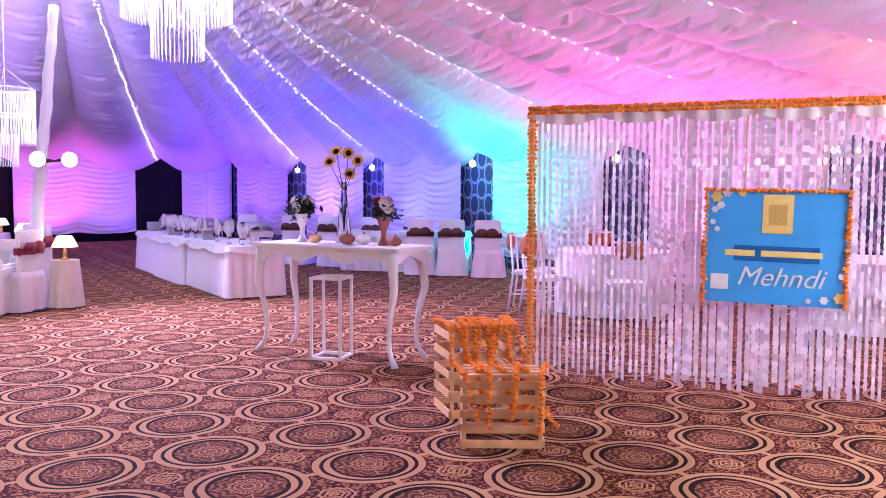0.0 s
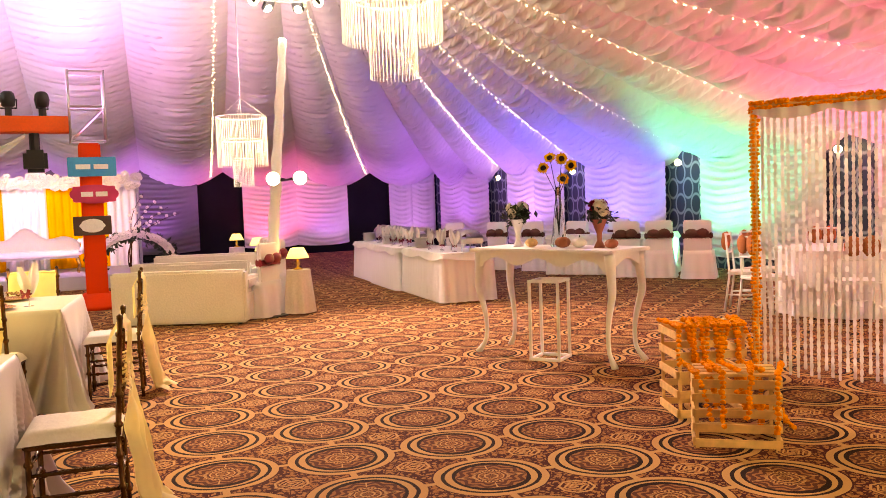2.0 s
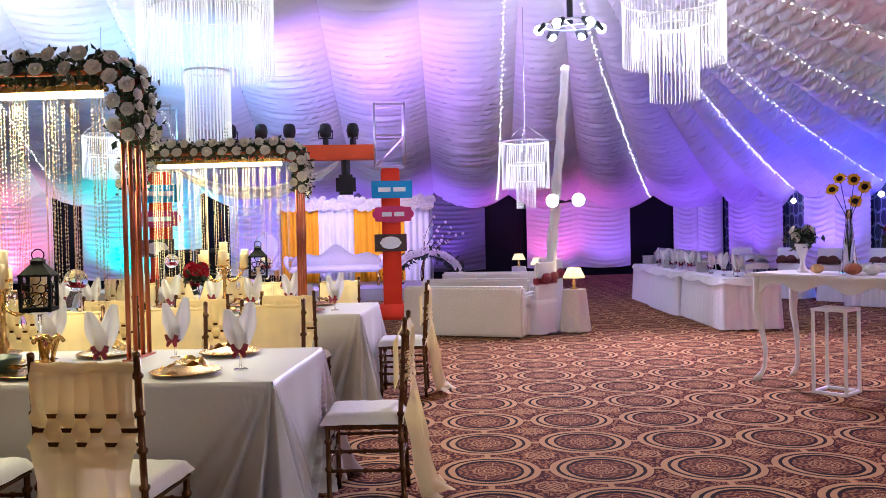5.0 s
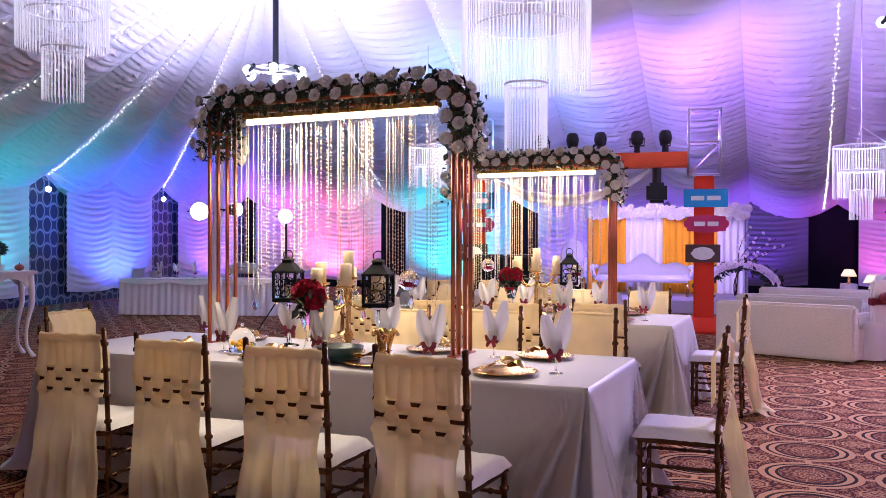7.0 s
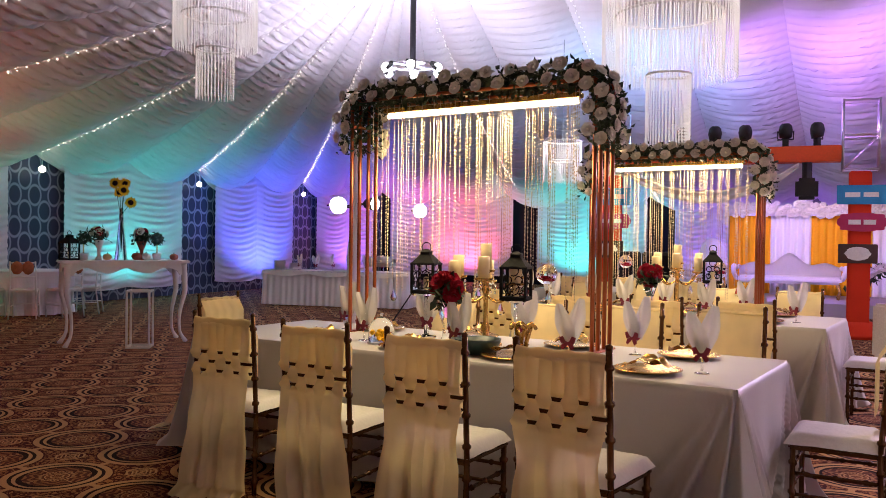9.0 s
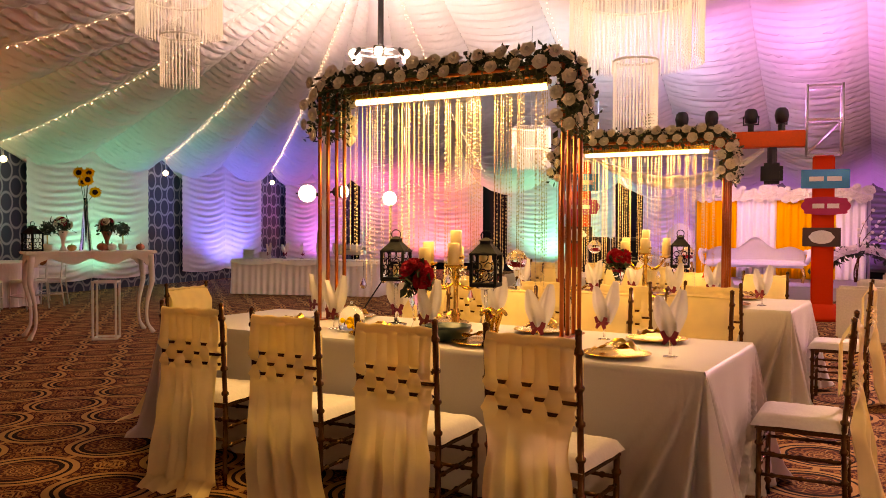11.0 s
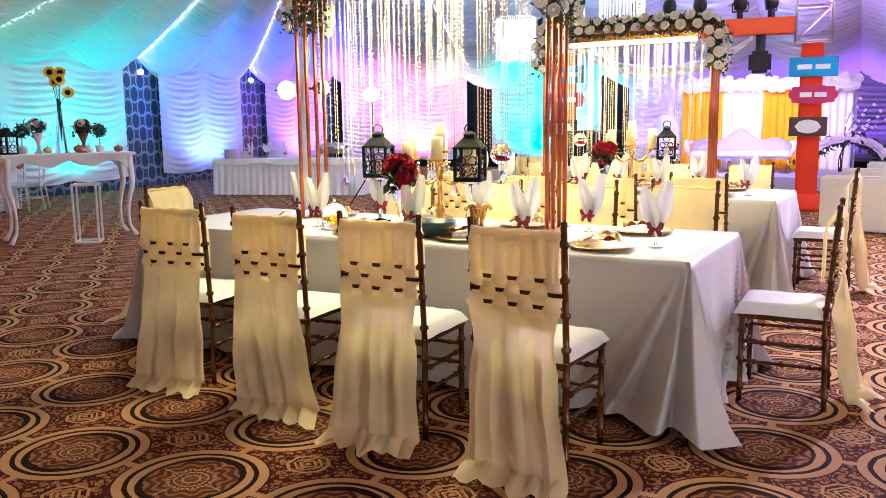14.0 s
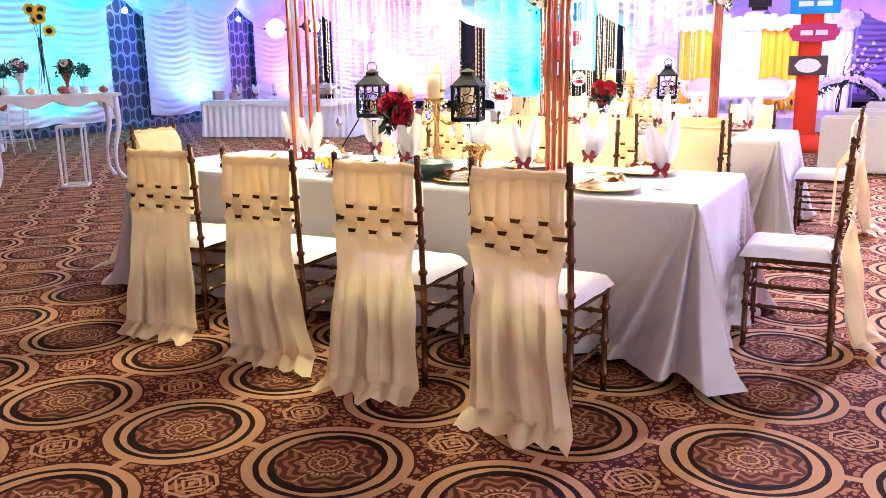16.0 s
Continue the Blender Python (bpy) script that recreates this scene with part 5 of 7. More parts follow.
crate(pose(0.94, 4.55, 0, 0, 0, -9), 0.44, 0.32, 0.4, 1, "slatted wooden crate hung with orange marigold strings", 7)
crate(pose(0.9, 5.22, 0, 0, 0, 8), 0.42, 0.36, 0.56, 2, "upright wooden crate covered in orange marigold strings", 13)
g = thing("marigold_heap", "loose heap of orange marigolds on the carpet", "flowers")
rng = random.Random(8)
bm = bmesh.new()
for k in range(5):
    marigold_chain(bm, (1.08 + 0.05 * k, 4.9 + 0.03 * k, 0.03 + 0.02 * (4 - k)), (1.32, 4.8 + rng.uniform(-0.1, 0.12), 0.02), -0.05, rng)
part("loose_bloom", bm, MARIGOLD, g)["kind"] = "stuff"

# beaded photo screen
SD = Vector((math.cos(radians(-28.5)), math.sin(radians(-28.5)), 0))
S0 = Vector((1.46, 6.02, 0))
S_LONG, S_HIGH = 3.6, 2.03
scr = thing("beaded_screen", "photo screen of white bead strands in a marigold frame", "screen")
scr.matrix_world = Matrix.Translation(S0) @ Matrix.Rotation(radians(-28.5), 4, "Z")
rng = random.Random(5)
for x in (0.0, S_LONG):
    bm = bmesh.new()
    box(bm, x - 0.02, x + 0.02, -0.02, 0.02, 0, S_HIGH, 0.003)
    part("frame_post", bm, CRATE_WOOD, scr)
    bm = bmesh.new()
    for k in range(4):
        marigold_chain(bm, (x + 0.02 * math.cos(k * 1.57), 0.026 * math.sin(k * 1.57), 0.02), (x + 0.02 * math.cos(k * 1.57), 0.026 * math.sin(k * 1.57), S_HIGH), 0, rng, 0.017, 0.03)
    part("marigold_garland", bm, MARIGOLD, scr, "dense orange marigold garland")
bm = bmesh.new()
box(bm, 0, S_LONG, -0.02, 0.02, S_HIGH - 0.04, S_HIGH, 0.003)
part("frame_rail", bm, CRATE_WOOD, scr)
bm = bmesh.new()
for k in range(5):
    marigold_chain(bm, (-0.02, 0.03 * math.cos(k * 1.25), S_HIGH - 0.02 + 0.03 * math.sin(k * 1.25)), (S_LONG, 0.03 * math.cos(k * 1.25), S_HIGH - 0.02 + 0.03 * math.sin(k * 1.25)), 0, rng, 0.019, 0.028)
part("marigold_garland", bm, MARIGOLD, scr, "dense orange marigold garland")
bm = bmesh.new()


def pelmet(u, v):
    c = (u * 7) % 1
    return u * S_LONG, -0.035 - 0.012 * math.sin(u * 160), S_HIGH - 0.045 - v * (0.03 + 0.05 * 4 * c * (1 - c))


sheet(bm, 160, 3, pelmet)
part("white_pelmet", bm, LINEN, scr, "thin white swagged cloth edging", smooth=True)


def ribbon_mesh(name, length, w, seed):
    """A hanging string of flat white petals."""
    rng = random.Random(seed)
    bm = bmesh.new()
    z = 0.0
    rows = []
    while z > -length:
        s = rng.uniform(0.035, 0.055)
        a = rng.uniform(-0.6, 0.6)
        c, q = math.cos(a) * w, math.sin(a) * w
        for f, k in ((0.0, 0.75), (0.3, 1.0), (0.7, 1.0), (0.95, 0.75)):
            rows.append((bm.verts.new((-c * k, -q * k, z - s * f)), bm.verts.new((c * k, q * k, z - s * f))))
        z -= s
    for (a0, b0), (a1, b1) in zip(rows, rows[1:]):
        bm.faces.new((a0, b0, b1, a1))
    me = bpy.data.meshes.new(name)
    bm.to_mesh(me)
    bm.free()
    me.materials.append(BEADS)
    return me


THIN = [ribbon_mesh("bead_strand", ln, 0.0125, k) for k, ln in enumerate((1.84, 1.87, 1.9, 1.86))]
WIDE = [ribbon_mesh("petal_strand", ln, 0.0165, k + 7) for k, ln in enumerate((1.84, 1.9, 1.87))]
n = 76
for i in range(n):
    x = 0.05 + (S_LONG - 0.1) * (i + rng.uniform(-0.15, 0.15)) / n
    wide = 0.95 < x < 2.25 and rng.random() < 0.8
    piece("petal_strand" if wide else "bead_strand", (WIDE if wide else THIN)[i % 3], scr, Matrix.Translation((x, rng.uniform(-0.012, 0.012), S_HIGH - 0.05)))
for i in range(22):
    piece("petal_strand", WIDE[i % 3], scr, Matrix.Translation((1.02 + 1.2 * i / 21, 0.03, S_HIGH - 0.05)))

# welcome board
sg = thing("welcome_board", "blue printed board edged with orange marigolds", "sign")
SW, SH = 0.93, 0.8
bm = bmesh.new()
box(bm, 0, SW, -0.008, 0.008, 0, SH, 0.003)
face = part("board", bm, BLUE_SIGN, sg, "blue printed panel")
bm = bmesh.new()
rng = random.Random(6)
for a, b in (((0, 0), (0, SH)), ((0, SH), (SW, SH)), ((SW, SH), (SW, 0))):
    marigold_chain(bm, (a[0], -0.012, a[1]), (b[0], -0.012, b[1]), 0, rng, 0.021, 0.03)
part("marigold_edging", bm, MARIGOLD, sg, "orange marigold edging")
bm = bmesh.new()
box(bm, 0.38, 0.58, -0.0115, -0.0095, 0.5, 0.77)
part("picture_panel", bm, YELLOW_INK, face, "pale gold upright picture panel")
bm = bmesh.new()
box(bm, 0.42, 0.54, -0.0145, -0.0125, 0.56, 0.7, 0.0)
part("picture_mark", bm, mat("gold_ink", (0.6, 0.42, 0.1), 0.5, bump=0), sg)
for x0, x1 in ((0.14, 0.34), (0.38, 0.78)):
    bm = bmesh.new()
    box(bm, x0, x1, -0.0115, -0.0095, 0.335, 0.378)
    part("text_bar", bm, YELLOW_INK, face, "bar of yellow writing")
bm = bmesh.new()
box(bm, 0.2, 0.76, -0.0105, -0.0085, 0.3, 0.41)
part("brush_stroke", bm, mat("deep_blue_ink", (0.01, 0.13, 0.42), 0.5, bump=0), sg, "darker blue brush stroke")
curve = bpy.data.curves.new("lettering", "FONT")
curve.body, curve.size, curve.extrude, curve.shear = "Mehndi", 0.19, 0.001, 0.35
txt = new("lettering", curve)
txt.data.materials.append(WHITE_INK)
txt.parent = face
txt.matrix_basis = pose(0.22, -0.0125, 0.13, 90, 0, 0)
txt["label"] = "white lettering"
bm = bmesh.new()
box(bm, 0.05, 0.17, -0.0115, -0.0095, 0.09, 0.2)
part("printed_mark", bm, WHITE_INK, face, "small white printed emblem")
for k, (x, z, s, c) in enumerate(((0.07, 0.75, 1.0, 1), (0.14, 0.78, 0.8, 0), (0.06, 0.66, 0.6, 0), (0.1, 0.69, 0.7, 0), (0.24, 0.78, 0.7, 1), (0.05, 0.57, 0.5, 0), (0.08, 0.52, 0.5, 0), (0.9, 0.07, 1.0, 1), (0.8, 0.05, 0.7, 0), (0.95, 0.17, 0.7, 0), (0.94, 0.27, 0.6, 0), (0.9, 0.22, 0.5, 0), (0.7, 0.04, 0.5, 0), (0.95, 0.36, 0.5, 0))):
    bm = bmesh.new()
    for i in range(6):
        a = i * math.pi / 3
        r = 0.045 * s
        bm.faces.new([bm.verts.new((x + r * math.cos(a + q) * f, -0.0125 - 0.0006 * i - 0.0002 * k, z + r * math.sin(a + q) * f)) for q, f in ((0, 0.0), (-0.5, 0.75), (0, 1.0), (0.5, 0.75))])
    part("printed_flower", bm, YELLOW_INK if c else WHITE_INK, face)
sp = S0 + SD * 1.235 + Vector((SD.y, -SD.x, 0)) * 0.09
sg.matrix_world = Matrix.Translation(sp + Vector((0, 0, 0.69))) @ Matrix.Rotation(radians(-28.5), 4, "Z") @ Matrix.Rotation(radians(1.0), 4, "Y") @ Matrix.Scale(0.945, 4)
for x in (0.25, 0.75):
    bm = bmesh.new()
    tube(bm, [(x, 0.03, SH * 0.9), (x, 0.07, S_HIGH - 0.68)], 0.003, 4)
    part("hanging_cord", bm, CRATE_WOOD, sg)

# ---- buffets, covered chairs, sofas ----


def skirted_table(m, long, wide, high, seed, label):
    g = thing("buffet_table", label, "table", "skirted buffet tables")
    bm = bmesh.new()
    box(bm, -long / 2, long / 2, -wide / 2, wide / 2, high - 0.03, high, 0.006)
    part("tabletop", bm, WHITE_CLOTH, g)
    rng = random.Random(seed)
    loop = []
    for (x0, y0), (x1, y1) in (((-1, -1), (1, -1)), ((1, -1), (1, 1)), ((1, 1), (-1, 1)), ((-1, 1), (-1, -1))):
        d = long if y0 == y1 else wide
        n = int(d / 0.022)
        nx, ny = (y1 - y0) / 2, -(x1 - x0) / 2
        for i in range(n):
            f = i / n
            loop.append((x0 * long / 2 + (x1 - x0) / 2 * long * f, y0 * wide / 2 + (y1 - y0) / 2 * wide * f, nx, ny, i))
    bm = bmesh.new()
    rings = []
    for j in range(6):
        v = j / 5
        rings.append([bm.verts.new((x + nx * (0.006 + 0.03 * v + (0.008 + 0.016 * v) * math.sin(i * 1.05 + 0.5 * math.sin(i * 0.3 + seed))), y + ny * (0.006 + 0.03 * v + (0.008 + 0.016 * v) * math.sin(i * 1.05 + 0.5 * math.sin(i * 0.3 + seed))), high - 0.004 - (high - 0.02) * v)) for x, y, nx, ny, i in loop])
    n = len(loop)
    for a, b in zip(rings, rings[1:]):
        for i in range(n):
            bm.faces.new((a[i], b[i], b[(i + 1) % n], a[(i + 1) % n]))
    part("pleated_skirt", bm, WHITE_CLOTH, g, "box-pleated white skirt", smooth=True)
    bm = bmesh.new()
    rings = []
    for v in (0.0, 1.0):
        rings.append([bm.verts.new((x + nx * 0.05, y + ny * 0.05, high + 0.003 - v * (0.06 + 0.05 * abs(math.sin(i * 0.07)))) if v else (x, y, high + 0.004)) for x, y, nx, ny, i in loop])
    for i in range(n):
        bm.faces.new((rings[0][i], rings[1][i], rings[1][(i + 1) % n], rings[0][(i + 1) % n]))
    part("swag_edging", bm, LINEN, g, "scalloped white overlay", smooth=True)
    g.matrix_world = m
    return g


def plate_stack(p, n):
    g = thing("plate_stack", "stack of white dinner plates on a buffet", "plates", "plate stacks on the buffets")
    for i in range(n):
        bm = bmesh.new()
        lathe(bm, [(0.07, 0), (0.12, 0.012), (0.135, 0.018), (0.12, 0.018), (0.01, 0.008)], 18, (0, 0, i * 0.0125))
        part("plate", bm, WHITE_PAINT, g, smooth=True)
    g.matrix_world = Matrix.Translation(p)


def chafing_dish(m):
    g = thing("chafing_dish", "steel chafing dish with a roll lid", "dish", "chafing dishes on the buffets")
    bm = bmesh.new()
    box(bm, -0.26, 0.26, -0.17, 0.17, 0.1, 0.18, 0.015)
    part("pan", bm, STEEL, g)
    bm = bmesh.new()
    sheet(bm, 10, 10, lambda u, v: ((u - 0.5) * 0.52, -0.17 * math.cos(v * math.pi), 0.18 + 0.12 * math.sin(v * math.pi) * min(1, 6 * min(u, 1 - u) + 0.6)))
    lid = part("lid", bm, STEEL, g, smooth=True)
    for sx in (-1, 1):
        for sy in (-1, 1):
            bm = bmesh.new()
            tube(bm, [(sx * 0.23, sy * 0.15, 0), (sx * 0.22, sy * 0.14, 0.11)], 0.009, 6)
            part("leg", bm, STEEL, g)
    bm = bmesh.new()
    tube(bm, [(-0.06, -0.17, 0.2), (-0.06, -0.2, 0.215), (0.06, -0.2, 0.215), (0.06, -0.17, 0.2)], 0.006, 6)
    part("handle", bm, BLACK_METAL, lid)
    g.matrix_world = m


BD = Vector((-0.41, 0.912, 0))
BX = Vector((0.912, 0.41, 0))
BROT = math.degrees(math.atan2(BD.y, BD.x))
B0 = Vector((-1.33, 11.12, 0))
for k, (off, along, long) in enumerate(((0.0, 0.0, 1.9), (-0.1, 1.95, 1.55), (-0.05, 3.55, 1.6))):
    c = B0 + BD * (along + long / 2) + BX * (0.36 + off)
    m = pose(c.x, c.y, 0, 0, 0, BROT)
    skirted_table(m, long, 0.75, 0.69, k + 1, "buffet table with a pleated white skirt")
    rng = random.Random(k + 30)
    for i in range(6 if k < 2 else 3):
        f = (i + 0.5) / 6 - 0.5
        napkin_glass(m @ Vector((f * long * 0.9, 0.1 + 0.09 * (i % 2), 0.697)), rng.random() * 6)
    chafing_dish(m @ pose(-long * 0.28, -0.14, 0.697))
    if k:
        chafing_dish(m @ pose(long * 0.2, -0.12, 0.697))
    plate_stack(m @ Vector((long * 0.38, 0.12, 0.697)), 12)
c = Vector((-14.95, 7.57, 0))
m = pose(c.x, c.y, 0, 0, 0, 40)
skirted_table(m, 3.0, 0.75, 0.7, 5, "buffet table with a pleated white skirt")
for i in range(6):
    napkin_glass(m @ Vector((-0.9 + i * 0.36, 0.05, 0.707)), i)
plate_stack(m @ Vector((-1.3, 0.0, 0.707)), 14)
plate_stack(m @ Vector((-1.0, 0.1, 0.707)), 10)
chafing_dish(m @ pose(0.9, -0.1, 0.707))


def covered_chair(m, bow, label):
    """Chair under a floor-length fitted cover with a bow; faces +y."""
    g = thing("covered_chair", label, "chair", "covered chairs")
    bm = bmesh.new()
    box(bm, -0.22, 0.22, -0.02, 0.04, 0.4, 0.96, 0.02)
    part("back_cover", bm, WHITE_CLOTH, g)
    bm = bmesh.new()
    rings = []
    n = 56
    for j in range(7):
        v = j / 6
        row = []
        for i in range(n):
            a = i / n * 2 * math.pi
            k = max(abs(math.cos(a)), abs(math.sin(a)))
            r = 0.23 / k * (1 - 0.08 * (1 - k)) + v * (0.05 + 0.022 * math.sin(a * 9 + 1))
            row.append(bm.verts.new((r * math.cos(a), 0.2 + r * math.sin(a), 0.47 - 0.455 * v)))
        rings.append(row)
    for a, b in zip(rings, rings[1:]):
        for i in range(n):
            bm.faces.new((a[i], b[i], b[(i + 1) % n], a[(i + 1) % n]))
    bm.faces.new(rings[0])
    part("skirt", bm, WHITE_CLOTH, g, smooth=True)
    bm = bmesh.new()
    box(bm, -0.235, 0.235, -0.035, 0.05, 0.66, 0.76, 0.015)
    band = part("sash_band", bm, bow, g)
    for s in (-1, 1):
        bm = bmesh.new()
        vs = ball(bm, (0, 0, 0), 0.09, 2, 0.75)
        bmesh.ops.scale(bm, vec=(1.15, 0.45, 1), verts=vs)
        bmesh.ops.translate(bm, vec=(s * 0.085, -0.07, 0.76), verts=vs)
        for v in vs:
            v.co += Vector((0, 0.012 * noise.noise(v.co * 26), 0.01 * noise.noise(v.co * 20)))
        part("bow_loop", bm, bow, band, smooth=True)
    g.matrix_world = m
    return g


cc = covered_chair(chair_pose((2.55, 13.5, 0), (0.3, 1, 0)), BROWN_BOW, "chair in a white cover with a brown bow")
for x, y, dx, dy in ((2.0, 13.85, 0.2, 1), (1.5, 14.1, 0.2, 1), (0.75, 15.2, 0.6, 1), (-0.05, 15.8, 0.5, 1), (-0.75, 16.3, 0.5, 1), (1.6, 16.0, -0.6, -1), (-1.6, 16.6, 0.5, 1)):
    copy_thing(cc, chair_pose((x, y, 0), (dx, dy, 0)))
skirted_table(pose(1.35, 15.0, 0, 0, 0, -20), 2.2, 0.8, 0.72, 8, "long table with a pleated white skirt")


def white_chair(m):
    """Slim white metal chair with a brown bow; faces +y."""
    g = thing("white_chair", "slim white metal chair with a brown bow", "chair", "white metal chairs")
    for s in (-1, 1):
        bm = bmesh.new()
        tube(bm, [(s * 0.2, -0.03, 0), (s * 0.19, 0.03, 0.44), (s * 0.18, -0.01, 0.92)], 0.013, 7)
        part("back_post", bm, WHITE_PAINT, g, smooth=True)
        bm = bmesh.new()
        tube(bm, [(s * 0.19, 0.42, 0), (s * 0.19, 0.4, 0.44)], 0.013, 7)
        part("front_leg", bm, WHITE_PAINT, g, smooth=True)
        bm = bmesh.new()
        tube(bm, [(s * 0.19, 0.0, 0.2), (s * 0.19, 0.41, 0.2)], 0.009, 6)
        part("side_stretcher", bm, WHITE_PAINT, g, smooth=True)
    for z in (0.9, 0.68):
        bm = bmesh.new()
        tube(bm, [(-0.18, 0.0, z), (0.18, 0.0, z)], 0.011, 6)
        part("back_rail", bm, WHITE_PAINT, g, smooth=True)
    bm = bmesh.new()
    tube(bm, [(-0.19, 0.41, 0.22), (0.19, 0.41, 0.22)], 0.009, 6)
    part("stretcher", bm, WHITE_PAINT, g)
    bm = bmesh.new()
    box(bm, -0.2, 0.2, 0.0, 0.42, 0.43, 0.47, 0.015)
    part("seat", bm, SEAT_CLOTH, g)
    for s in (-1, 1):
        bm = bmesh.new()
        vs = ball(bm, (0, 0, 0), 0.1, 2, 0.9)
        bmesh.ops.scale(bm, vec=(0.9, 0.4, 1.2), verts=vs)
        bmesh.ops.translate(bm, vec=(s * 0.08, -0.035, 0.82), verts=vs)
        for v in vs:
            v.co += Vector((0, 0.014 * noise.noise(v.co * 24), 0.012 * noise.noise(v.co * 18)))
        part("bow_loop", bm, mat("orange_bow", (0.42, 0.15, 0.07), 0.8, grain=50, amount=0.3), g, "gathered orange-brown bow", smooth=True)
    g.matrix_world = m
    return g


def round_table(x, y, seed):
    g = thing("round_table", "round table under a white floor-length cloth", "table", "round guest tables")
    bm = bmesh.new()
    n = 90
    rings = []
    for j in range(8):
        v = j / 7
        row = []
        for i in range(n):
            a = i / n * 2 * math.pi
            r = 0.7 - 0.06 * math.sin(v * 2) + v * 0.05 * math.sin(a * 14 + seed)
            row.append(bm.verts.new((r * math.cos(a), r * math.sin(a), 0.74 - 0.725 * v)))
        rings.append(row)
    for a, b in zip(rings, rings[1:]):
        for i in range(n):
            bm.faces.new((a[i], b[i], b[(i + 1) % n], a[(i + 1) % n]))
    bm.faces.new(rings[0])
    part("cloth", bm, WHITE_CLOTH, g, "white round cloth in soft folds")
    g.matrix_world = pose(x, y, 0)


wc = white_chair(chair_pose((2.2, 9.95, 0), (1, -0.4, 0)))
round_table(3.3, 9.5, 1)
for a in (200, 260, 310, 20, 80, 130):
    d = Vector((math.cos(radians(a)), math.sin(radians(a)), 0))
    copy_thing(wc, chair_pose(Vector((3.3, 9.5, 0)) + d * 1.15, -d))
round_table(5.6, 8.0, 2)
for a in (200, 250, 150, 100, 310):
    d = Vector((math.cos(radians(a)), math.sin(radians(a)), 0))
    copy_thing(wc, chair_pose(Vector((5.6, 8.0, 0)) + d * 1.15, -d))
round_table(-15.85, 2.1, 3)
for a in (-58, -16, 24, 66, 130):
    d = Vector((math.cos(radians(a)), math.sin(radians(a)), 0))
    copy_thing(wc, chair_pose(Vector((-15.85, 2.1, 0)) + d * 1.1, -d))


def sofa(m, label):
    """Low square sofa seen from its back; faces +y; 1.7 m wide."""
    g = thing("sofa", label, "sofa", "sofas in rows before the stage")
    w, h = 0.84, 0.67
    bm = bmesh.new()
    box(bm, -w, w, 0.0, 0.16, 0.02, h, 0.03)
    part("backrest", bm, SOFA_CLOTH, g)
    bm = bmesh.new()
    box(bm, -w + 0.01, w - 0.01, 0.16, 0.78, 0.02, 0.4, 0.03)
    part("seat", bm, SOFA_CLOTH, g)
    for s in (-1, 1):
        bm = bmesh.new()
        box(bm, min(s * w, s * (w - 0.15)), max(s * w, s * (w - 0.15)), 0.14, 0.76, 0.41, 0.56, 0.03)
        part("armrest", bm, SOFA_CLOTH, g)
        for y in (0.06, 0.7):
            bm = bmesh.new()
            tube(bm, [(s * (w - 0.1), y, 0), (s * (w - 0.1), y, 0.03)], 0.025, 8)
            part("foot", bm, BLACK_METAL, g)
    for s in (-1, 1):
        bm = bmesh.new()
        vs = box(bm, s * 0.4 - 0.2, s * 0.4 + 0.2, 0.17, 0.3, 0.41, 0.64, 0.05)
        part("scatter_cushion", bm, MAROON if s > 0 else SOFA_CLOTH, g)
    g.matrix_world = m


sofa(pose(-4.45, 9.58, 0, 0, 0, 3), "cream woven sofa with its back to the hall")
sofa(pose(-4.95, 11.2, 0, 0, 0, 8), "cream woven sofa with its back to the hall")
sofa(pose(-5.5, 13.2, 0, 0, 0, 12), "cream woven sofa with its back to the hall")


def lamp_table(x, y):
    g = thing("side_table", "small round side table under a white cloth", "table", "side tables by the sofas")
    bm = bmesh.new()
    n = 60
    rings = []
    for j in range(6):
        v = j / 5
        rings.append([bm.verts.new(((0.16 + 0.04 * v + 0.02 * v * math.sin(i * 0.9)) * math.cos(i / n * 2 * math.pi), (0.16 + 0.04 * v + 0.02 * v * math.sin(i * 0.9)) * math.sin(i / n * 2 * math.pi), 0.58 - 0.565 * v)) for i in range(n)])
    for a, b in zip(rings, rings[1:]):
        for i in range(n):
            bm.faces.new((a[i], b[i], b[(i + 1) % n], a[(i + 1) % n]))
    bm.faces.new(rings[0])
    part("cloth", bm, SOFA_CLOTH, g, smooth=False)
    g.matrix_world = pose(x, y, 0)
    g = thing("table_lamp", "table lamp with a glowing cream shade", "lamp", "table lamps by the sofas")
    bm = bmesh.new()
    lathe(bm, [(0.06, 0), (0.06, 0.012), (0.018, 0.03), (0.035, 0.08), (0.012, 0.13), (0.01, 0.2)], 12)
    part("base", bm, GILT, g, smooth=True)
    bm = bmesh.new()
    lathe(bm, [(0.15, 0.15), (0.14, 0.18), (0.09, 0.28), (0.085, 0.285), (0.13, 0.18)], 20)
    part("shade", bm, SHADE, g, "glowing pleated shade", smooth=True)
    g.matrix_world = pose(x, y, 0.583)
    lamp("lamp_bulb", "POINT", (x, y, 0.93), 1.5, (1, 0.72, 0.35), size=0.06)


for x, y in ((-3.2, 10.55), (-4.3, 12.6), (-5.05, 14.6), (-6.4, 17.3)):
    lamp_table(x, y)
for x, y, dx, dy in ((-3.5, 10.25, -1, 0.3), (-3.72, 11.3, -1, 0.35), (-4.05, 12.1, -1, 0.35)):
    o = covered_chair(chair_pose((x, y, 0), (dx, dy, 0)), MAROON, "armchair in a white cover with a maroon bow")

# ---- poles, clusters, chandeliers, strings ----


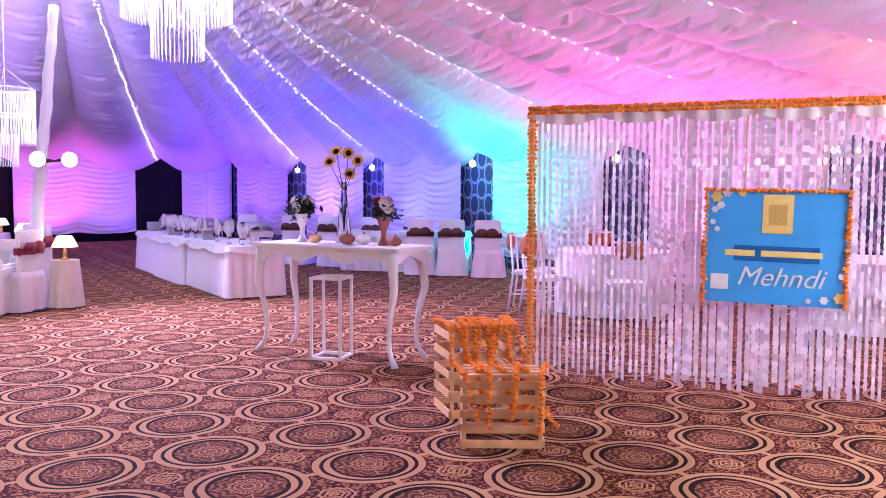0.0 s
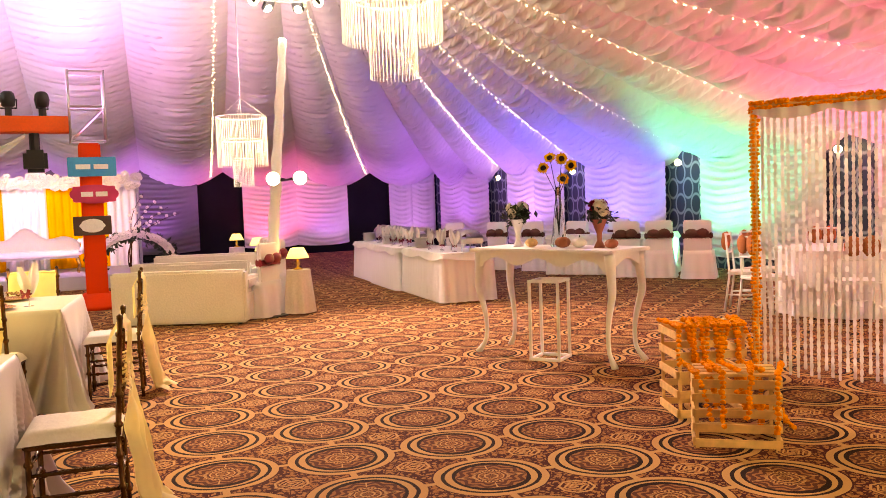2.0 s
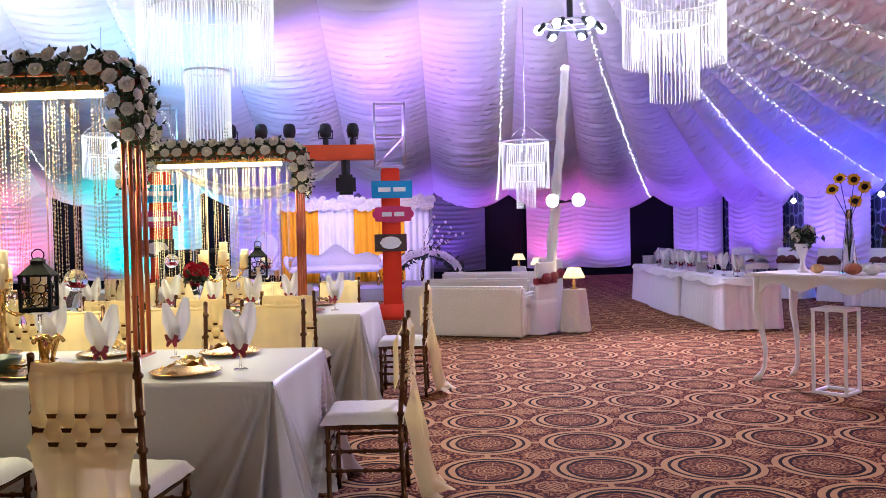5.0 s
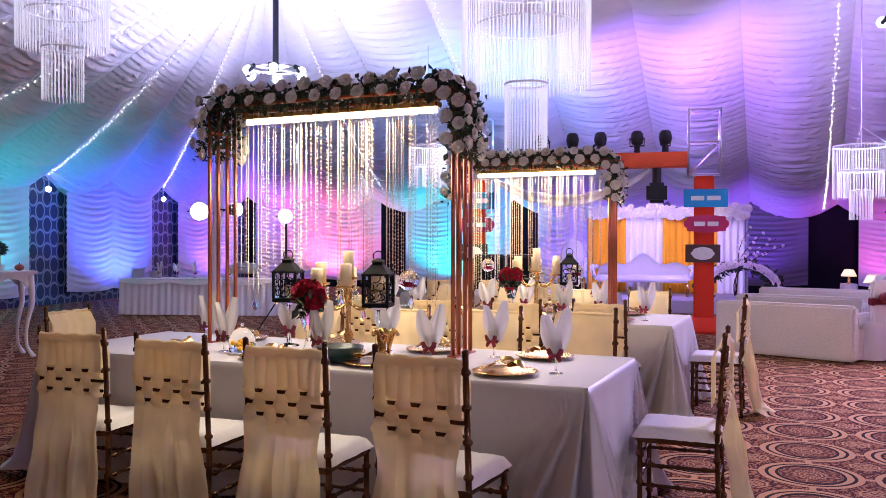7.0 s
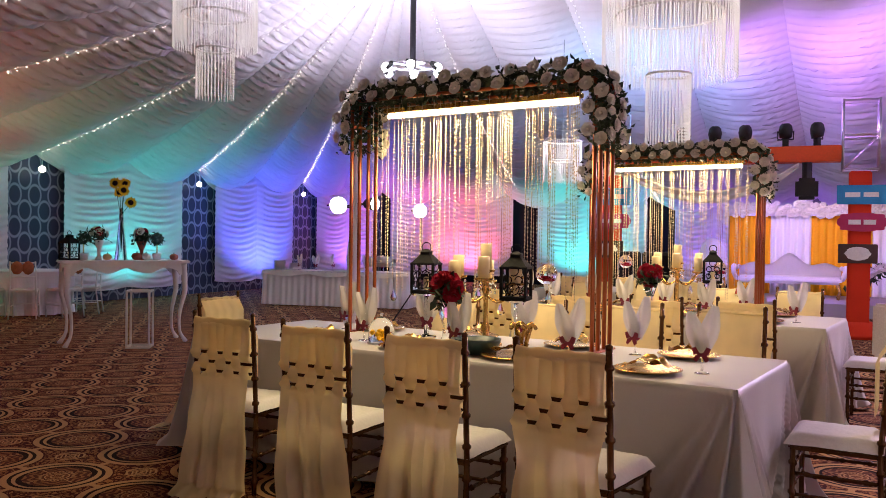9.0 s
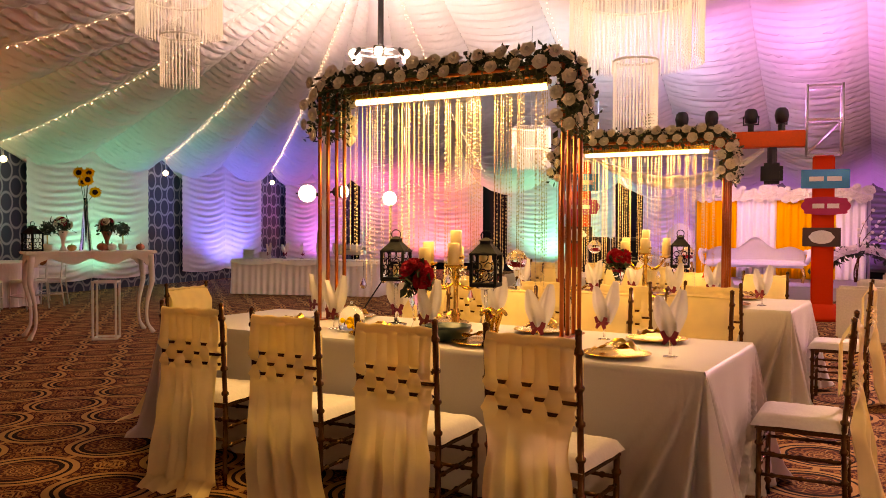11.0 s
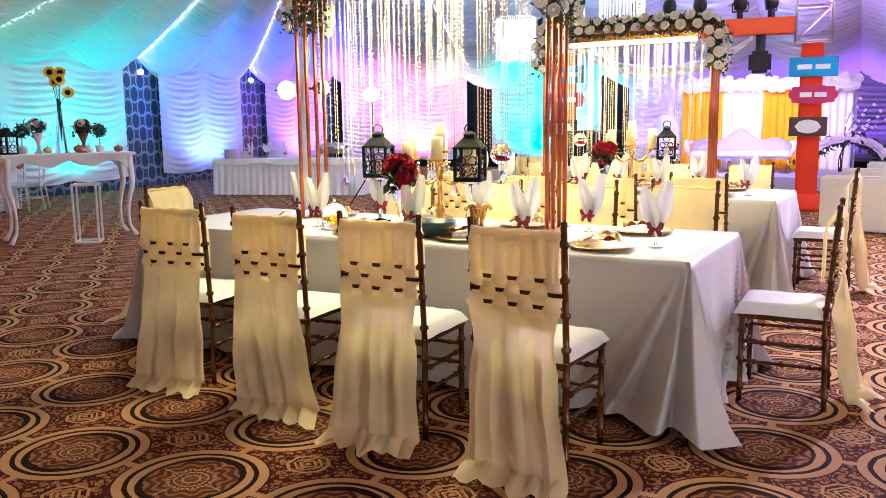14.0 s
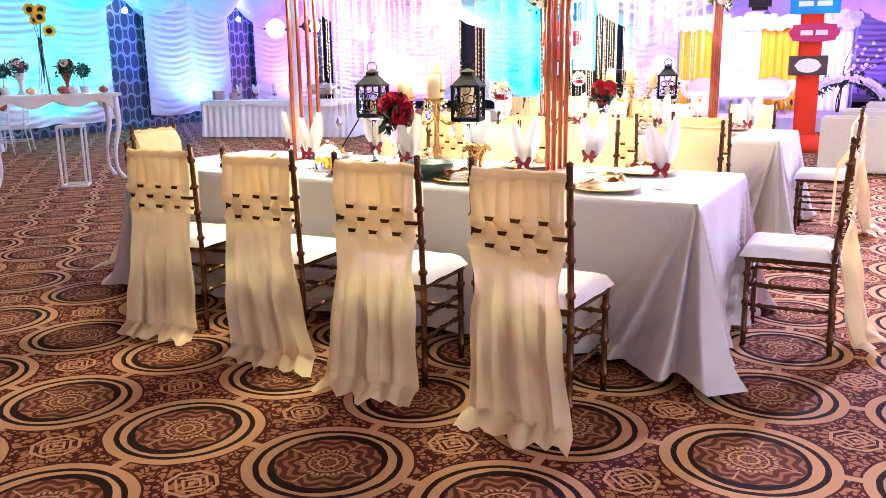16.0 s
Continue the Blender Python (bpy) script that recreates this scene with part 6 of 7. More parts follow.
def wrapped_pole(foot, top, label):
    g = thing("draped_pole", label, "pole", "cloth-wrapped lighting poles")
    foot, top = Vector(foot), Vector(top)
    bm = bmesh.new()
    pts, rad = [], []
    for i in range(60):
        f = i / 59
        pts.append(foot.lerp(top, f) + Vector((0.004 * math.sin(f * 31), 0.004 * math.cos(f * 27), 0)))
        rad.append(0.085 - 0.03 * f + 0.006 * math.sin(f * 60) + 0.03 * max(0, 0.1 - f) * 10)
    tube(bm, pts, rad, 12)
    part("cloth_wrap", bm, WHITE_CLOTH, g, "crumpled white cloth wrap", smooth=True)
    bm = bmesh.new()
    lathe(bm, [(0.25, 0), (0.25, 0.015), (0.05, 0.03), (0.05, 0.06)], 18, foot)
    part("base_plate", bm, BLACK_METAL, g)
    return g


def spot_head(p, aim_at, colour, energy, label="black stage spotlight with a glowing lens", r=0.09, body=BLACK_METAL, lit=True, brace=None, cone=75):
    g = thing("spotlight", label, "spotlight", "stage spotlights")
    bm = bmesh.new()
    lathe(bm, [(r * 0.55, -0.2), (r * 0.8, -0.17), (r, -0.04), (r * 1.01, 0.0), (r * 0.97, 0.0), (r * 0.93, -0.03)], 16)
    shell = part("housing", bm, body, g, smooth=True)
    bm = bmesh.new()
    lathe(bm, [(r * 0.965, -0.008), (r * 0.8, 0.006), (r * 0.01, 0.016)], 16)
    part("lens", bm, LAMP_WHITE if lit else GLASS, shell, "glowing lens" if lit else "dark lens", smooth=True)
    bm = bmesh.new()
    tube(bm, [(-r * 1.2, 0, -0.08), (-r * 1.2, 0, -0.24), (r * 1.2, 0, -0.24), (r * 1.2, 0, -0.08)], 0.011, 6)
    part("yoke", bm, BLACK_METAL, g)
    m = Matrix.Translation(p) @ aim(Vector(aim_at) - Vector(p))
    if brace is not None:
        bm = bmesh.new()
        tube(bm, [(0, 0, -0.24), m.inverted() @ Vector(brace)], 0.014, 6)
        part("arm", bm, BLACK_METAL, g)
    g.matrix_world = m
    if lit and energy:
        d = (Vector(aim_at) - Vector(p)).normalized()
        lamp("spot_beam", "SPOT", Vector(p) + d * 0.06, energy, colour, aim_at, 0.06, cone, 0.9)


PA_FOOT, PA_TOP = (-3.55, 10.35, 0), (-3.42, 11.1, 3.7)
wrapped_pole(PA_FOOT, PA_TOP, "leaning lighting pole wrapped in white cloth")
spot_head((-3.42, 10.35, 1.78), (-2.2, 0.0, 1.7), (0.75, 0.6, 1), 0, brace=(-3.52, 10.62, 1.75))
spot_head((-3.08, 10.42, 1.78), (1.5, 0.0, 1.7), (0.75, 0.6, 1), 0, brace=(-3.5, 10.62, 1.75))
PB = Vector((-10.6, 5.35, 0))
wrapped_pole((PB.x, PB.y, 0), (PB.x + 0.1, PB.y + 0.1, 3.5), "lighting pole wrapped in white cloth")
spot_head((PB.x + 0.1, PB.y - 0.25, 1.82), (0.0, -0.5, 1.4), (0.85, 0.9, 1), 15, r=0.125, brace=(PB.x, PB.y, 1.8))
spot_head((PB.x + 0.35, PB.y + 0.2, 1.85), (6.5, 9.5, 1.6), (0.8, 0.85, 1), 0, brace=(PB.x, PB.y, 1.8))
spot_head((-10.9, 6.75, 1.8), (0.0, -0.4, 1.5), (0.6, 0.8, 1), 0, r=0.11, brace=(-11.1, 6.9, 1.75))
g = thing("lighting_stand", "slim black tripod lighting stand", "stand")
bm = bmesh.new()
tube(bm, [(0, 0, 0.35), (0, 0, 1.78)], 0.018, 8)
part("mast", bm, BLACK_METAL, g)
for k in range(3):
    bm = bmesh.new()
    tube(bm, [(0, 0, 0.7), (0.45 * math.cos(k * 2.094), 0.45 * math.sin(k * 2.094), 0.012)], 0.012, 6)
    part("leg", bm, BLACK_METAL, g)
g.matrix_world = pose(-11.1, 6.9, 0)
for az in (40.2, 42.4):
    g = thing("loudspeaker", "tall black loudspeaker cabinet on the floor", "loudspeaker", "black loudspeakers")
    bm = bmesh.new()
    box(bm, -0.24, 0.24, -0.22, 0.22, 0, 1.22, 0.02)
    part("cabinet", bm, BLACK_METAL, g)
    bm = bmesh.new()
    box(bm, -0.21, 0.21, -0.235, -0.222, 0.05, 1.17, 0.004)
    part("grille", bm, BLACK_CLOTH, g)
    g.matrix_world = Matrix.Translation((-0.1 - 13 * math.sin(radians(az)), -0.45 + 13 * math.cos(radians(az)), 0)) @ Matrix.Rotation(radians(az), 4, "Z")


def cluster(p, top, label="ring of bright floodlights on a hanging pipe"):
    """Floodlights round the foot of a pipe that hangs from the ridge."""
    g = thing("floodlight_cluster", label, "light fitting", "floodlight clusters under the peaks")
    bm = bmesh.new()
    tube(bm, [(0, 0, 0), (0, 0, top - p.z)], 0.045, 10)
    part("pipe", bm, BLACK_METAL, g)
    bm = bmesh.new()
    hoop(bm, 0.36, 0.0, 0.018)
    tube(bm, [(-0.36, 0, 0), (0.36, 0, 0)], 0.014, 6)
    tube(bm, [(0, -0.36, 0), (0, 0.36, 0)], 0.014, 6)
    part("ring", bm, STEEL, g)
    for k in range(6):
        a = k * math.pi / 3 + 0.4
        x, y = 0.4 * math.cos(a), 0.4 * math.sin(a)
        bm = bmesh.new()
        mm = Matrix.Translation((x, y, -0.06)) @ Matrix.Rotation(a, 4, "Z") @ Matrix.Rotation(radians(50), 4, "Y")
        box(bm, -0.08, 0.08, -0.08, 0.08, -0.01, 0.05, 0.01, mm)
        fl = part("floodlight", bm, BLACK_METAL, g)
        bm = bmesh.new()
        ball(bm, (x * 1.12, y * 1.12, -0.07), 0.07, 2)
        part("lit_globe", bm, LAMP_WHITE, fl, "glowing white globe", smooth=True)
    g.matrix_world = Matrix.Translation(p)


CLUSTERS = [Vector((-3.4, 11.3, 4.33)), room(-6.14, 11.12, 4.02)]
for c in CLUSTERS:
    cluster(c, 5.7)

CHAIN = {}


def bead_chain(name, length, r=0.007):
    key = (name, round(length, 2), r)
    if key not in CHAIN:
        bm = bmesh.new()
        z = 0.0
        n = max(3, int(length / 0.03))
        pts, rad = [], []
        for i in range(n):
            pts += [(0, 0, -length * i / n), (0, 0, -length * (i + 0.5) / n)]
            rad += [r * 0.35, r]
        tube(bm, pts, rad, 5)
        me = bpy.data.meshes.new(name)
        bm.to_mesh(me)
        bm.free()
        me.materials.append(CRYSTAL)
        CHAIN[key] = me
    return CHAIN[key]


def chandelier(p, dia, tiers, energy=22.0):
    """p: centre of the lowest ends. tiers: (radius share, length, height of its ring over p)."""
    g = thing("chandelier", "tiered chandelier of glowing white crystal strings", "chandelier", "crystal chandeliers")
    for share, length, z, n in tiers:
        r = dia / 2 * share
        bm = bmesh.new()
        hoop(bm, r, z)
        part("ring", bm, WHITE_PAINT, g)
        n = int(n * 1.7)
        for i in range(n):
            a = i / n * 2 * math.pi
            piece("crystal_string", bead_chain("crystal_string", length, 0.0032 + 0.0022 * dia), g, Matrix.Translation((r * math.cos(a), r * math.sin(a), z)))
    bm = bmesh.new()
    tube(bm, [(0, 0, tiers[0][2]), (0, 0, 5.7 - p[2])], 0.006, 6)
    part("hanging_rod", bm, STEEL, g)
    for k in range(3):
        a = k * 2.094
        bm = bmesh.new()
        r = dia / 2 * tiers[0][0]
        tube(bm, [(r * math.cos(a), r * math.sin(a), tiers[0][2]), (0, 0, tiers[0][2] + 0.3)], 0.003, 4)
        part("brace", bm, WHITE_PAINT, g)
    g.matrix_world = Matrix.Translation(p)
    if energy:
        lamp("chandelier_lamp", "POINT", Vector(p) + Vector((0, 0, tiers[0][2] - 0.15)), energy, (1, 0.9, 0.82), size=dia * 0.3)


def polar(az, dist, z):
    """A place az degrees left of the y axis."""
    return Vector((-0.1 - dist * math.sin(radians(az)), -0.45 + dist * math.cos(radians(az)), z))


chandelier(polar(8.9, 10.0, 2.85), 1.15, ((1.0, 0.75, 1.15, 44), (0.82, 0.5, 0.9, 30), (0.48, 0.85, 0.83, 22)))
chandelier(polar(40.0, 8.0, 2.22), 1.22, ((1.0, 1.0, 1.65, 56), (0.8, 0.6, 1.25, 34), (0.33, 0.72, 0.7, 24)), 20)
chandelier(polar(70.2, 10.0, 2.95), 0.94, ((1.0, 0.9, 1.45, 44), (0.8, 0.4, 0.95, 28), (0.45, 0.58, 0.56, 20)), 6)
chandelier(polar(18.9, 14.0, 1.74), 0.78, ((1.0, 0.8, 1.12, 36), (0.8, 0.4, 0.75, 22), (0.4, 0.45, 0.45, 14)), 25)
chandelier(polar(46.6, 15.0, 2.33), 0.68, ((1.0, 0.72, 0.8, 36), (0.7, 0.4, 0.45, 20)), 25)

# an unseen chandelier added south of the screen, as fill for its front
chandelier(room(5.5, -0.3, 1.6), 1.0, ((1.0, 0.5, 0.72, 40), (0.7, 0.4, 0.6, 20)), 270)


def light_string(p, q, sag, seed, end_bulb=True, run=None):
    """A string of fairy lights from p to q, with a globe hung at its end."""
    rng = random.Random(seed)
    g = thing("string_lights", "string of warm fairy lights under the tent lining", "string lights", "light strings to the eaves")
    p, q = Vector(p), Vector(q)
    n = int((p - q).length / 0.14)
    pts = []
    bulbs = bmesh.new()
    for i in range(n + 1):
        f = i / n
        c = (run(f) if run else p.lerp(q, f)) - Vector((0, 0, sag * 4 * f * (1 - f)))
        pts.append(c)
        for k in range(2):
            o = Vector((rng.gauss(0, 0.016), rng.gauss(0, 0.016), rng.gauss(-0.012, 0.012)))
            v = [bulbs.verts.new(c + o + Vector(d) * 0.0105) for d in ((1, 0, 0), (0, 1, 0), (-1, 0, 0), (0, -1, 0), (0, 0, 1), (0, 0, -1))]
            for j in range(4):
                bulbs.faces.new((v[j], v[(j + 1) % 4], v[4]))
                bulbs.faces.new((v[(j + 1) % 4], v[j], v[5]))
    bm = bmesh.new()
    tube(bm, pts, 0.004, 4)
    part("cable", bm, WHITE_PAINT, g)
    b = part("fairy_light_run", bulbs, FAIRY, g, "warm white bulbs")
    b["kind"] = "stuff"
    if end_bulb:
        bm = bmesh.new()
        tube(bm, [q, q - Vector((0, 0, 0.28))], 0.005, 4)
        dc = part("drop_cable", bm, WHITE_PAINT, g)
        bm = bmesh.new()
        ball(bm, q - Vector((0, 0, 0.34)), 0.065, 2)
        part("globe_bulb", bm, BULB, dc, "glowing round bulb", smooth=True)
    return g


k = 0
for b in E_PIERS:
    light_string(roof(WALL_E, b, 0.1, 0.1), roof(WALL_E, b, 0.965, 0.07), 0.0, k, True, lambda f, b=b: roof(WALL_E, b, 0.1 + 0.865 * f, 0.07))
    k += 1
for b in W_PIERS:
    light_string(roof(WALL_W, b, 0.1, 0.1), roof(WALL_W, b, 0.965, 0.07), 0.0, k, True, lambda f, b=b: roof(WALL_W, b, 0.1 + 0.865 * f, 0.07))
    k += 1
light_string(roof(8.3, WALL_N, 0.1, 0.3), roof(8.3, WALL_N, 0.97, 0.1), 0.2, k, False)
light_string(roof(3.6, WALL_N, 0.1, 0.3), roof(3.6, WALL_N, 0.97, 0.2), 0.5, k + 1, False)
light_string(roof(-4.6, WALL_N, 0.1, 0.3), roof(-4.6, WALL_N, 0.97, 0.2), 0.4, k + 2, False)
light_string(roof(-8.7, WALL_N, 0.1, 0.3), roof(-8.7, WALL_N, 0.97, 0.2), 0.3, k + 3, False)
light_string(roof(-11.0, WALL_S, 0.1, 0.3), roof(-11.0, WALL_S, 0.97, 0.2), 0.2, k + 4, True)

# ---- stage and its gate ----
TW_R = Vector((-6.58, 11.65, 0))
TW_L = TW_R - RN * 3.68


def board(parent, name, w, h, x, z, m, shape, label):
    bm = bmesh.new()
    if shape == "scroll":
        n = 48
        ring = []
        for i in range(n):
            a = i / n * 2 * math.pi
            k = 1 + 0.05 * math.cos(8 * a)
            ring.append((x + w / 2 * k * math.copysign(abs(math.cos(a)) ** 0.5, math.cos(a)), z + h / 2 * k * math.copysign(abs(math.sin(a)) ** 0.6, math.sin(a))))
        f = [bm.verts.new((px, -0.2, pz)) for px, pz in ring]
        b = [bm.verts.new((px, -0.175, pz)) for px, pz in ring]
        bm.faces.new(f)
        bm.faces.new(b[::-1])
        for i in range(n):
            bm.faces.new((f[i], b[i], b[(i + 1) % n], f[(i + 1) % n]))
    else:
        box(bm, x - w / 2, x + w / 2, -0.2, -0.175, z - h / 2, z + h / 2, 0.006)
    return part(name, bm, m, parent, label)


def tower(p, signs):
    g = thing("stage_tower", "red cloth column with sign boards and a steel frame", "column", "columns of the stage gate")
    bm = bmesh.new()
    box(bm, -0.15, 0.15, -0.15, 0.15, 0.1, 2.45, 0.02)
    part("column", bm, RED_CLOTH, g)
    bm = bmesh.new()
    lathe(bm, [(0.34, 0), (0.33, 0.06), (0.24, 0.18), (0.19, 0.24)], 20)
    part("foot_cloth", bm, RED_CLOTH, g, "gathered red cloth round the foot", smooth=True)
    for sx in (-1, 1):
        for sy in (-1, 1):
            bm = bmesh.new()
            tube(bm, [(sx * 0.24, sy * 0.2, 2.46), (sx * 0.24, sy * 0.2, 3.5)], 0.018, 7)
            part("frame_tube", bm, STEEL, g, smooth=True)
    for z in (2.47, 2.98, 3.48):
        for s in (-1, 1):
            bm = bmesh.new()
            tube(bm, [(-0.24, s * 0.2, z), (0.24, s * 0.2, z)], 0.014, 6)
            part("frame_tube", bm, STEEL, g)
            bm = bmesh.new()
            tube(bm, [(s * 0.24, -0.2, z), (s * 0.24, 0.2, z)], 0.014, 6)
            part("frame_tube", bm, STEEL, g)
    for s in (-1, 1):
        bm = bmesh.new()
        tube(bm, [(-0.24, s * 0.2, 2.48), (0.24, s * 0.2, 2.97)], 0.01, 6)
        part("frame_brace", bm, STEEL, g)
    if signs:
        b = board(g, "sign_board", 0.66, 0.28, 0.02, 2.1, mat("sky_blue_board", (0.02, 0.3, 0.6), 0.5), "plain", "sky blue board")
        b2 = board(g, "sign_board", 0.64, 0.26, 0.03, 1.7, PINK_SIGN, "scroll", "maroon scroll-edged board")
        b3 = board(g, "sign_board", 0.52, 0.28, -0.02, 1.24, BROWN_SIGN, "plain", "dark brown board with a white oval")
        for bb, x, z, w in ((b, 0.02, 2.1, 0.44), (b2, 0.03, 1.7, 0.36)):
            for x0, x1 in ((-0.5, -0.05), (0.05, 0.5)):
                bm = bmesh.new()
                box(bm, x + w * x0, x + w * x1, -0.206, -0.202, z - 0.035, z + 0.035, 0.0)
                part("text_bar", bm, WHITE_INK, bb, "bar of white writing")
        bm = bmesh.new()
        n = 28
        bm.faces.new([bm.verts.new((-0.02 + 0.17 * math.cos(i / n * 6.2832) * (1 + 0.06 * math.cos(i * 1.8)), -0.204, 1.24 + 0.1 * math.sin(i / n * 6.2832))) for i in range(n)])
        part("white_oval", bm, WHITE_INK, b3, "white oval panel")
    g.matrix_world = Matrix.Translation(p) @ Matrix.Rotation(RA, 4, "Z")


tower(TW_R, True)
tower(TW_L, True)
g = thing("stage_beam", "orange-red cloth beam across the stage gate", "beam")
bm = bmesh.new()
box(bm, 0.24, 3.44, -0.14, 0.14, 2.6, 2.84, 0.02)
part("beam", bm, ORANGE_CLOTH, g)
bm = bmesh.new()
box(bm, 2.8, 3.12, -0.16, 0.16, 2.04, 2.36, 0.05)
part("hanging_spot", bm, BLACK_METAL, g, "black stage light hung under the beam")
bm = bmesh.new()
tube(bm, [(2.96, 0, 2.35), (2.96, 0, 2.61)], 0.07, 8)
part("bracket", bm, BLACK_METAL, g)
g.matrix_world = Matrix.Translation(TW_L) @ Matrix.Rotation(RA, 4, "Z")
for k, s in enumerate((1.13, 1.62, 2.07, 2.65, 3.09)):
    p = TW_L + RN * s + Vector((0, 0, 3.086))
    g = thing("moving_head", "black moving-head stage light on the beam", "spotlight", "moving heads on the beam")
    bm = bmesh.new()
    lathe(bm, [(0.05, -0.15), (0.11, -0.12), (0.13, 0.0), (0.11, 0.1), (0.07, 0.14), (0.01, 0.142)], 14)
    part("head", bm, BLACK_METAL, g, smooth=True)
    bm = bmesh.new()
    box(bm, -0.05, 0.05, -0.05, 0.05, -0.3065, -0.15, 0.01)
    part("base", bm, BLACK_METAL, g)
    bm = bmesh.new()
    tube(bm, [(-0.14, 0, 0), (-0.14, 0, -0.16), (0.14, 0, -0.16), (0.14, 0, 0)], 0.016, 6)
    part("yoke", bm, BLACK_METAL, g)
    g.matrix_world = Matrix.Translation(p) @ Matrix.Rotation(RA + k, 4, "Z") @ Matrix.Scale(0.8, 4)

ST = Vector((-8.7, 17.5, 0))
ST_ROT = 30.0
STM = Matrix.Translation(ST) @ Matrix.Rotation(radians(ST_ROT), 4, "Z")
bm = bmesh.new()
box(bm, -4.6, 0.4, -2.6, 0.5, 0, 0.25, 0.01)
ob = part("stage_floor", bm, mat("stage_carpet", (0.5, 0.48, 0.52), 0.8, grain=80))
ob.matrix_world = STM
tagged(ob, "low pale stage platform washed with coloured light", "stage", kind="structure")
g = thing("stage_backdrop", "yellow and white curtain backdrop under a flower valance", "backdrop")
x = 0.0
seq = (("w", 0.6), ("y", 1.19), ("w", 0.83), ("y", 0.86))
for kind, w in seq:
    bm = bmesh.new()

    def hang(u, v, x=x, w=w):
        return x - u * w, 0.05 * math.sin((x - u * w) * 42) + 0.02 * math.sin((x - u * w) * 17), 0.26 + v * 1.9
    sheet(bm, 40, 2, hang)
    part("yellow_curtain" if kind == "y" else "white_curtain", bm, YELLOW_CLOTH if kind == "y" else WHITE_CLOTH, g, "gathered yellow curtain" if kind == "y" else "gathered white curtain", smooth=True)
    x -= w
for px in (0.05, -3.5):
    bm = bmesh.new()
    tube(bm, [(px, 0.1, 0.25), (px, 0.1, 2.2)], 0.03, 8)
    part("backdrop_post", bm, STEEL, g)
bm = bmesh.new()
box(bm, -3.55, 0.1, -0.16, 0.12, 1.98, 2.2, 0.02)
part("valance", bm, WHITE_CLOTH, g)
rng = random.Random(12)
for i in range(110):
    d = Vector((rng.uniform(-0.3, 0.3), -1, rng.uniform(-0.2, 0.8))).normalized()
    piece("bloom", ROSES[i % 4], g, Matrix.Translation((0.08 - 3.6 * i / 109, -0.19, 2.06 + rng.uniform(-0.09, 0.18))) @ aim(d, rng.random() * 6) @ Matrix.Scale(rng.uniform(1.0, 1.6), 4))
g.matrix_world = STM

g = thing("stage_sofa", "ornate cream camel-back settee on the stage", "sofa")
CREAM_VELVET = mat("pale_velvet", (0.62, 0.6, 0.62), 0.6, grain=60, sheen=0.5)
bm = bmesh.new()


def camel(u, v):
    x = (u - 0.5) * 2.0
    hump = 0.62 + 0.2 * math.exp(-(x / 0.35) ** 2) + 0.1 * math.cos(x * 4.5) ** 2
    return x, 0.1 * v + 0.05 * math.sin(v * 3.1), 0.4 + (hump - 0.4) * v


sheet(bm, 40, 6, camel)
bmesh.ops.solidify(bm, geom=list(bm.faces), thickness=0.09)
part("backrest", bm, CREAM_VELVET, g, smooth=True)
bm = bmesh.new()
box(bm, -1.0, 1.0, -0.62, 0.02, 0.3, 0.45, 0.05)
part("seat", bm, CREAM_VELVET, g)
for s in (-1, 1):
    bm = bmesh.new()
    tube(bm, [(s * 1.0, 0.0, 0.62), (s * 1.04, -0.2, 0.6), (s * 1.06, -0.45, 0.64), (s * 1.06, -0.58, 0.58), (s * 1.04, -0.56, 0.48), (s * 1.0, -0.5, 0.4)], 0.05, 8)
    part("scroll_arm", bm, CREAM_VELVET, g, smooth=True)
    for y in (-0.55, 0.0):
        bm = bmesh.new()
        tube(bm, [(s * 0.92, y, 0.3), (s * 0.97, y, 0.15), (s * 0.93, y, 0.0)], [0.04, 0.022, 0.03], 7)
        part("leg", bm, GILT, g, smooth=True)
g.matrix_world = STM @ pose(-2.2, -0.9, 0.254)
for x in (-0.2,):
    rng = random.Random(int(x * 10))
    g = thing("stage_flowers", "arched bank of white flowers and leaves beside the settee", "flowers", "flower banks on the stage")
    bm = bmesh.new()
    pts = [Vector((0.75 * math.cos(a), rng.gauss(0, 0.1), 0.62 * math.sin(a))) + Vector((rng.gauss(0, 0.08), 0, abs(rng.gauss(0, 0.07)))) for a in [rng.uniform(0, math.pi) for _ in range(500)]]
    leaves(bm, pts, 0.13, rng)
    part("leaves", bm, LEAF, g, "dark green leaves")
    for i in range(40):
        a = rng.uniform(0, math.pi)
        piece("bloom", ROSES[i % 4], g, Matrix.Translation((0.78 * math.cos(a), -0.15, 0.05 + 0.66 * math.sin(a))) @ aim((0, -1, 0.4), i) @ Matrix.Scale(1.4, 4))
    g.matrix_world = STM @ pose(x, -1.3, 0.25)

# cloth swag under the beam of the stage gate
g = thing("beam_swag", "sheer white cloth swag hung under the stage beam", "drape")
bm = bmesh.new()


def swag(u, v):
    x = 0.2 + 2.65 * u
    hang = 4 * u * (1 - u)
    return x, -0.17 - 0.02 * math.sin(v * 9) - 0.05 * hang, 2.58 - 0.4 * hang - v * (0.07 + 0.13 * hang) + 0.01 * math.sin(u * 40 + v * 6)


sheet(bm, 60, 10, swag)
part("swag_cloth", bm, LINEN, g, smooth=True)
g.matrix_world = Matrix.Translation(TW_L) @ Matrix.Rotation(RA, 4, "Z")

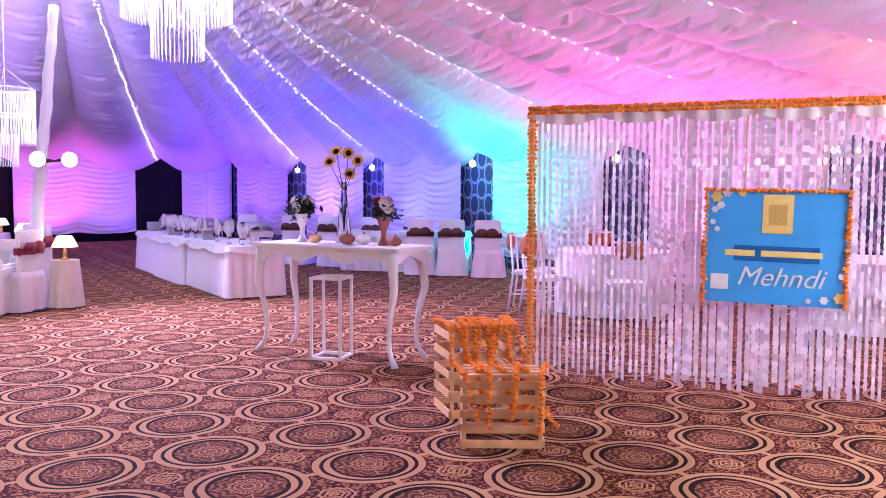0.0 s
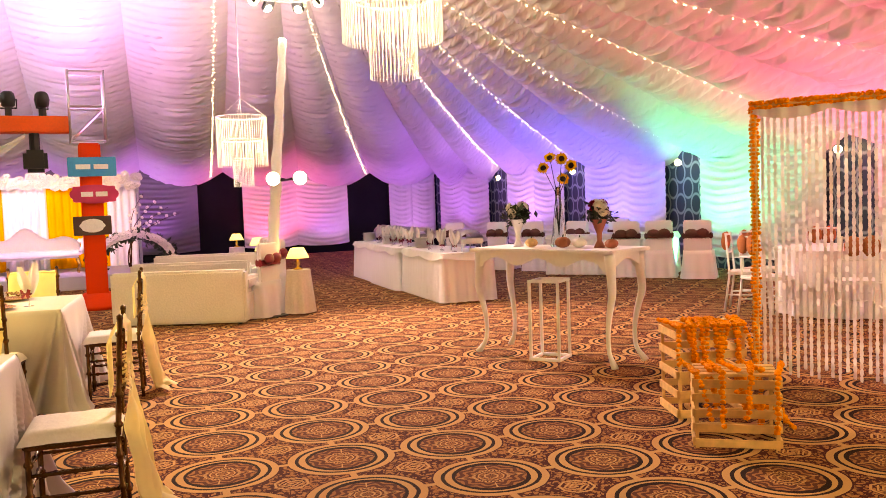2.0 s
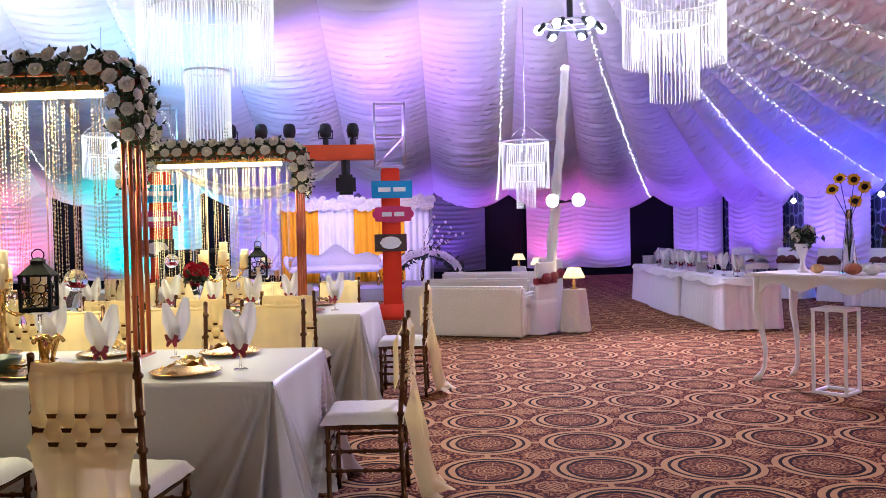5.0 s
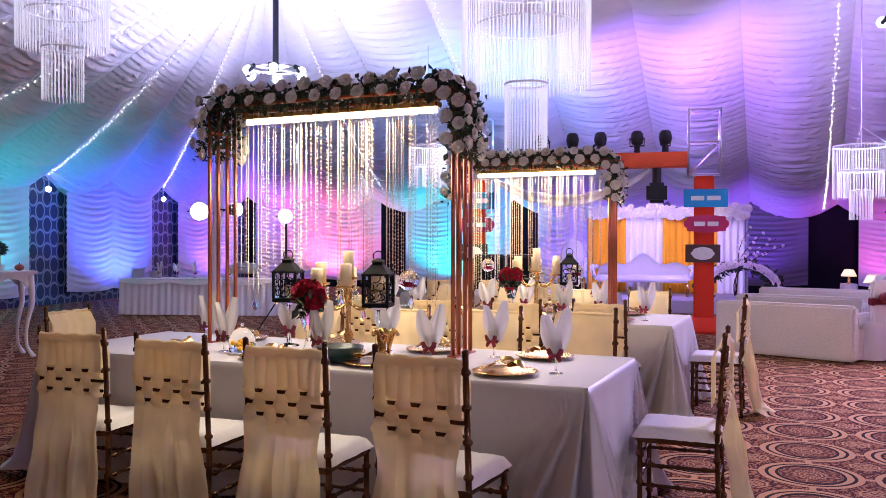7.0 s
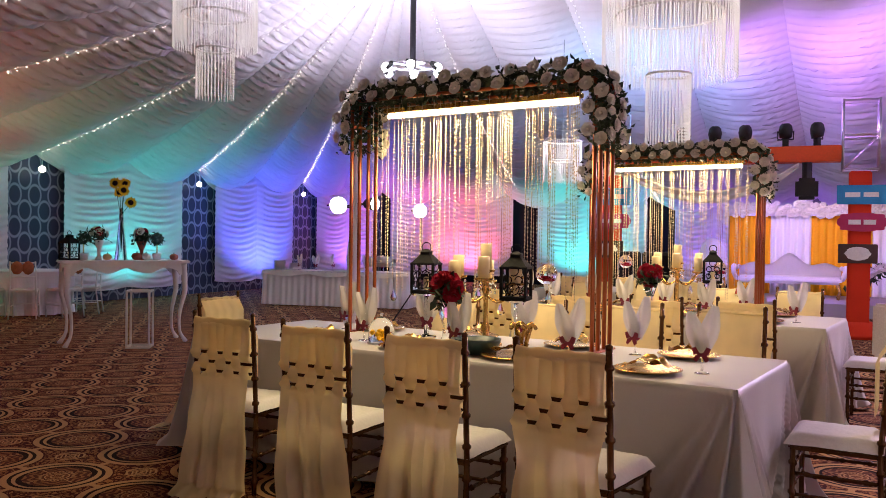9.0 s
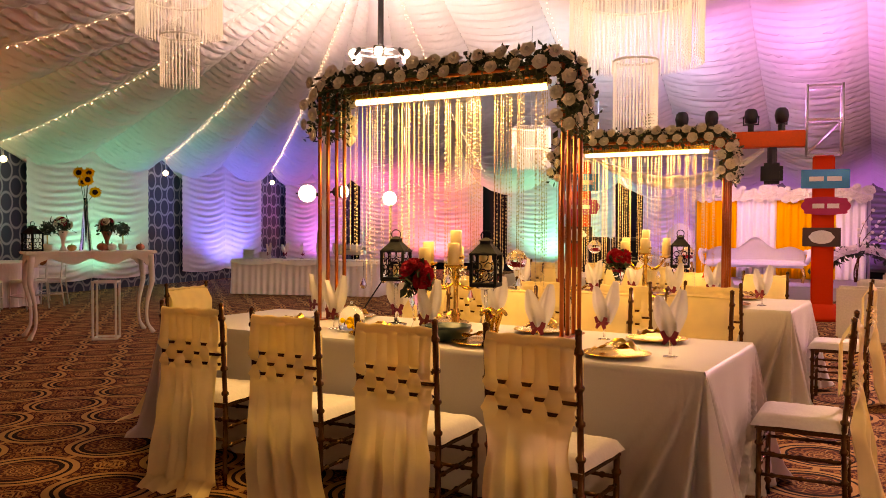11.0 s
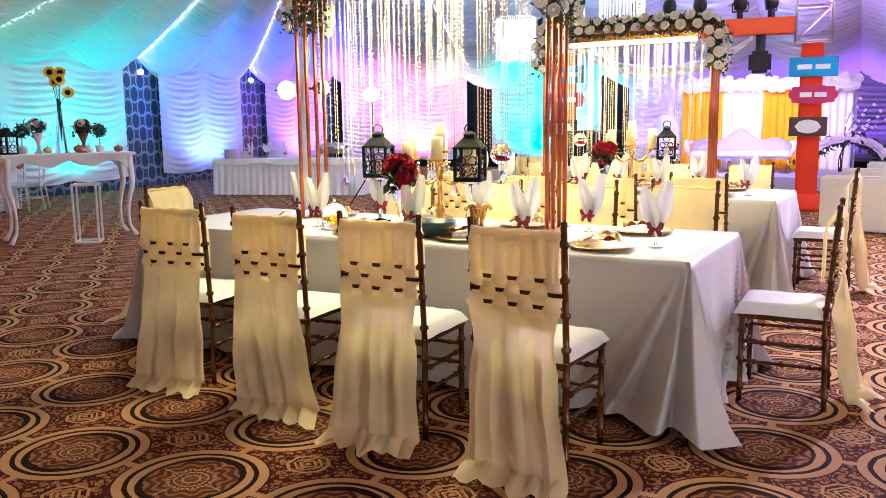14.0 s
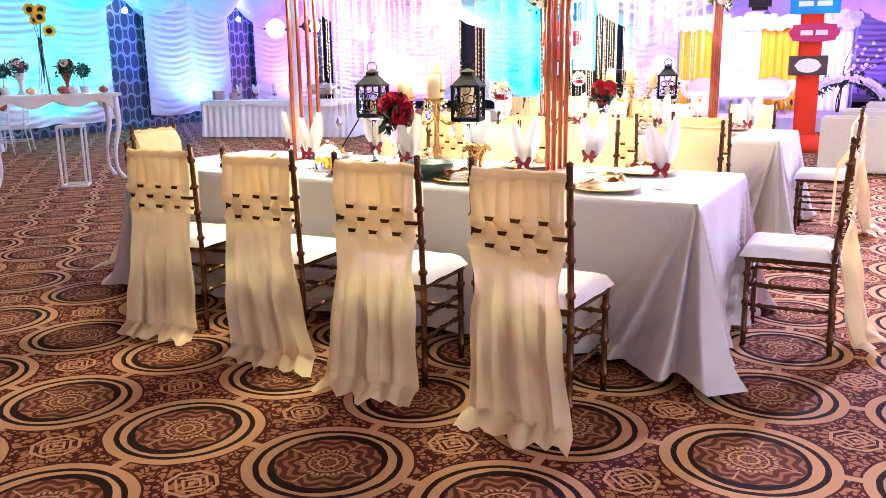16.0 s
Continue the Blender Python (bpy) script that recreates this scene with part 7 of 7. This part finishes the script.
# throne chair beside the settee
g = thing("throne_chair", "ornate pale oval-backed chair on the stage", "chair")
bm = bmesh.new()
lathe(bm, [(0.02, -0.03), (0.24, -0.03), (0.28, 0.0), (0.24, 0.03), (0.02, 0.04)], 28)
bmesh.ops.transform(bm, matrix=Matrix.Translation((0, 0.02, 0.86)) @ Matrix.Rotation(radians(90), 4, "X") @ Matrix.Diagonal((1, 1.3, 1, 1)), verts=bm.verts)
part("backrest", bm, CREAM_VELVET, g, smooth=True)
bm = bmesh.new()
box(bm, -0.28, 0.28, -0.52, 0.04, 0.36, 0.48, 0.04)
part("seat", bm, CREAM_VELVET, g)
for sx in (-1, 1):
    bm = bmesh.new()
    tube(bm, [(sx * 0.27, 0.0, 0.72), (sx * 0.31, -0.2, 0.68), (sx * 0.31, -0.42, 0.69), (sx * 0.29, -0.44, 0.46)], 0.028, 7)
    part("arm", bm, CREAM_VELVET, g, smooth=True)
    for y in (-0.47, 0.0):
        bm = bmesh.new()
        tube(bm, [(sx * 0.24, y, 0.37), (sx * 0.27, y, 0.2), (sx * 0.24, y, 0.0)], [0.034, 0.02, 0.026], 7)
        part("leg", bm, GILT, g, smooth=True)
g.matrix_world = STM @ pose(-3.75, -0.9, 0.252)

# blossom branch at the end of the stage
rng = random.Random(44)
g = thing("blossom_branch", "bare arching branches dotted with white blossom", "branches")
for k in range(4):
    lean = 0.25 + 0.2 * k
    pts = [Vector((lean * f * f * 1.3 + 0.04 * math.sin(f * 7 + k), 0.06 * k - 0.1, 1.75 * f - 0.55 * f * f * lean * 1.4)) for f in [i / 14 for i in range(15)]]
    bm = bmesh.new()
    tube(bm, pts, [0.016 - 0.012 * i / 14 for i in range(15)], 6)
    part("branch", bm, GOLD, g, smooth=True)
    for i in range(9):
        q = pts[5 + i] + Vector((rng.uniform(-0.06, 0.06), rng.uniform(-0.05, 0.05), rng.uniform(-0.05, 0.05)))
        piece("blossom", ROSES[i % 4], g, Matrix.Translation(q) @ aim((rng.uniform(-1, 1), -1, rng.uniform(-0.5, 1)), i) @ Matrix.Scale(0.6, 4))
g.matrix_world = STM @ pose(-0.25, -0.5, 0.25)
